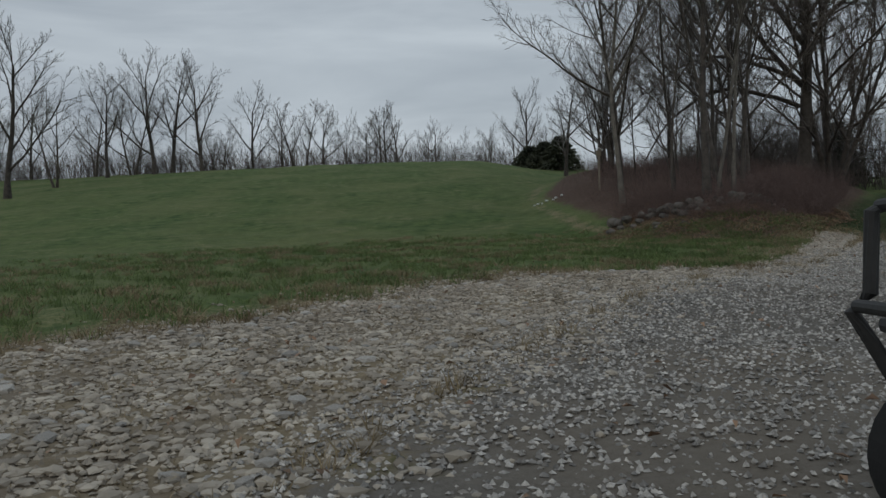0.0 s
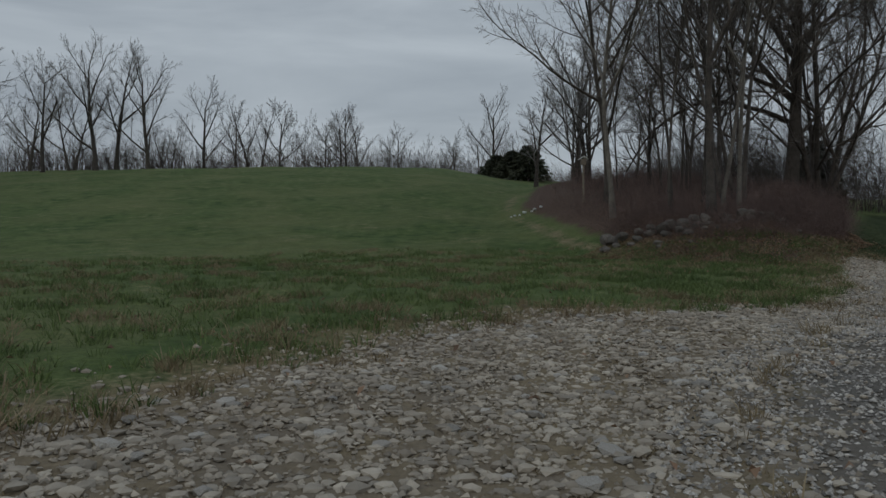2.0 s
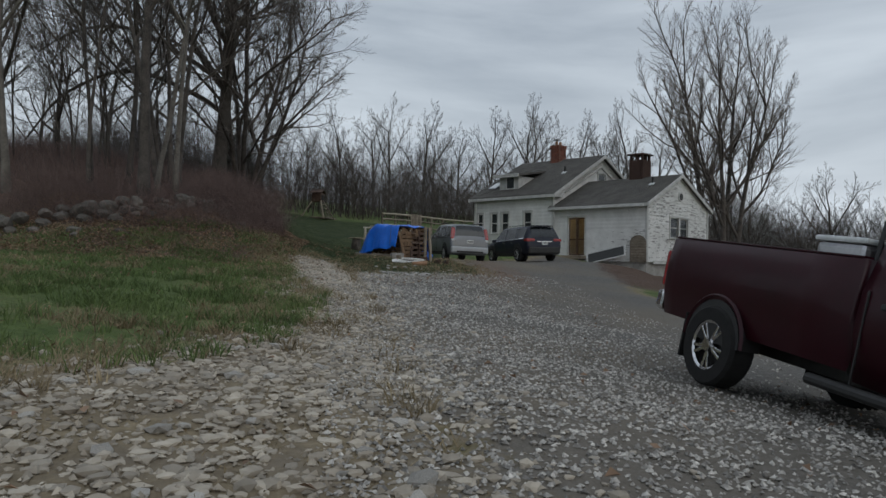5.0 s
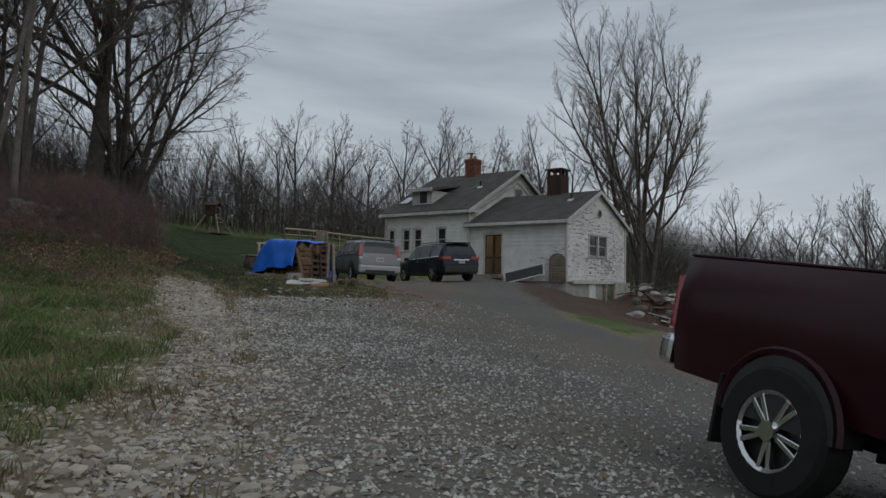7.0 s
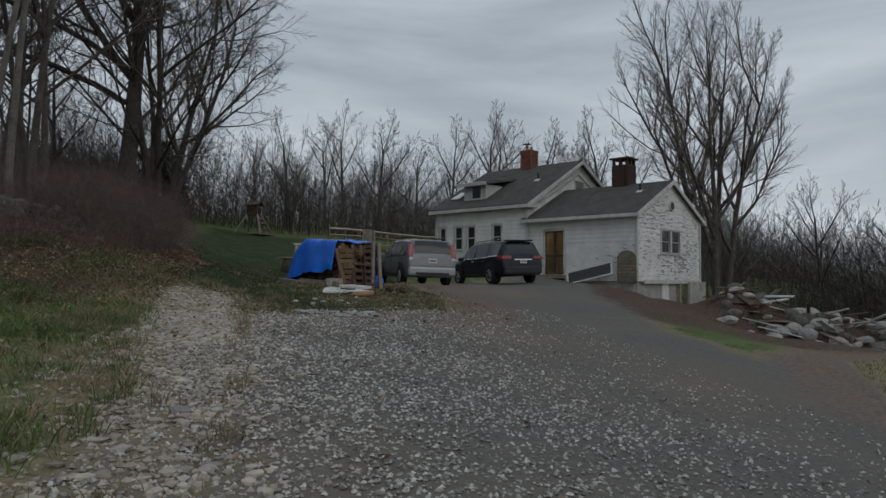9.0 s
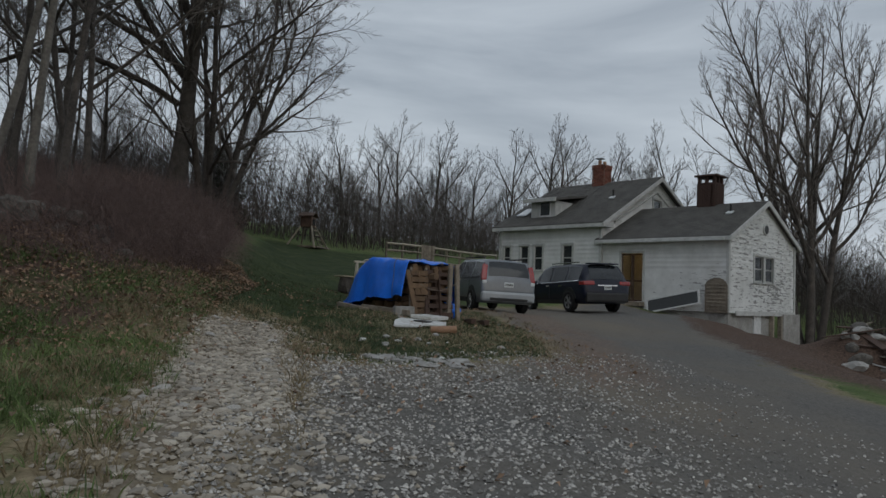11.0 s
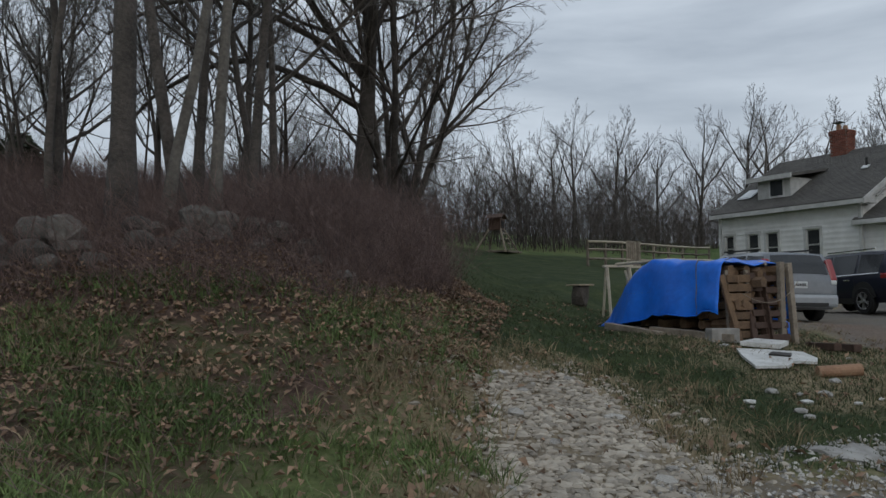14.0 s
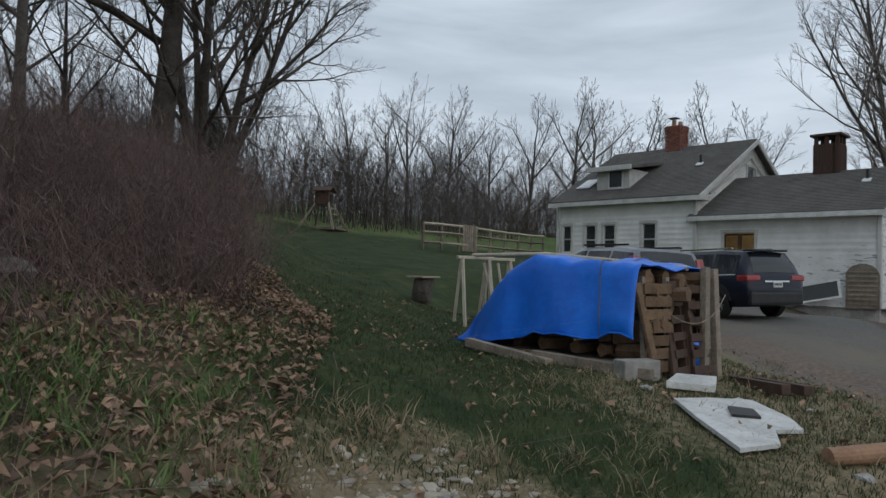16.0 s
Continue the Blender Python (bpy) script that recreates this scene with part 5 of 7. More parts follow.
# far trees, six forms repeated, with distance haze painted into the twig colour
forms = []
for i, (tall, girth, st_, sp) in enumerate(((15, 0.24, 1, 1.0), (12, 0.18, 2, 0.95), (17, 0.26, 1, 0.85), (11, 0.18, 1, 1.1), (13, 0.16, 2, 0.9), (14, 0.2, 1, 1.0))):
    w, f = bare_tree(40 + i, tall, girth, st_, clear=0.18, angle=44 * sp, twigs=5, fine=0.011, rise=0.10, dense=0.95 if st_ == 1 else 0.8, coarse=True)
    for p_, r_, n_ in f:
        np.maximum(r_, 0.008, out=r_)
    forms.append((tree("far_tree", 0, 0, "distant leafless tree on the skyline", w, f, BARK, TWIG_HAZED, group="skyline trees"), tall))
spots = []
rg = np.random.default_rng(9)


def polar(px, py, yaw, dist):
    a = radians(yaw)
    return px - math.sin(a) * dist, py + math.cos(a) * dist


# along the field's far edge: bearing to the left of north, distance, form, size
for yaw, dist, fm, sc in ((31.5, 72, 2, 0.95), (28.5, 80, 4, 0.9), (25.2, 95, 5, 1.0), (23.5, 98, 1, 1.05), (22.0, 96, 2, 1.0), (20.7, 100, 0, 1.1), (18.6, 98, 2, 0.92),
                         (14.8, 105, 0, 0.95), (12.6, 108, 3, 1.0), (11.2, 110, 1, 1.15), (9.4, 112, 5, 0.95), (7.6, 116, 4, 0.85), (6.0, 118, 3, 1.05), (3.4, 122, 0, 0.95), (1.0, 128, 3, 0.95),
                         (-1.4, 132, 4, 0.8), (-3.6, 136, 3, 1.0), (-6.0, 122, 5, 0.85), (-8.2, 110, 1, 0.8), (34.5, 80, 5, 1.0), (37, 85, 0, 1.0)):
    spots.append((*polar(0, 0, yaw, dist * 0.88), fm, sc * 0.86))
for _ in range(30):
    yaw = rg.uniform(-10, 36)
    spots.append((*polar(0, 0, yaw, rg.uniform(86, 112)), int(rg.integers(0, 6)), rg.uniform(0.45, 0.7)))
# woods behind the thicket and the house
for _ in range(28):
    yaw = rg.uniform(-72, -14)
    spots.append((*polar(8, 14, yaw, rg.uniform(62, 105)), int(rg.integers(0, 6)), rg.uniform(0.6, 0.95)))
for yaw, dist, fm, sc in ((-55.5, 82, 2, 0.95), (-60, 78, 0, 1.0), (-62.5, 76, 3, 1.15), (-65.0, 74, 0, 1.05), (-67, 74, 5, 1.05), (-57.5, 84, 5, 1.0), (-50, 86, 3, 1.1), (-47, 84, 0, 1.0), (-44, 80, 5, 1.0)):
    spots.append((*polar(5.6, 12, yaw, dist), fm, sc))
for _ in range(34):
    yaw = rg.uniform(-108, -72)
    spots.append((*polar(5.6, 12, yaw, rg.uniform(56, 84)), int(rg.integers(0, 6)), rg.uniform(0.55, 0.85)))
# the hedgerow's far end
for _ in range(12):
    spots.append((rg.uniform(9, 30), rg.uniform(48, 66), int(rg.integers(0, 6)), rg.uniform(0.55, 0.8)))
used = set()
for x, y, fm, sc in spots:
    src, tall = forms[fm]
    m = pose(x, y, zat(x, y) - 0.2, 0, 0, rg.uniform(0, 360))
    if fm not in used:
        used.add(fm)
        t_ = src
        t_.matrix_basis = m
    else:
        t_ = copy_thing(src, m)
    t_.scale = (sc * 1.15, sc * 1.15, sc * rg.uniform(0.92, 1.08))


# ---- thicket and undergrowth ----
def stems(name, n, place, tall, rad, mat, label, seed, curl=0.35, sides=3, kids=3, category="brush"):
    """Thousands of thin bent canes, each with side shoots, as one mass."""
    rg = np.random.default_rng(seed)
    xy = place(rg, n)
    m = len(xy)
    h = rg.uniform(*tall, m)
    z = height(xy[:, 0], xy[:, 1])
    p0 = np.c_[xy, z - 0.05]
    lean = rg.normal(0, curl, (m, 2))
    segs = []
    k = 4
    P = [p0 + np.c_[lean * (i / k) ** 1.6 * h[:, None], h * (i / k) * (1 - 0.12 * (i / k))] for i in range(k + 1)]
    P = np.stack(P, 1)
    R = np.linspace(1, 0.3, k + 1)[None] * rg.uniform(*rad, m)[:, None]
    segs.append((P, R))
    for _ in range(kids):
        f = rg.uniform(0.25, 0.95, m)
        a = np.minimum((f * k).astype(int), k - 1)
        b = P[np.arange(m), a] + (P[np.arange(m), a + 1] - P[np.arange(m), a]) * (f * k - a)[:, None]
        d = rg.normal(0, 1, (m, 3))
        d[:, 2] = np.abs(d[:, 2]) * 0.9
        d /= np.linalg.norm(d, axis=1)[:, None]
        ln = h * rg.uniform(0.18, 0.45, m)
        Q = np.stack([b, b + d * ln[:, None]], 1)
        segs.append((Q, np.array([0.55, 0.2])[None] * R[:, :1]))
    V, F, base = [], [], 0
    for Q, R_ in segs:
        mm, kk = Q.shape[:2]
        ang = 2 * math.pi * np.arange(sides) / sides
        off = np.stack([np.cos(ang), np.sin(ang), 0.3 * np.cos(ang)], -1)
        v = Q[:, :, None, :] + R_[:, :, None, None] * off[None, None]
        V.append(v.reshape(-1, 3))
        i, j, s = np.meshgrid(np.arange(mm), np.arange(kk - 1), np.arange(sides), indexing="ij")
        s2 = (s + 1) % sides
        o = i * kk * sides
        F.append((np.stack([o + j * sides + s, o + j * sides + s2, o + (j + 1) * sides + s2, o + (j + 1) * sides + s], -1) + base).reshape(-1, 4))
        base += mm * kk * sides
    ob = quad_mesh(name, np.concatenate(V), np.concatenate(F), mat)
    return tagged(ob, label, category, kind="stuff")


def within(poly, lo=0.0, hi=99.0, bias=None):
    xs, ys = [p[0] for p in poly], [p[1] for p in poly]

    def place(rg, n):
        got = np.zeros((0, 2))
        while len(got) < n:
            q = np.c_[rg.uniform(min(xs) - 2, max(xs) + 2, 4 * n), rg.uniform(min(ys) - 2, max(ys) + 2, 4 * n)]
            d = inside(poly, q[:, 0], q[:, 1])
            keep = (d > lo) & (d < hi)
            if bias is not None:
                keep &= rg.random(len(q)) < bias(q[:, 0], q[:, 1])
            got = np.r_[got, q[keep]]
        return got[:n]
    return place


stems("thicket", 3200, within(THICKET, 0.1, 5.0, lambda x, y: 0.25 + 0.75 * (y < 36)), (0.3, 0.9), (0.0035, 0.007), BRUSH, "dense tangled reddish-brown bramble and brush thicket", 1, 0.8, kids=4)
stems("thicket_depth", 3000, within(THICKET, 2.0, 14.0, lambda x, y: 0.2 + 0.8 * (y > 32)), (0.4, 1.3), (0.005, 0.011), BRUSH, "tall brown brush filling the hedgerow", 2, 0.35, kids=5)
FRONT = [(7.2, 29.5), (8.8, 25.9), (11.6, 24.9), (14.4, 26.9), (14.4, 29), (9, 31.5)]
stems("bramble_bank", 4200, within(FRONT, -0.2), (0.25, 0.8), (0.003, 0.0055), BRUSH, "low tangle of reddish-brown brambles over the bank", 8, 1.1, kids=3)
LOWBANK = [(6.5, 26.5), (9.4, 22.2), (12.2, 23.6), (14.6, 26.6), (14.0, 28), (8, 28)]
stems("fallen_twigs", 900, within(LOWBANK), (0.12, 0.5), (0.002, 0.0045), BRUSH, "fallen twigs strewn over the bank", 9, 2.4, kids=1, category="twigs")
DENSE = [(12.4, 26.2), (14.5, 26.7), (17.1, 31.0), (20.5, 36), (18, 37), (15.6, 33.0), (12.6, 29.5)]
stems("bramble_mound", 5200, within(DENSE, -0.1), (0.4, 1.4), (0.003, 0.0055), BRUSH, "rounded mound of fine reddish brambles at the lawn edge", 3, 0.6, kids=6)
FARWOOD = [(22, 47), (29, 49.5), (38, 48), (48, 49), (62, 54), (76, 50), (92, 30), (110, 24), (125, 60), (80, 110), (30, 110)]
stems("far_wood_floor", 8000, within(FARWOOD, 0, 9), (1.6, 5.2), (0.012, 0.028), FARBRUSH, "low dark brown brush at the foot of the woods", 4, 0.55, kids=6, category="woodland")
stems("far_wood", 1900, within(FARWOOD, 1, 14), (3.0, 8.2), (0.02, 0.042), FARBRUSH, "brown leafless saplings behind the house", 14, 0.16, kids=14, category="woodland")
HEDGE = [(-80, 62), (-55, 76), (-30, 84), (10, 90), (34, 86), (36, 96), (10, 100), (-30, 96), (-60, 88), (-90, 72)]
stems("far_hedge", 5200, within(HEDGE, 0, 30), (1.5, 4.4), (0.016, 0.034), FARBRUSH, "low brown hedge along the field's far edge", 5, 0.3, kids=6, category="hedge")
EAST = [(56, 4), (62, 22), (56, 30), (75, 34), (110, 20), (110, -30), (70, -24)]
stems("east_wood", 4200, within(EAST, 0, 16), (2.0, 8.5), (0.016, 0.038), FARBRUSH, "brown brush and saplings beyond the yard", 6, 0.25, kids=9, category="woodland")


def conifer(name, x, y, tall, wide, label, seed):
    """A dark evergreen: a tapered trunk and whorls of drooping needled sprays."""
    rg = np.random.default_rng(seed)
    t_ = thing(name, pose(x, y, zat(x, y) - 0.1), label, "tree")
    branch_mesh("trunk", [(np.array([[0, 0, -0.2], [0, 0, tall * 0.5], [0.05, 0, tall]]), np.array([0.18, 0.1, 0.02]), 7)], BARK, t_)
    n = 2600
    f = rg.random(n) ** 0.8
    z_ = tall * (0.06 + 0.94 * f)
    r_ = wide * (1 - f) ** 0.8 * np.sqrt(rg.random(n)) * (0.75 + 0.35 * rg.random(n)) + 0.08
    a = rg.uniform(0, 2 * math.pi, n)
    c = np.c_[np.cos(a) * r_, np.sin(a) * r_, z_ - 0.12 * r_]
    out = np.c_[np.cos(a), np.sin(a), np.full(n, -0.25)] + rg.normal(0, 0.35, (n, 3))
    out /= np.linalg.norm(out, axis=1)[:, None]
    sd = np.cross(out, rg.normal(0, 1, (n, 3)))
    sd /= np.linalg.norm(sd, axis=1)[:, None]
    L = rg.uniform(0.25, 0.6, n)[:, None]
    V = np.stack([c - sd * 0.09, c + out * L * 0.6 - sd * 0.12, c + out * L, c + sd * 0.10], 1)
    quad_mesh("crown", V.reshape(-1, 3), np.arange(4 * n).reshape(-1, 4), NEEDLES, t_, smooth=False)
    return t_


conifer("evergreen", 32.0, 57.0, 5.2, 2.4, "dark evergreen at the edge of the woods", 3)
for i, (yw, ds) in enumerate(((-7.2, 84), (-8.4, 82), (-9.6, 80))):
    x_, y_ = polar(0, 0, yw, ds)
    conifer("evergreen", x_, y_, 3.0 + 0.4 * i, 2.8, "dark low evergreen by the field's edge", 10 + i)


# ---- by the thicket: field stones, post, pale stones ----
def lumpy(seed, r=1.0, flat=0.75, detail=2, rough=0.22):
    rg = np.random.default_rng(seed)
    bm = bmesh.new()
    bmesh.ops.create_icosphere(bm, subdivisions=detail, radius=r)
    dirs = rg.normal(0, 1, (9, 3))
    dirs /= np.linalg.norm(dirs, axis=1)[:, None]
    cut = rg.uniform(0.62, 0.95, 9)
    for v_ in bm.verts:
        p = np.array(v_.co) / r
        s_ = min([1.0] + [c / (p @ d) for d, c in zip(dirs, cut) if p @ d > 0.05])
        s_ *= 1 + rg.normal(0, rough * 0.12)
        v_.co = Vector(p * s_ * r)
        v_.co.z *= flat
    return bm


rg = np.random.default_rng(31)
for i in range(46):
    if i < 36:
        x_ = 6.6 + 6.2 * (i % 18) / 17 + rg.normal(0, 0.12)
        y_ = 26.75 + 0.14 * rg.normal() + (0.8 if x_ < 8.4 else 0.0) + 0.25 * max(0, x_ - 11.5) + 0.32 * (i // 18)
    else:
        x_, y_ = rg.uniform(7.4, 13.0), rg.uniform(25.6, 26.8)
    r_ = rg.uniform(0.13, 0.29) if i < 36 else rg.uniform(0.10, 0.2)
    b = part("field_stone", lumpy(100 + i, r_, rg.uniform(0.55, 0.85)), BOULDER)
    b.matrix_basis = pose(x_, y_, zat(x_, y_) + r_ * 0.12 + (0.16 if 18 <= i < 36 else 0), rg.uniform(-15, 15), rg.uniform(-15, 15), rg.uniform(0, 360))
    tagged(b, "grey lichened field stone of a tumbled wall", "stone", "stones of the tumbled wall")
for i in range(7):
    x_, y_ = 5.0 + 0.24 * i + rg.normal(0, 0.06), 38.3 + rg.normal(0, 0.15)
    b = part("pale_stone", lumpy(140 + i, rg.uniform(0.07, 0.15), 0.6, 1), PLATE)
    b.matrix_basis = pose(x_, y_, zat(x_, y_) + 0.05, 0, 0, rg.uniform(0, 360))
    tagged(b, "white stone lying in the field's edge", "stone", "white stones at the field edge")
bx, by = 8.15, 36.4
bp = thing("birdhouse_post", pose(bx, by, zat(bx, by)), "weathered wooden post with a small pale birdhouse", "birdhouse")
tube("post", (0, 0, -0.2), (0, 0, 1.75), 0.05, OLDWOOD, bp, n=8)
bh = box("birdhouse", (0.22, 0.2, 0.28), (0, 0, 1.9), OLDWOOD, bp, bevel=0.01)
bm = bmesh.new()
bm_prism(bm, [(-0.2, 2.02), (0, 2.14), (0.2, 2.02), (0.2, 2.06), (0, 2.19), (-0.2, 2.06)], -0.16, 0.16)
part("roof", bm, WHITEPAINT, bp)

# ---- firewood under a blue tarpaulin ----
PX, PY, PAZ = 18.22, 24.44, 80.0        # end of the stack nearest the drive; it runs back along PAZ
PILE = pose(PX, PY, zat(PX, PY) - 0.03, 0, 0, PAZ)
LEN_, WID_, TALL_ = 3.2, 1.0, 1.16
stack = thing("firewood_stack", PILE, "long stack of split firewood on pallets", "firewood")
for k in range(2):
    x0 = 0.2 + 1.25 * k
    pl = box("pallet", (1.15, 1.2, 0.03), (x0 + 0.55, 0, 0.17), OLDWOOD, stack, bevel=0.004)
    for yy in (-0.5, 0, 0.5):
        box("bearer", (1.1, 0.09, 0.12), (x0 + 0.55, yy, 0.09), OLDWOOD, pl, bevel=0.004)
rg = np.random.default_rng(51)
logmesh = []
for v_ in range(6):
    bm = bmesh.new()
    n = 5
    a0 = rg.uniform(0, 6)
    poly = [(0.085 * rg.uniform(0.75, 1.15) * math.cos(a0 + 2 * math.pi * i / n), 0.085 * rg.uniform(0.75, 1.15) * math.sin(a0 + 2 * math.pi * i / n)) for i in range(n)]
    bm_prism(bm, poly, -0.21, 0.21)
    me = bpy.data.meshes.new("log")
    bm.to_mesh(me)
    bm.free()
    me.materials.append(RAWWOOD)
    logmesh.append(me)
for row in range(6):
    for i in range(6):
        for face in range(2):
            if face == 1 and (i > 3 or row > (4, 4, 3, 2)[i]):
                continue
            lg = new("log", logmesh[int(rg.integers(0, 6))])
            lg.parent = stack
            if face == 0:   # the open end
                lg.matrix_basis = pose(0.28 + rg.normal(0, 0.06), -0.40 + 0.16 * i + rg.normal(0, 0.03), 0.28 + 0.155 * row + rg.normal(0, 0.012), rg.uniform(0, 20), rg.uniform(0, 360), 90 + rg.normal(0, 5))
            else:           # along the lawn side
                lg.matrix_basis = pose(0.55 + 0.40 * i + rg.normal(0, 0.03), 0.33 + rg.normal(0, 0.02), 0.28 + 0.155 * row, 0, rg.uniform(0, 360), rg.normal(0, 5))
# tarp: a draped sheet with folds, sagging to the far end
tn, tm = 46, 30
verts, faces = [], []
for i in range(tn + 1):
    fx_ = i / tn
    x_ = 0.02 + (LEN_ + 0.45) * fx_
    top = TALL_ + 0.11 - 0.03 * math.sin(fx_ * 9) - 0.12 * ease(0.2, 0.0, fx_) - 0.10 * max(0, fx_ - 0.12) - 1.02 * ease(0.36, 0.94, fx_)
    hw = WID_ / 2 + 0.12 - 0.16 * ease(0.7, 1.0, fx_)
    for j in range(tm + 1):
        t_ = 2 * j / tm - 1
        a_ = abs(t_)
        drop = ease(0.42, 1.0, a_)
        hem = 0.08 + 0.05 * math.sin(7 * fx_ + (1 if t_ > 0 else 3)) + (0.34 * ease(1.0, 0.25, fx_) if t_ > 0 else 0.25 * (1 - fx_))
        z_ = max(top - drop * (top - min(hem, top - 0.05)), 0.02)
        y_ = (1 if t_ > 0 else -1) * (hw * min(1, a_ / 0.5) ** 0.8 + 0.16 * drop + 0.05 * drop * math.sin(fx_ * 23 + 2 * t_))
        z_ += 0.09 * noise.noise((x_ * 1.9, y_ * 1.9 + z_, 3.3)) + 0.045 * noise.noise((x_ * 5, y_ * 5 + z_ * 3, 1.0)) + 0.02 * math.sin(x_ * 5 + 3 * t_) * (1 - drop)
        verts.append((x_ + 0.07 * drop * math.sin(5 * t_ + x_), y_ - 0.45 * ease(0.45, 1.0, fx_) + 0.05 * drop * noise.noise((x_ * 4, z_ * 4, 7.0)), max(z_, 0.03)))
for i in range(tn):
    for j in range(tm):
        a_ = i * (tm + 1) + j
        faces.append((a_, a_ + tm + 1, a_ + tm + 2, a_ + 1))
tarp = raw("tarpaulin", verts, faces, TARP, None, smooth=True)
tarp.matrix_basis = PILE
sm = tarp.modifiers.new("thick", "SOLIDIFY")
sm.thickness = 0.006
for k_, js in (("hem", 0), ("hem", tm)):
    bm = bmesh.new()
    bm_pipe(bm, [verts[i * (tm + 1) + js] for i in range(0, tn + 1, 2)], 0.012, 6)
    part(k_, bm, TARP, tarp)
bm = bmesh.new()
bm_pipe(bm, [Vector(verts[6 * (tm + 1) + j]) + Vector((0, 0, 0.012)) for j in range(0, tm + 1)], 0.007, 6)
part("rope", bm, OLDWOOD, tarp, "thin grey rope tied over the sheet")
tagged(tarp, "rumpled bright blue tarpaulin draped over the firewood", "tarpaulin")
# boards, crates and pallets stood on end against the open face
for k, (yy, tilt, tall, mat) in enumerate(((0.02, 10, 1.06, BROWNWOOD), (-0.28, -4, 1.02, BROWNWOOD))):
    rack = thing("upright_pallet", PILE @ pose(-0.06 - 0.05 * k, yy, 0.0, 0, 8, tilt), "weathered pallet stood on end against the firewood", "pallet", "upright pallets")
    for s in (-0.13, 0.13):
        box("stringer", (0.09, 0.04, tall), (0, s, tall / 2), mat, rack, bevel=0.005)
    for i in range(6):
        box("slat", (0.02, 0.32, 0.085), (-0.055, 0, 0.10 + (tall - 0.18) * i / 5), mat, rack, bevel=0.004)
for k, (yy, lean_, tall, wide) in enumerate(((0.22, 12, 1.10, 0.05), (0.46, 10, 1.02, 0.05), (-0.14, 7, 1.04, 0.04))):
    pp = thing("leaning_plank", PILE @ pose(-0.14 + 0.03 * k, yy, 0.0, (7, -9, 4)[k], lean_, 4), "brown plank leaning on the firewood", "plank", "leaning planks")
    box("plank", (0.04, wide * 2, tall), (0, 0, tall / 2), BROWNWOOD if k != 1 else RAWWOOD, pp)
crate = thing("slatted_crate", PILE @ pose(-0.02, 0.36, 0.06, 0, 3, -6), "pale brown slatted crate at the end of the stack", "crate")
for i in range(7):
    box("slat", (0.03, 0.40, 0.105), (-0.03, 0, 0.10 + 0.13 * i), RAWWOOD, crate, bevel=0.005)
for s in (-0.18, 0.18):
    box("corner_post", (0.05, 0.05, 1.0), (0.012, s, 0.5), OLDWOOD, crate, bevel=0.005)
rp = thing("tie_rope", PILE, "pale rope slung round the stack's open end", "rope")
bm = bmesh.new()
bm_pipe(bm, [(-0.20 - 0.05 * math.sin(math.pi * i / 10), 0.5 - 0.11 * i, 0.60 + 0.008 * (i - 4) ** 2) for i in range(11)], 0.006, 6)
part("rope", bm, OLDWOOD, rp)
for k, (x_, y_, az_, l_) in enumerate(((-0.62, -0.50, 150, 0.9), (-0.72, -0.78, 148, 0.9), (0.4, 0.90, 12, 1.3), (1.5, 1.0, -8, 1.5))):
    wx, wy = (PILE @ Vector((x_, y_, 0)))[:2]
    bb = box("loose_beam", (l_, 0.10, 0.10), (0, 0, 0.05), BROWNWOOD if k < 2 else OLDWOOD)
    bb.matrix_basis = pose(wx, wy, zat(wx, wy), 0, -3, PAZ + az_)
    tagged(bb, "dark timber offcut lying by the firewood", "timber", "timber offcuts")
wx, wy = (PILE @ Vector((-0.05, 0.75, 0)))[:2]
cb = box("concrete_block", (0.4, 0.2, 0.2), (0, 0, 0.1), CONCRETE, bevel=0.012)
cb.matrix_basis = pose(wx, wy, zat(wx, wy) - 0.01, 0, 0, PAZ + 70)
tagged(cb, "grey concrete block at the stack's foot", "block")
wx, wy = (PILE @ Vector((0.25, -0.72, 0)))[:2]
bl = thing("blue_sheet", pose(wx, wy, zat(wx, wy), 0, 0, PAZ), "crumpled end of a blue sheet hanging by the pallets", "sheet")
bm = bmesh.new()
bmesh.ops.create_grid(bm, x_segments=10, y_segments=10, size=0.5)
for v_ in bm.verts:
    v_.co = Vector((0.09 * math.sin(7 * v_.co.y) + 0.10 * v_.co.y, v_.co.x * 0.28 + 0.05 * math.sin(9 * v_.co.y), 0.33 + v_.co.y * 0.62))
part("sheet", bm, TARP, bl, smooth=True)

# ---- pale lumber frames behind the stack ----
for k, (x_, y_, az_) in enumerate(((20.0, 28.5, -25), (20.9, 28.7, -18))):
    fr = thing("lumber_trestle", pose(x_, y_, zat(x_, y_), 0, 0, az_), "pale bare-wood trestle standing on the lawn", "trestle", "trestles behind the tarp")
    for s in (-1, 1):
        for l_ in (-0.14, 0.14):
            bm = bmesh.new()
            bm_tube(bm, (s * 0.26, l_ * 1.5, -0.02), (s * 0.24, l_ * 0.2, 1.06), 0.03, n=4)
            part("leg", bm, PALEWOOD, fr)
    box("top_bar", (0.64, 0.09, 0.05), (0, 0, 1.08), PALEWOOD, fr)
for k, (a_, b_) in enumerate((((20.35, 28.3), 0.33), ((20.55, 28.25), 0.27))):
    p_ = thing("leaning_stake", pose(a_[0], a_[1], zat(*a_), 0, -14 + 4 * k, -30), "pale stake leaning in the grass", "stake")
    tube("stake", (0, 0, -0.05), (0, 0, 1.05), 0.022, PALEWOOD, p_, n=6)
pole = thing("long_pole", pose(0, 0, 0), "long pale pole laid across the trestle and pallets", "pole")
bm = bmesh.new()
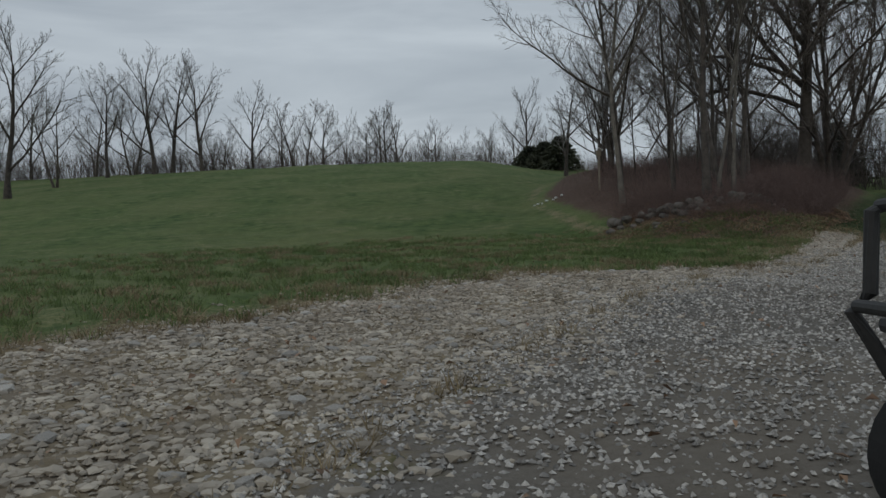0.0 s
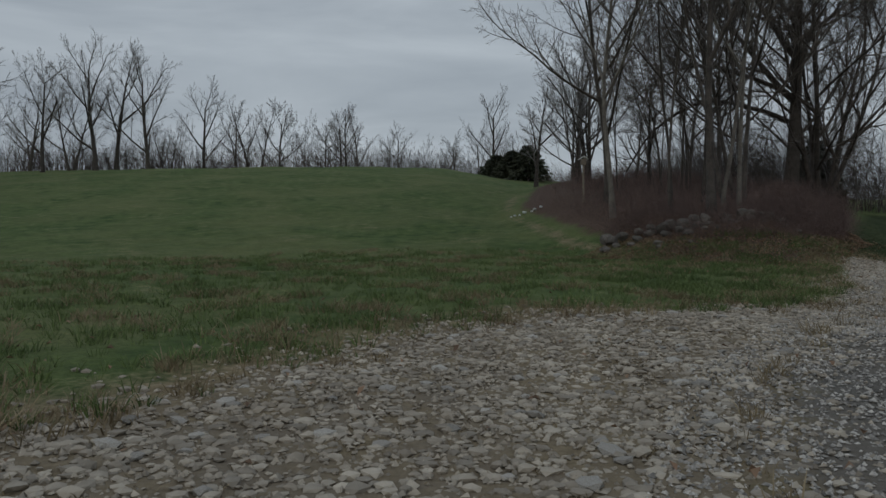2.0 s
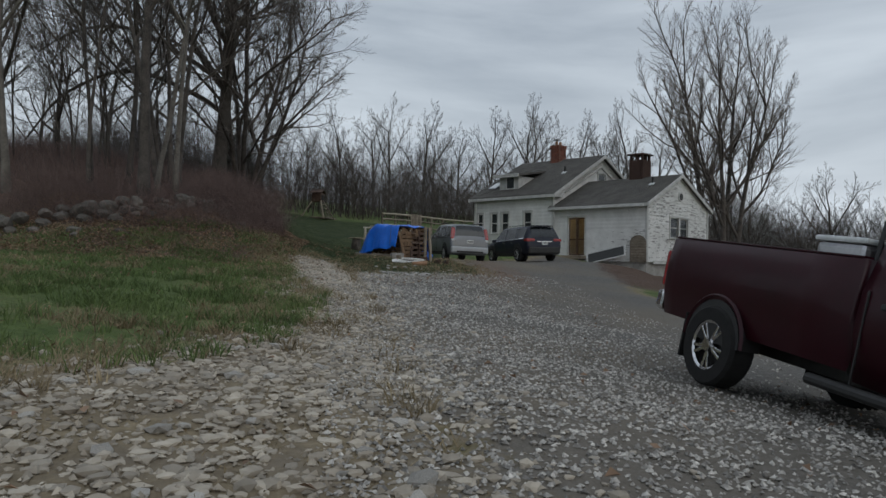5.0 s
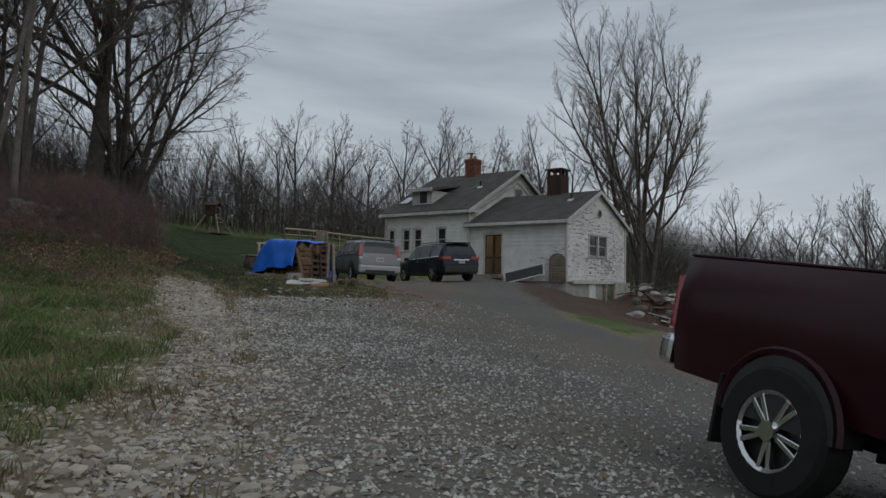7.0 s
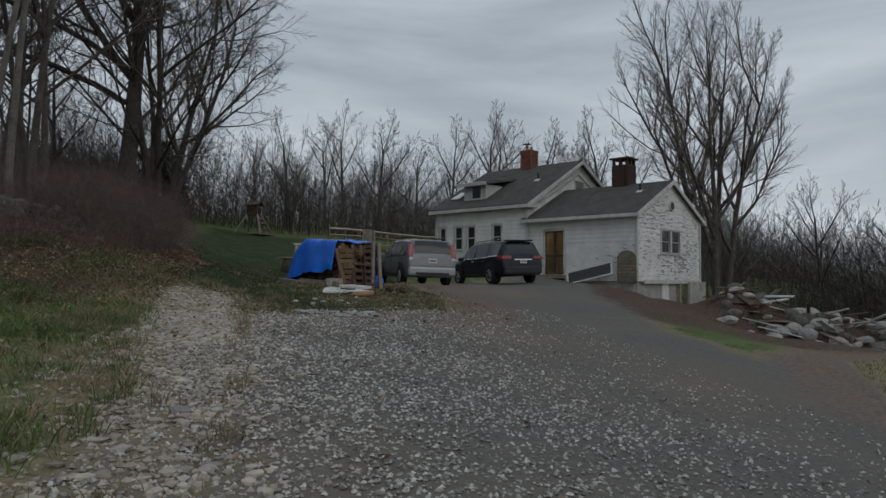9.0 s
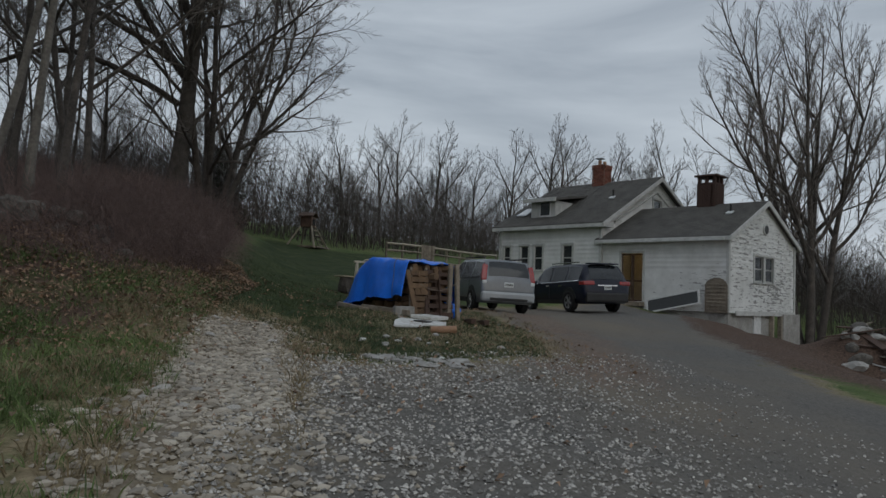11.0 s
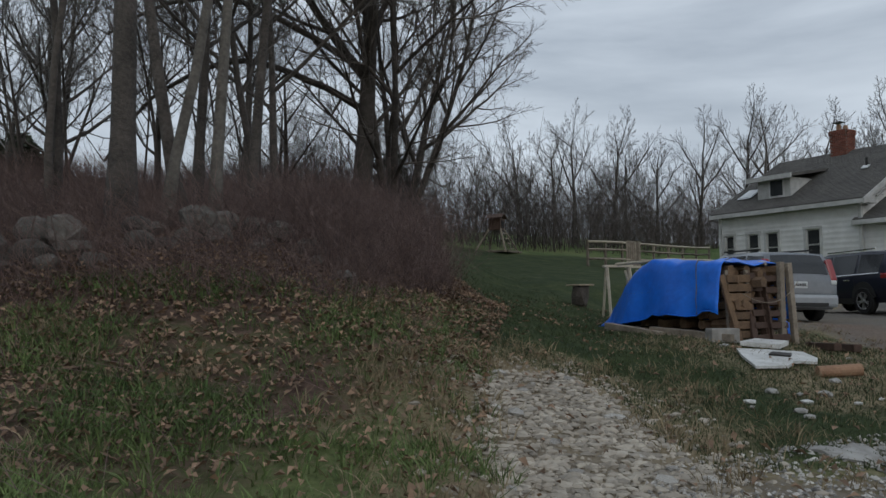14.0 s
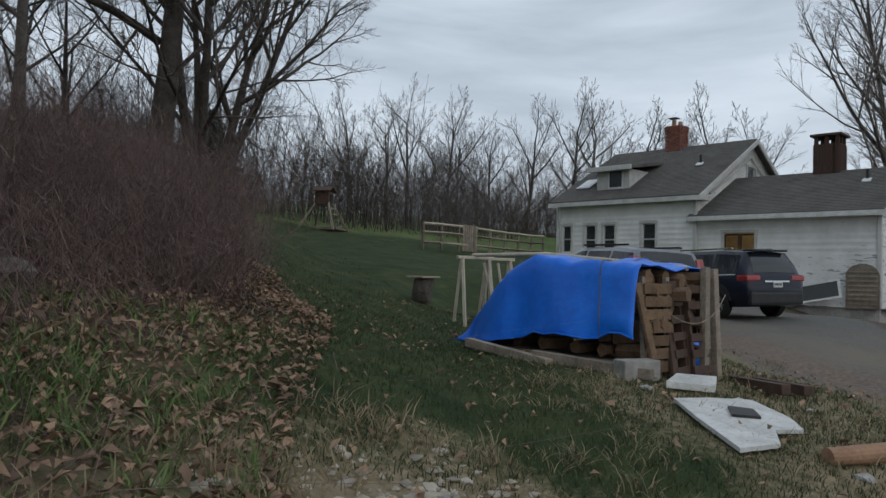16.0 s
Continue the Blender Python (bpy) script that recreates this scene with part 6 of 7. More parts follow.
bm_pipe(bm, ((20.0, 28.55, zat(20, 28.5) + 1.12), (19.4, 26.8, zat(20, 28.5) + 1.12), (18.5, 24.45, zat(18.5, 24.5) + 1.14)), 0.03)
part("pole", bm, PALEWOOD, pole)
for yy, tilt in ((-0.34, 3), (-0.60, -2)):
    at_ = PILE @ Vector((-0.12, yy, 0))
    pst = thing("grey_post", pose(at_.x, at_.y, zat(at_.x, at_.y), tilt, 2, PAZ), "grey weathered post beside the pallets", "post", "posts at the stack's end")
    box("post", (0.07, 0.09, 1.2), (0, 0, 0.58), OLDWOOD, pst)

# ---- stump table ----
st = thing("stump_table", pose(21.25, 30.75, zat(21.25, 30.75)), "dark stump with a pale slab on top", "stump")
bm = lumpy(7, 0.26, 1.0, 2, 0.1)
for v_ in bm.verts:
    v_.co = Vector((v_.co.x * 0.95, v_.co.y * 0.95, max(0.0, min(0.50, v_.co.z * 1.9 + 0.24))))
part("stump", bm, BARK, st)
box("slab", (0.52, 0.44, 0.04), (0, 0, 0.515), STUMPTOP, st, bevel=0.015)

# ---- broken board, pipe and rubble on the verge ----
def slab(name, pts, mat, label, category, thick=0.03, lift=0.03):
    cx_, cy_ = sum(p[0] for p in pts) / len(pts), sum(p[1] for p in pts) / len(pts)
    bm = bmesh.new()
    lo = [bm.verts.new((x - cx_, y - cy_, zat(x, y) - zat(cx_, cy_) + lift)) for x, y in pts]
    hi = [bm.verts.new(v_.co + Vector((0, 0, thick))) for v_ in lo]
    n = len(pts)
    bm.faces.new(lo[::-1])
    bm.faces.new(hi)
    for i in range(n):
        bm.faces.new((lo[i], lo[(i + 1) % n], hi[(i + 1) % n], hi[i]))
    bmesh.ops.recalc_face_normals(bm, faces=bm.faces)
    ob = part(name, bm, mat)
    ob.matrix_basis = pose(cx_, cy_, zat(cx_, cy_))
    return tagged(ob, label, category)


slab("broken_board", [(15.70, 22.98), (16.15, 23.42), (16.72, 23.84), (17.2, 23.72), (17.62, 23.5), (17.1, 23.05), (16.72, 22.86), (16.45, 22.98), (16.1, 22.85)], DRYWALL,
     "broken white plaster board lying flat on the verge", "board")
slab("stained_scrap", [(16.5, 23.3), (16.85, 23.45), (17.0, 23.3), (16.7, 23.15)], DARKMETAL, "dark scrap lying on the white board", "scrap", 0.02, 0.062)
slab("white_scrap", [(17.3, 24.15), (17.9, 24.3), (18.3, 24.05), (17.7, 23.85)], DRYWALL, "broken white scrap on the verge", "board", 0.06)
pt = thing("rusty_pipe", pose(16.35, 22.45, zat(16.35, 22.45) + 0.08, 0, 0, -38), "short rusty clay pipe lying in the grass", "pipe")
bm = bmesh.new()
bm_tube(bm, (-0.22, 0, -0.02), (0.22, 0, 0.0), 0.06, 0.065, 14)
part("pipe", bm, TERRACOTTA, pt)
rg = np.random.default_rng(61)
for i in range(26):
    x_, y_ = (rg.uniform(14.0, 16.2), rg.uniform(20.6, 22.4)) if i < 15 else (rg.uniform(16.8, 20.5), rg.uniform(22.4, 25.0))
    b = part("rubble", lumpy(200 + i, rg.uniform(0.03, 0.085), 0.45, 1), DRYWALL if i % 3 == 0 else CONCRETE)
    b.matrix_basis = pose(x_, y_, zat(x_, y_) + 0.02, 0, 0, rg.uniform(0, 360))
    tagged(b, "pale broken rubble on the verge", "rubble", "rubble on the verge")

# flat pale slabs broken up at the edge of the verge
for i in range(17):
    x_, y_ = 13.45 + 0.072 * i + rg.normal(0, 0.12), 21.2 - 0.055 * i + rg.normal(0, 0.17)
    b = part("broken_slab", lumpy(260 + i, rg.uniform(0.06, 0.17), 0.26, 2, 0.7), CONCRETE)
    b.matrix_basis = pose(x_, y_, zat(x_, y_) + 0.012, rg.uniform(-5, 5), rg.uniform(-5, 5), rg.uniform(0, 360)) @ Matrix.Diagonal((1.3, 0.9, 1, 1))
    tagged(b, "flat broken piece of pale concrete sunk in the verge", "slab", "broken slabs in the verge")

# ---- play tower on the rise ----
tx, ty = 32.2, 47.0
tw = thing("play_tower", pose(tx, ty, zat(tx, ty) - 0.05, 0, 0, 30), "old grey wooden play tower with a dark roofed box", "play tower")
for sx in (-1, 1):
    for sy in (-1, 1):
        bm = bmesh.new()
        bm_tube(bm, (sx * 1.05, sy * 0.85, 0), (sx * 0.26, sy * 0.30, 1.30), 0.05, n=4)
        part("leg", bm, OLDWOOD, tw)
for i in range(4):
    box("rung", (0.55, 0.04, 0.05), (0, -0.80 + 0.12 * i, 0.22 + 0.27 * i), OLDWOOD, tw)
box("box", (0.66, 0.66, 0.6), (0, 0, 1.5), BROWNWOOD, tw, bevel=0.02)
# thin panel on the box front, its black painted for the hatch's inner shade
box("hatch", (0.36, 0.03, 0.36), (0, -0.34, 1.5), SHADE_BLACK, tw)
bm = bmesh.new()
bm_prism(bm, [(-0.46, 1.79), (0, 2.02), (0.46, 1.79), (0.46, 1.84), (0, 2.08), (-0.46, 1.84)], -0.44, 0.44)
part("roof", bm, BROWNWOOD, tw)
box("platform", (2.2, 1.2, 0.1), (0.6, -0.2, 0.1), OLDWOOD, tw)

# ---- board fence by the house ----
fence = thing("board_fence", pose(0, 0, 0), "unpainted wooden rail fence with one solid panel", "fence")
fa, fb = Vector((34.0, 42.4)), Vector((44.6, 43.0))
fz = [zat(*(fa.lerp(fb, i / 8))) for i in range(9)]
for i in range(9):
    p_ = fa.lerp(fb, i / 8)
    box("post", (0.1, 0.1, 1.35), (p_.x, p_.y, fz[i] + 0.6), OLDWOOD, fence)
for i in range(8):
    a_, b_ = fa.lerp(fb, i / 8), fa.lerp(fb, (i + 1) / 8)
    for hz in (0.35, 0.8, 1.18):
        bm = bmesh.new()
        bm_tube(bm, (a_.x, a_.y - 0.05, fz[i] + hz), (b_.x, b_.y - 0.05, fz[i + 1] + hz), 0.055, n=4)
        part("rail", bm, PALEWOOD if hz > 1 else OLDWOOD, fence)
for i in range(7):
    p_ = fa.lerp(fb, (2.2 + i * 0.13) / 8)
    box("board", (0.14, 0.03, 1.25), (p_.x, p_.y - 0.1, fz[2] + 0.65), OLDWOOD, fence)
box("bench_slab", (1.4, 0.4, 0.06), (35.2, 41.6, zat(35.2, 41.6) + 0.45), PALEWOOD, fence)

# ---- along the ell: screen door, lattice, bin, cellar clutter ----
hm = house.matrix_basis
sc = thing("screen_door", hm @ pose(-0.62, 3.62, -0.20, 0, 0, -90) @ pose(0, 0, 0, -14, -12.0, 0), "white-framed screen door lying on edge against the wall", "screen door")
for size, at in (((2.68, 0.045, 0.075), (1.34, 0, 0.03)), ((2.68, 0.045, 0.075), (1.34, 0, 0.65)), ((0.075, 0.044, 0.56), (0.04, 0, 0.34)), ((0.075, 0.044, 0.56), (2.64, 0, 0.34))):
    box("frame", size, at, WHITEPAINT, sc)
box("screen", (2.56, 0.012, 0.56), (1.34, 0, 0.34), SCREEN, sc, bevel=0)
lt = thing("arched_panel", hm @ pose(-0.06, 1.02, -0.02, 0, 0, -90), "grey arched wooden panel leaning on the siding", "panel")
bm = bmesh.new()
bm_prism(bm, [(0, 0), (1.05, 0), (1.05, 1.15)] + [(0.525 + 0.525 * math.cos(a), 1.15 + 0.42 * math.sin(a)) for a in np.linspace(0.2, math.pi - 0.2, 8)] + [(0, 1.15)], -0.06, -0.02)
part("panel", bm, OLDWOOD, lt)
for i in range(8):
    box("slat", (0.9, 0.02, 0.05), (0.525, -0.075, 0.15 + 0.16 * i), OLDWOOD, lt)
pa = hm @ Vector((3.9, -1.0, 0))
bn = thing("black_bin", pose(pa.x, pa.y, zat(pa.x, pa.y)), "black plastic rubbish bin by the cellar wall", "bin")
bm = bmesh.new()
bm_tube(bm, (0, 0, 0), (0, 0, 0.85), 0.32, 0.40, 18)
part("body", bm, BLACKPL, bn)
bm = bmesh.new()
bm_tube(bm, (0, 0, 0.85), (0, 0, 0.93), 0.43, 0.36, 18)
part("lid", bm, BLACKPL, bn)
pa = hm @ Vector((6.6, -1.3, 0))
ob_ = thing("orange_tub", pose(pa.x, pa.y, zat(pa.x, pa.y)), "small orange plastic tub on the ground", "tub")
bm = bmesh.new()
bm_tube(bm, (0, 0, 0), (0, 0, 0.28), 0.18, 0.22, 14)
part("tub", bm, ORANGEPL, ob_)
rg = np.random.default_rng(71)
for i in range(120):
    f_, n_ = rg.uniform(-0.12, 1.1), rg.normal(0, 0.95)
    px_, py_ = 33.2 + 1.0 * f_ + n_ * 0.97 - 0.5, 19.4 - 4.2 * f_ + n_ * 0.23
    zz = zat(px_, py_)
    if i % 3 == 0:
        L_ = rg.uniform(1.0, 2.8)
        b = box("scrap_board", (L_, rg.uniform(0.1, 0.24), 0.04), (0, 0, 0.05), (OLDWOOD, TRIM, BROWNWOOD)[int(rg.integers(0, 3))])
        b.matrix_basis = pose(px_, py_, zz + 0.05, rg.uniform(-15, 15), rg.uniform(-22, 22), rg.uniform(0, 360))
        tagged(b, "weathered board thrown on the debris heap", "board", "boards of the debris heap")
    else:
        r_ = rg.uniform(0.15, 0.46)
        b = part("debris_stone", lumpy(300 + i, r_, rg.uniform(0.5, 0.8), 2), (BOULDER, CONCRETE)[int(rg.random() < 0.45)])
        b.matrix_basis = pose(px_, py_, zz - 0.02, rg.uniform(-20, 20), rg.uniform(-20, 20), rg.uniform(0, 360))
        tagged(b, "grey stone on the debris heap by the house", "stone", "stones of the debris heap")
pa = hm @ Vector((8.6, -1.6, 0))
pk = thing("propped_plank", pose(pa.x, pa.y, zat(pa.x, pa.y), 0, -38, 150), "pale plank propped on the debris heap", "plank")
box("plank", (2.6, 0.22, 0.04), (-1.1, 0, 0.02), PALEWOOD, pk)

# ---- quad bike beside the start of the walk ----
qx, qy = 1.31, 1.94
qd = thing("quad_bike", pose(qx, qy, zat(qx, qy), 0, 0, -6), "parked quad bike with a black tubular front rack", "quad bike")
bm = bmesh.new()
for s in (-1, 1):
    bm_pipe(bm, ((0.10, s * 0.30, 0.52), (0.02, s * 0.34, 0.70), (-0.03, s * 0.36, 0.80), (0.02, s * 0.34, 0.86), (0.03, s * 0.33, 1.12), (0.10, s * 0.33, 1.15), (0.62, s * 0.33, 1.12)), 0.024, 10)
for z_, x_ in ((1.14, 0.06), (0.82, -0.02), (0.56, 0.08)):
    bm_pipe(bm, ((x_, -0.34, z_), (x_, 0.34, z_)), 0.022, 10)
part("front_rack", bm, BLACKPL, qd, "black tubular steel rack and bumper")
box("nose", (0.5, 0.5, 0.26), (0.36, 0, 0.80), PLATE, qd, "pale grey plastic nose panel", bevel=0.09)
for s in (-1, 1):
    box("headlamp", (0.06, 0.13, 0.10), (0.10, s * 0.16, 0.82), CHROME, qd, bevel=0.03)
    box("mudguard", (0.6, 0.26, 0.06), (0.42, s * 0.40, 0.74), BLACKPL, qd, bevel=0.03)
    box("mudguard", (0.6, 0.26, 0.06), (1.42, s * 0.40, 0.74), BLACKPL, qd, bevel=0.03)
    for x_ in (0.36, 1.45):
        wheel(qd, x_, s * 0.44, 0.29, 0.22, 4, DARKMETAL, rim=0.5)
box("seat", (0.75, 0.3, 0.16), (1.12, 0, 0.86), RUBBER, qd, bevel=0.06)
box("body", (1.3, 0.4, 0.3), (0.9, 0, 0.58), BLACKPL, qd, bevel=0.08)
bm = bmesh.new()
bm_pipe(bm, ((0.72, -0.38, 1.08), (0.74, -0.12, 1.02), (0.74, 0.12, 1.02), (0.72, 0.38, 1.08)), 0.016)
bm_tube(bm, (0.66, 0, 0.8), (0.74, 0, 1.02), 0.03)
part("handlebar", bm, DARKMETAL, qd)


# ---- loose cover of the ground ----
def scatter(name, n, poly, lo, hi, maker, mat, label, category, seed, bias=None):
    rg = np.random.default_rng(seed)
    xy = within(poly, lo, hi, bias)(rg, n)
    v, f = maker(rg, xy)
    ob = quad_mesh(name, v, f, mat, smooth=False)
    return tagged(ob, label, category, kind="stuff")


ICO = bmesh.new()
bmesh.ops.create_icosphere(ICO, subdivisions=1, radius=1.0)
ICO.verts.index_update()
ICO_V, ICO_F = np.array([v_.co for v_ in ICO.verts]), np.array([[v_.index for v_ in f_.verts] for f_ in ICO.faces])
ICO.free()


def stones_of(small, large, flat=0.55, power=2.2):
    def make(rg, xy):
        n = len(xy)
        r = small + (large - small) * rg.random(n) ** power
        shape = ICO_V[None] * (1 + rg.uniform(-0.28, 0.22, (n, 12, 1)))
        shape = shape * np.stack([rg.uniform(0.8, 1.35, n), rg.uniform(0.7, 1.1, n), rg.uniform(flat * 0.7, flat * 1.3, n)], -1)[:, None]
        a = rg.uniform(0, 2 * math.pi, n)
        c, s = np.cos(a)[:, None], np.sin(a)[:, None]
        sh = np.stack([shape[..., 0] * c - shape[..., 1] * s, shape[..., 0] * s + shape[..., 1] * c, shape[..., 2]], -1) * r[:, None, None]
        z = height(xy[:, 0], xy[:, 1]) + r * 0.12
        v = sh + np.c_[xy, z][:, None]
        f = ICO_F[None] + 12 * np.arange(n)[:, None, None]
        return v.reshape(-1, 3), f.reshape(-1, 3)
    return make


OCT_V = np.array([[1, 0, 0], [0, 1, 0], [-1, 0, 0], [0, -1, 0], [0, 0, 1], [0, 0, -1]], float)
OCT_F = np.array([[0, 1, 4], [1, 2, 4], [2, 3, 4], [3, 0, 4], [1, 0, 5], [2, 1, 5], [3, 2, 5], [0, 3, 5]])


def chips_of(small, large):
    def make(rg, xy):
        n = len(xy)
        r = rg.uniform(small, large, n)
        a = rg.uniform(0, 2 * math.pi, n)[:, None]
        sh = OCT_V[None] * rg.uniform(0.65, 1.3, (n, 6, 1)) * np.array([1, 1, 0.75])
        sh = sh + rg.normal(0, 0.16, sh.shape)
        c, s = np.cos(a), np.sin(a)
        sh = np.stack([sh[..., 0] * c - sh[..., 1] * s, sh[..., 0] * s + sh[..., 1] * c, sh[..., 2]], -1) * r[:, None, None]
        v = sh + np.c_[xy, height(xy[:, 0], xy[:, 1]) + r * 0.25][:, None]
        return v.reshape(-1, 3), (OCT_F[None] + 6 * np.arange(n)[:, None, None]).reshape(-1, 3)
    return make


def blades(tall, wide, lean=0.5):
    def make(rg, xy):
        n = len(xy)
        h = rg.uniform(*tall, n)
        a = rg.uniform(0, 2 * math.pi, n)
        d = np.c_[np.cos(a), np.sin(a)] * (rg.random(n) * lean * h)[:, None]
        b = rg.uniform(0, 2 * math.pi, n)
        w_ = np.c_[np.cos(b), np.sin(b), np.zeros(n)] * wide
        p = np.c_[xy, height(xy[:, 0], xy[:, 1]) - 0.01]
        q = p + np.c_[d * 0.35, h * 0.6]
        t_ = p + np.c_[d, h]
        v = np.stack([p - w_, p + w_, q + w_ * 0.8, q - w_ * 0.8, t_ + w_ * 0.15, t_ - w_ * 0.15], 1)
        f = np.array([[0, 1, 2, 3], [3, 2, 4, 5]])[None] + 6 * np.arange(n)[:, None, None]
        return v.reshape(-1, 3), f.reshape(-1, 4)
    return make


def tufts(tall, wide, lean, each, reach):
    """Blades standing in bunches that fan outwards."""
    one = blades(tall, wide, lean)

    def make(rg, xy):
        n = len(xy)
        size = np.repeat(rg.uniform(0.6, 1.25, n), each)
        a, d = rg.uniform(0, 2 * math.pi, n * each), np.sqrt(rg.random(n * each)) * reach * size
        off = np.c_[np.cos(a), np.sin(a)]
        v, f = one(rg, np.repeat(xy, each, 0) + off * d[:, None])
        v = v.reshape(-1, 6, 3)
        base = v[:, :1].copy()
        v = base + (v - base) * size[:, None, None]
        v[:, 2:, :2] += off[:, None] * (d * np.array([0.35, 0.35, 0.9, 0.9])[:, None]).T[..., None]
        return v.reshape(-1, 3), f
    return make


def leaves(rg, xy):
    n = len(xy)
    r = rg.uniform(0.016, 0.042, n)[:, None]
    a = rg.uniform(0, 2 * math.pi, n)
    u = np.c_[np.cos(a), np.sin(a), rg.normal(0, 0.3, n)] * r
    w_ = np.c_[-np.sin(a), np.cos(a), rg.normal(0, 0.35, n)] * r * 0.62
    p = np.c_[xy, height(xy[:, 0], xy[:, 1]) + rg.uniform(0.015, 0.06, n)]
    up = np.c_[np.zeros((n, 2)), rg.uniform(0.0, 0.03, n)]
    v = np.stack([p - u, p + w_ + up, p + u, p - w_ + up], 1)
    return v.reshape(-1, 3), np.arange(4 * n).reshape(-1, 4)


NEARWAY = [(-6, 3), (-6, 14), (2, 20), (6, 26), (15, 29), (22, 31), (24, 27), (18, 20), (10, 10), (6, 4), (2, -1)]
fade = lambda x, y: ease(-0.9, 0.9, inside(PEBBLES, x, y))
scatter("small_pebbles", 22000, PEBBLES, -0.9, 9, chips_of(0.010, 0.028), STONES, "small loose pale pebbles along the drive", "gravel", 80, fade)
scatter("pebbles", 11500, PEBBLES, -0.7, 9, stones_of(0.020, 0.062, 0.45), STONES, "loose pale river pebbles along the drive", "gravel", 81, fade)
scatter("stray_pebbles", 700, PEBBLES, -1.3, -0.2, stones_of(0.014, 0.05), STONES, "stray pale pebbles in the turf", "gravel", 82, lambda x, y: (y < 20) * 1.0)
PATHEND = [(9.8, 19.6), (11.65, 22.3), (12.3, 23.25), (12.9, 23.7), (13.7, 23.75), (13.55, 23.2), (13.05, 22.5), (12.3, 21.2), (10.9, 19.4)]
scatter("path_pebbles", 3000, PATHEND, -0.1, 9, stones_of(0.020, 0.058, 0.45), STONES, "pale stones of the path beside the lawn", "gravel", 92)
GRITNEAR = [(-1, 1), (-0.4, 3.4), (2.2, 8.8), (6.2, 13.5), (12.4, 21.0), (16.4, 20.2), (19, 20), (14, 13), (9, 8), (5, 1)]
beside = lambda x, y: np.clip(1.25 + inside(PEBBLES, x, y) / 4.5, 0.12, 1)
scatter("grit", 52000, GRITNEAR, -0.6, 9, chips_of(0.008, 0.024), STONES_DARK, "loose grey crushed stone of the drive", "gravel", 83, beside)
FIELD = [(-14, 6), (-4.0, 6.4), (-2.0, 8.7), (-0.6, 11.0), (1.3, 12.6), (3.9, 13.0), (6.4, 14.85), (7.7, 16.3), (9.2, 18.7), (10.4, 20.7), (11.6, 22.5), (12.3, 23.3), (13.0, 24.4), (14.0, 26.0), (11.5, 24.2), (8.6, 25.2), (6, 29), (-2, 29), (-14, 24)]
tuft = lambda x, y: np.clip(0.35 + 0.9 * np.sin(x * 2.3 + 1.1 * np.sin(y * 1.7)) * np.sin(y * 2.6 + np.sin(x * 1.3)), 0.12, 1)
near = lambda x, y: np.clip(1.25 - np.hypot(np.maximum(np.abs(x - 4) - 6, 0), np.maximum(np.abs(y - 16) - 8, 0)) / 10, 0.1, 1)
scatter("path_straw", 9000, PEBBLES, -0.3, 9, blades((0.015, 0.05), 0.004, 3.0), STRAW, "flattened dry straw among the pebbles", "grass", 93, lambda x, y: np.clip(tuft(x * 1.2, y * 1.2) - 0.1, 0.05, 1))
scatter("field_grass", 5200, FIELD, -0.15, 12, tufts((0.05, 0.15), 0.0045, 0.8, 15, 0.09), BLADES, "short rough green grass of the field edge", "grass", 84, lambda x, y: tuft(x, y) * near(x, y))
scatter("field_straw", 3400, FIELD, -0.5, 9, tufts((0.05, 0.14), 0.005, 1.5, 11, 0.08), STRAW, "dry straw-coloured stalks among the grass", "grass", 85, lambda x, y: np.clip((tuft(y * 0.8, x * 0.8) - 0.25) * 1.4, 0.03, 1) ** 2 * near(x, y))
LAWN = [(12.8, 24.3), (13.9, 23.9), (13.75, 23.1), (13.1, 22.2), (12.6, 21.4), (14.2, 20.6), (16.4, 20.4), (19.8, 23.2), (22.2, 26.4), (21, 31), (25, 38), (20, 35), (17.4, 31), (14.8, 27)]
scatter("lawn_grass", 46000, LAWN, -0.1, 9, blades((0.02, 0.07), 0.004, 1.0), LUSH, "dark green lawn grass beside the stack", "grass", 86, lambda x, y: np.clip(1.4 - np.hypot(x - 14, y - 23.5) / 9, 0.08, 1))
scatter("verge_straw", 700, VERGE, -0.7, 9, tufts((0.03, 0.11), 0.0035, 2.4, 11, 0.09), STRAW, "dry grass on the verge by the drive", "grass", 87)
scatter("edge_straw", 1500, PEBBLES, -1.1, 0.1, tufts((0.04, 0.14), 0.004, 1.4, 11, 0.08), STRAW, "dry bent grass along the pebble edge", "grass", 88, lambda x, y: tuft(x * 1.4, y * 1.4) * (inside(YARD, x, y) < 0.1))
BANK = [(5.5, 27), (8.0, 22.5), (10.4, 21.2), (13.2, 24.6), (15.2, 26.6), (17, 30), (15, 31), (9, 30)]
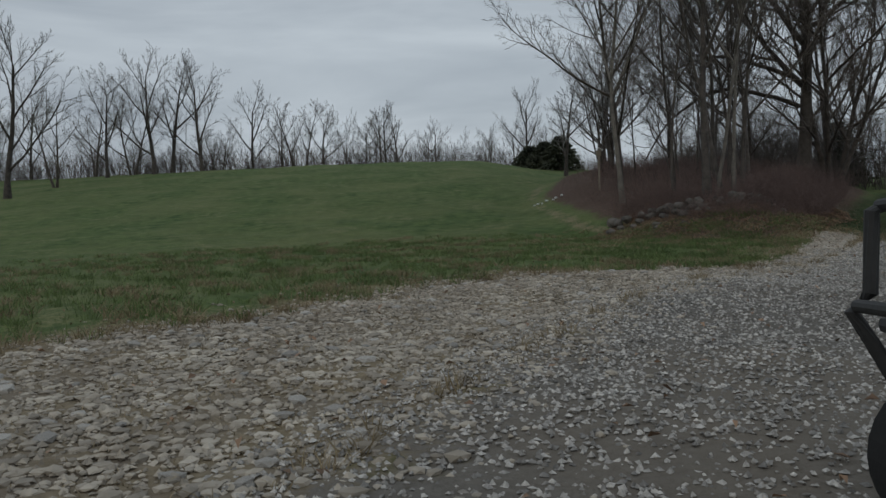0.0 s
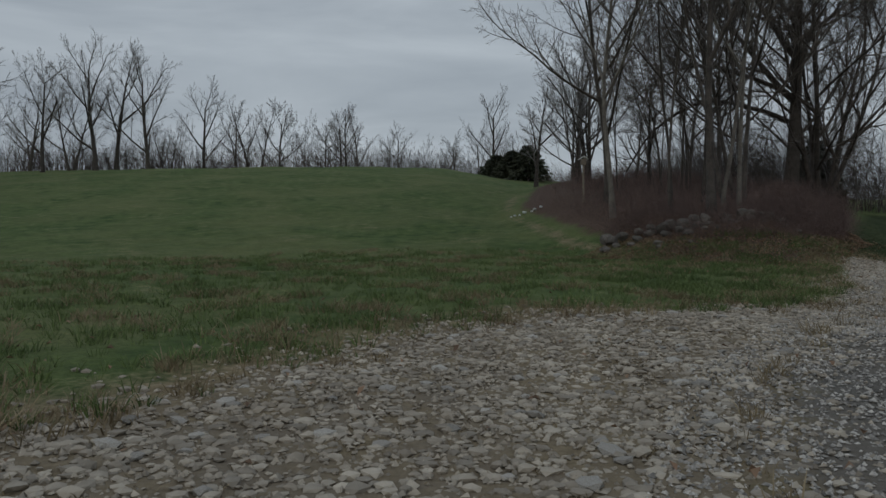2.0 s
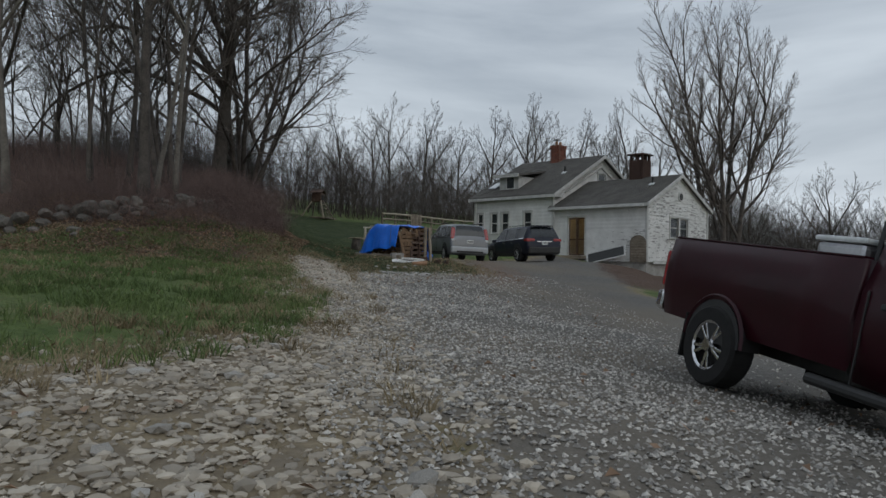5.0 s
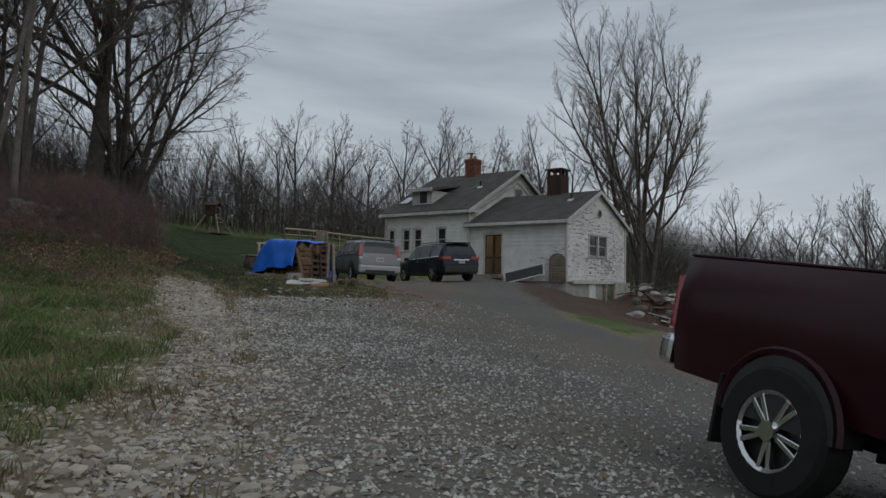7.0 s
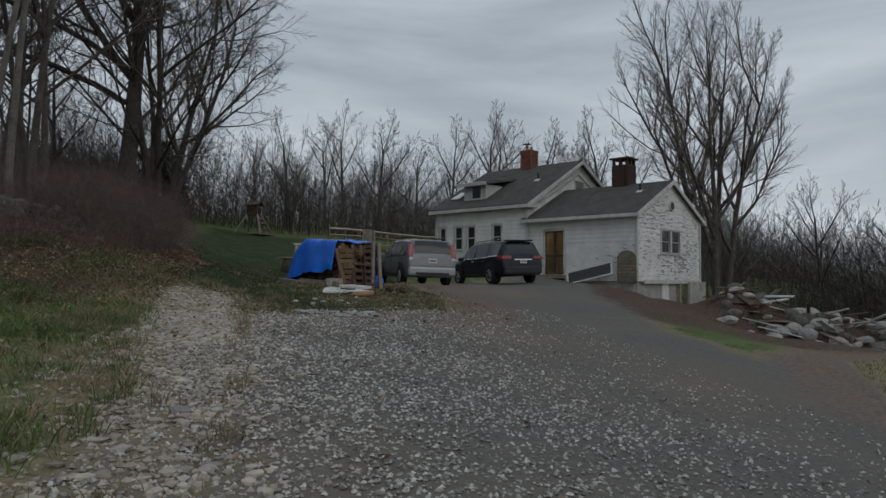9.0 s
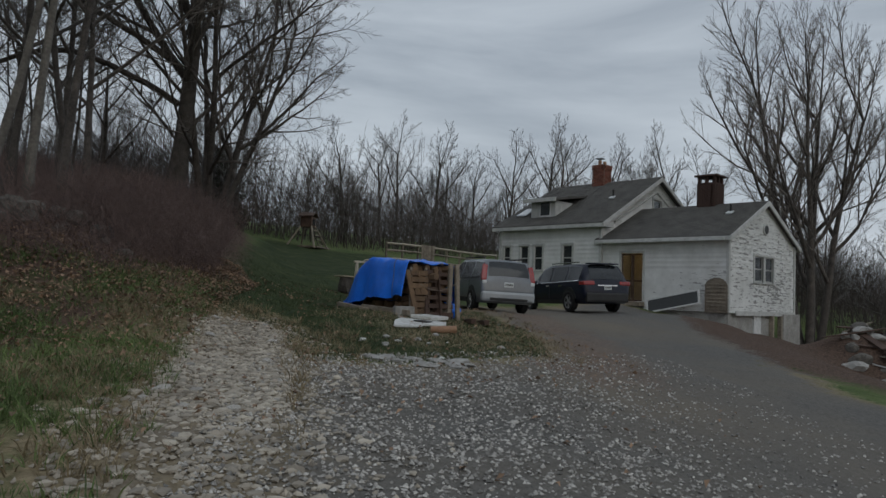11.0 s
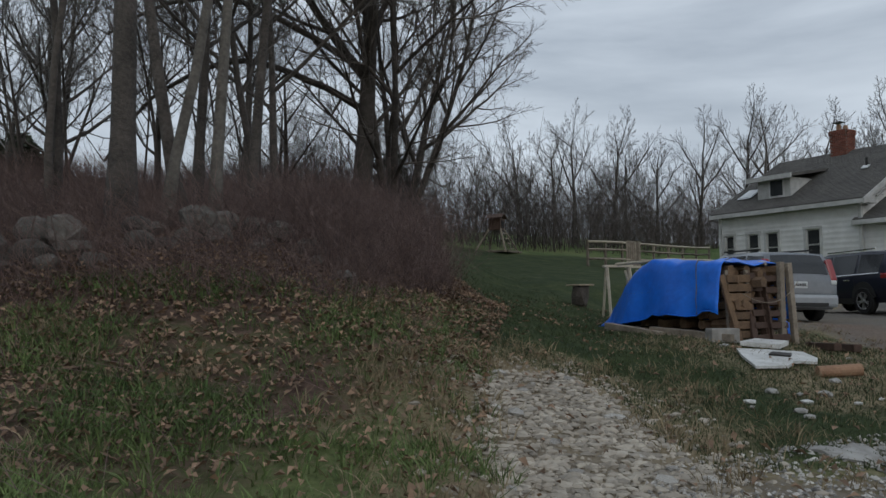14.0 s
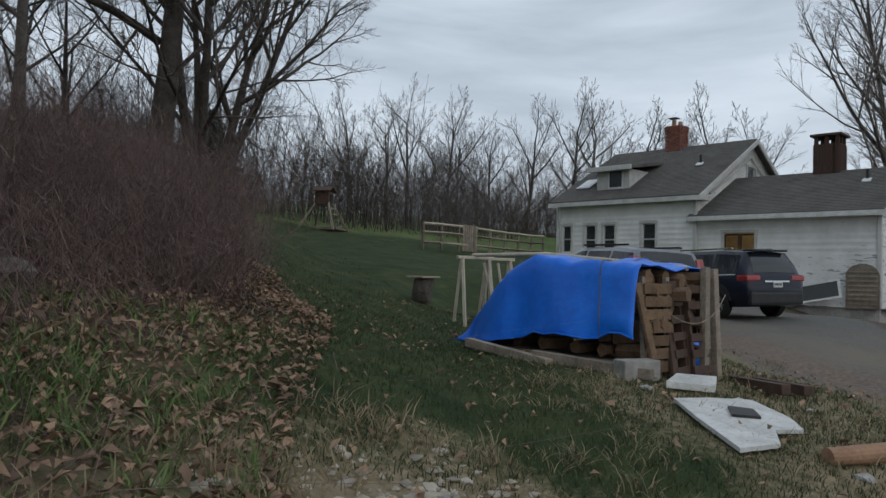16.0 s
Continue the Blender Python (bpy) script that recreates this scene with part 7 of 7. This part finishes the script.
scatter("patch_grass", 9000, PATCH, 0, 9, blades((0.03, 0.08), 0.006, 1.0), BLADES, "patch of green grass beside the drive", "grass", 94)
EDGEBAND = [(4.0, 13.6), (6.3, 15.0), (9.1, 18.9), (10.3, 20.9), (11.5, 22.5), (9.4, 24.4), (6.4, 22.0), (3.6, 18.0)]
scatter("edge_grass", 1800, EDGEBAND, 0, 9, tufts((0.04, 0.13), 0.0045, 0.9, 14, 0.09), BLADES, "rough dark green grass beside the pebble path", "grass", 96, tuft)
scatter("leaf_litter", 24000, BANK, -0.2, 9, leaves, LEAFLIT, "fallen brown leaves on the bank", "leaves", 89, lambda x, y: np.clip((y - 21.8) / 2.4, 0.12, 1))
scatter("stray_leaves", 3600, NEARWAY, 0, 20, leaves, LEAFLIT, "scattered brown leaves", "leaves", 90, lambda x, y: np.clip(0.15 + 0.9 * (y > 19), 0, 1))
scatter("bank_grass", 1300, [(6, 24), (10.0, 21.0), (11.9, 23.7), (14.4, 26.3), (11.6, 25.4), (8.4, 26)], -0.2, 9, tufts((0.04, 0.13), 0.0045, 0.9, 13, 0.09), BLADES, "tufts of green grass on the bank", "grass", 91, tuft)

# single large pebbles that can be told apart
rg = np.random.default_rng(95)
shapes = []
for i in range(10):
    bm = lumpy(400 + i, 1.0, 0.5, 1, 0.3)
    me = bpy.data.meshes.new("cobble")
    bm.to_mesh(me)
    bm.free()
    me.materials.append(varied("cobble_stone", (0.20, 0.185, 0.165), (0.46, 0.44, 0.40), 14.0, 0.9, relief=0.3, dist=0.006, obrand=0.35) if i == 0 else shapes[0].materials[0])
    shapes.append(me)
ground_ob = bpy.data.objects["ground"]
for x_, y_ in within(PEBBLES, 0.0, 9)(rg, 290):
    o = new("cobble", shapes[int(rg.integers(0, 10))])
    o.parent = ground_ob
    r_ = 0.04 + 0.045 * rg.random() ** 1.5
    o.matrix_basis = pose(x_, y_, zat(x_, y_) + r_ * 0.15, rg.uniform(-12, 12), rg.uniform(-12, 12), rg.uniform(0, 360)) @ Matrix.Diagonal((r_ * 1.2, r_, r_, 1))
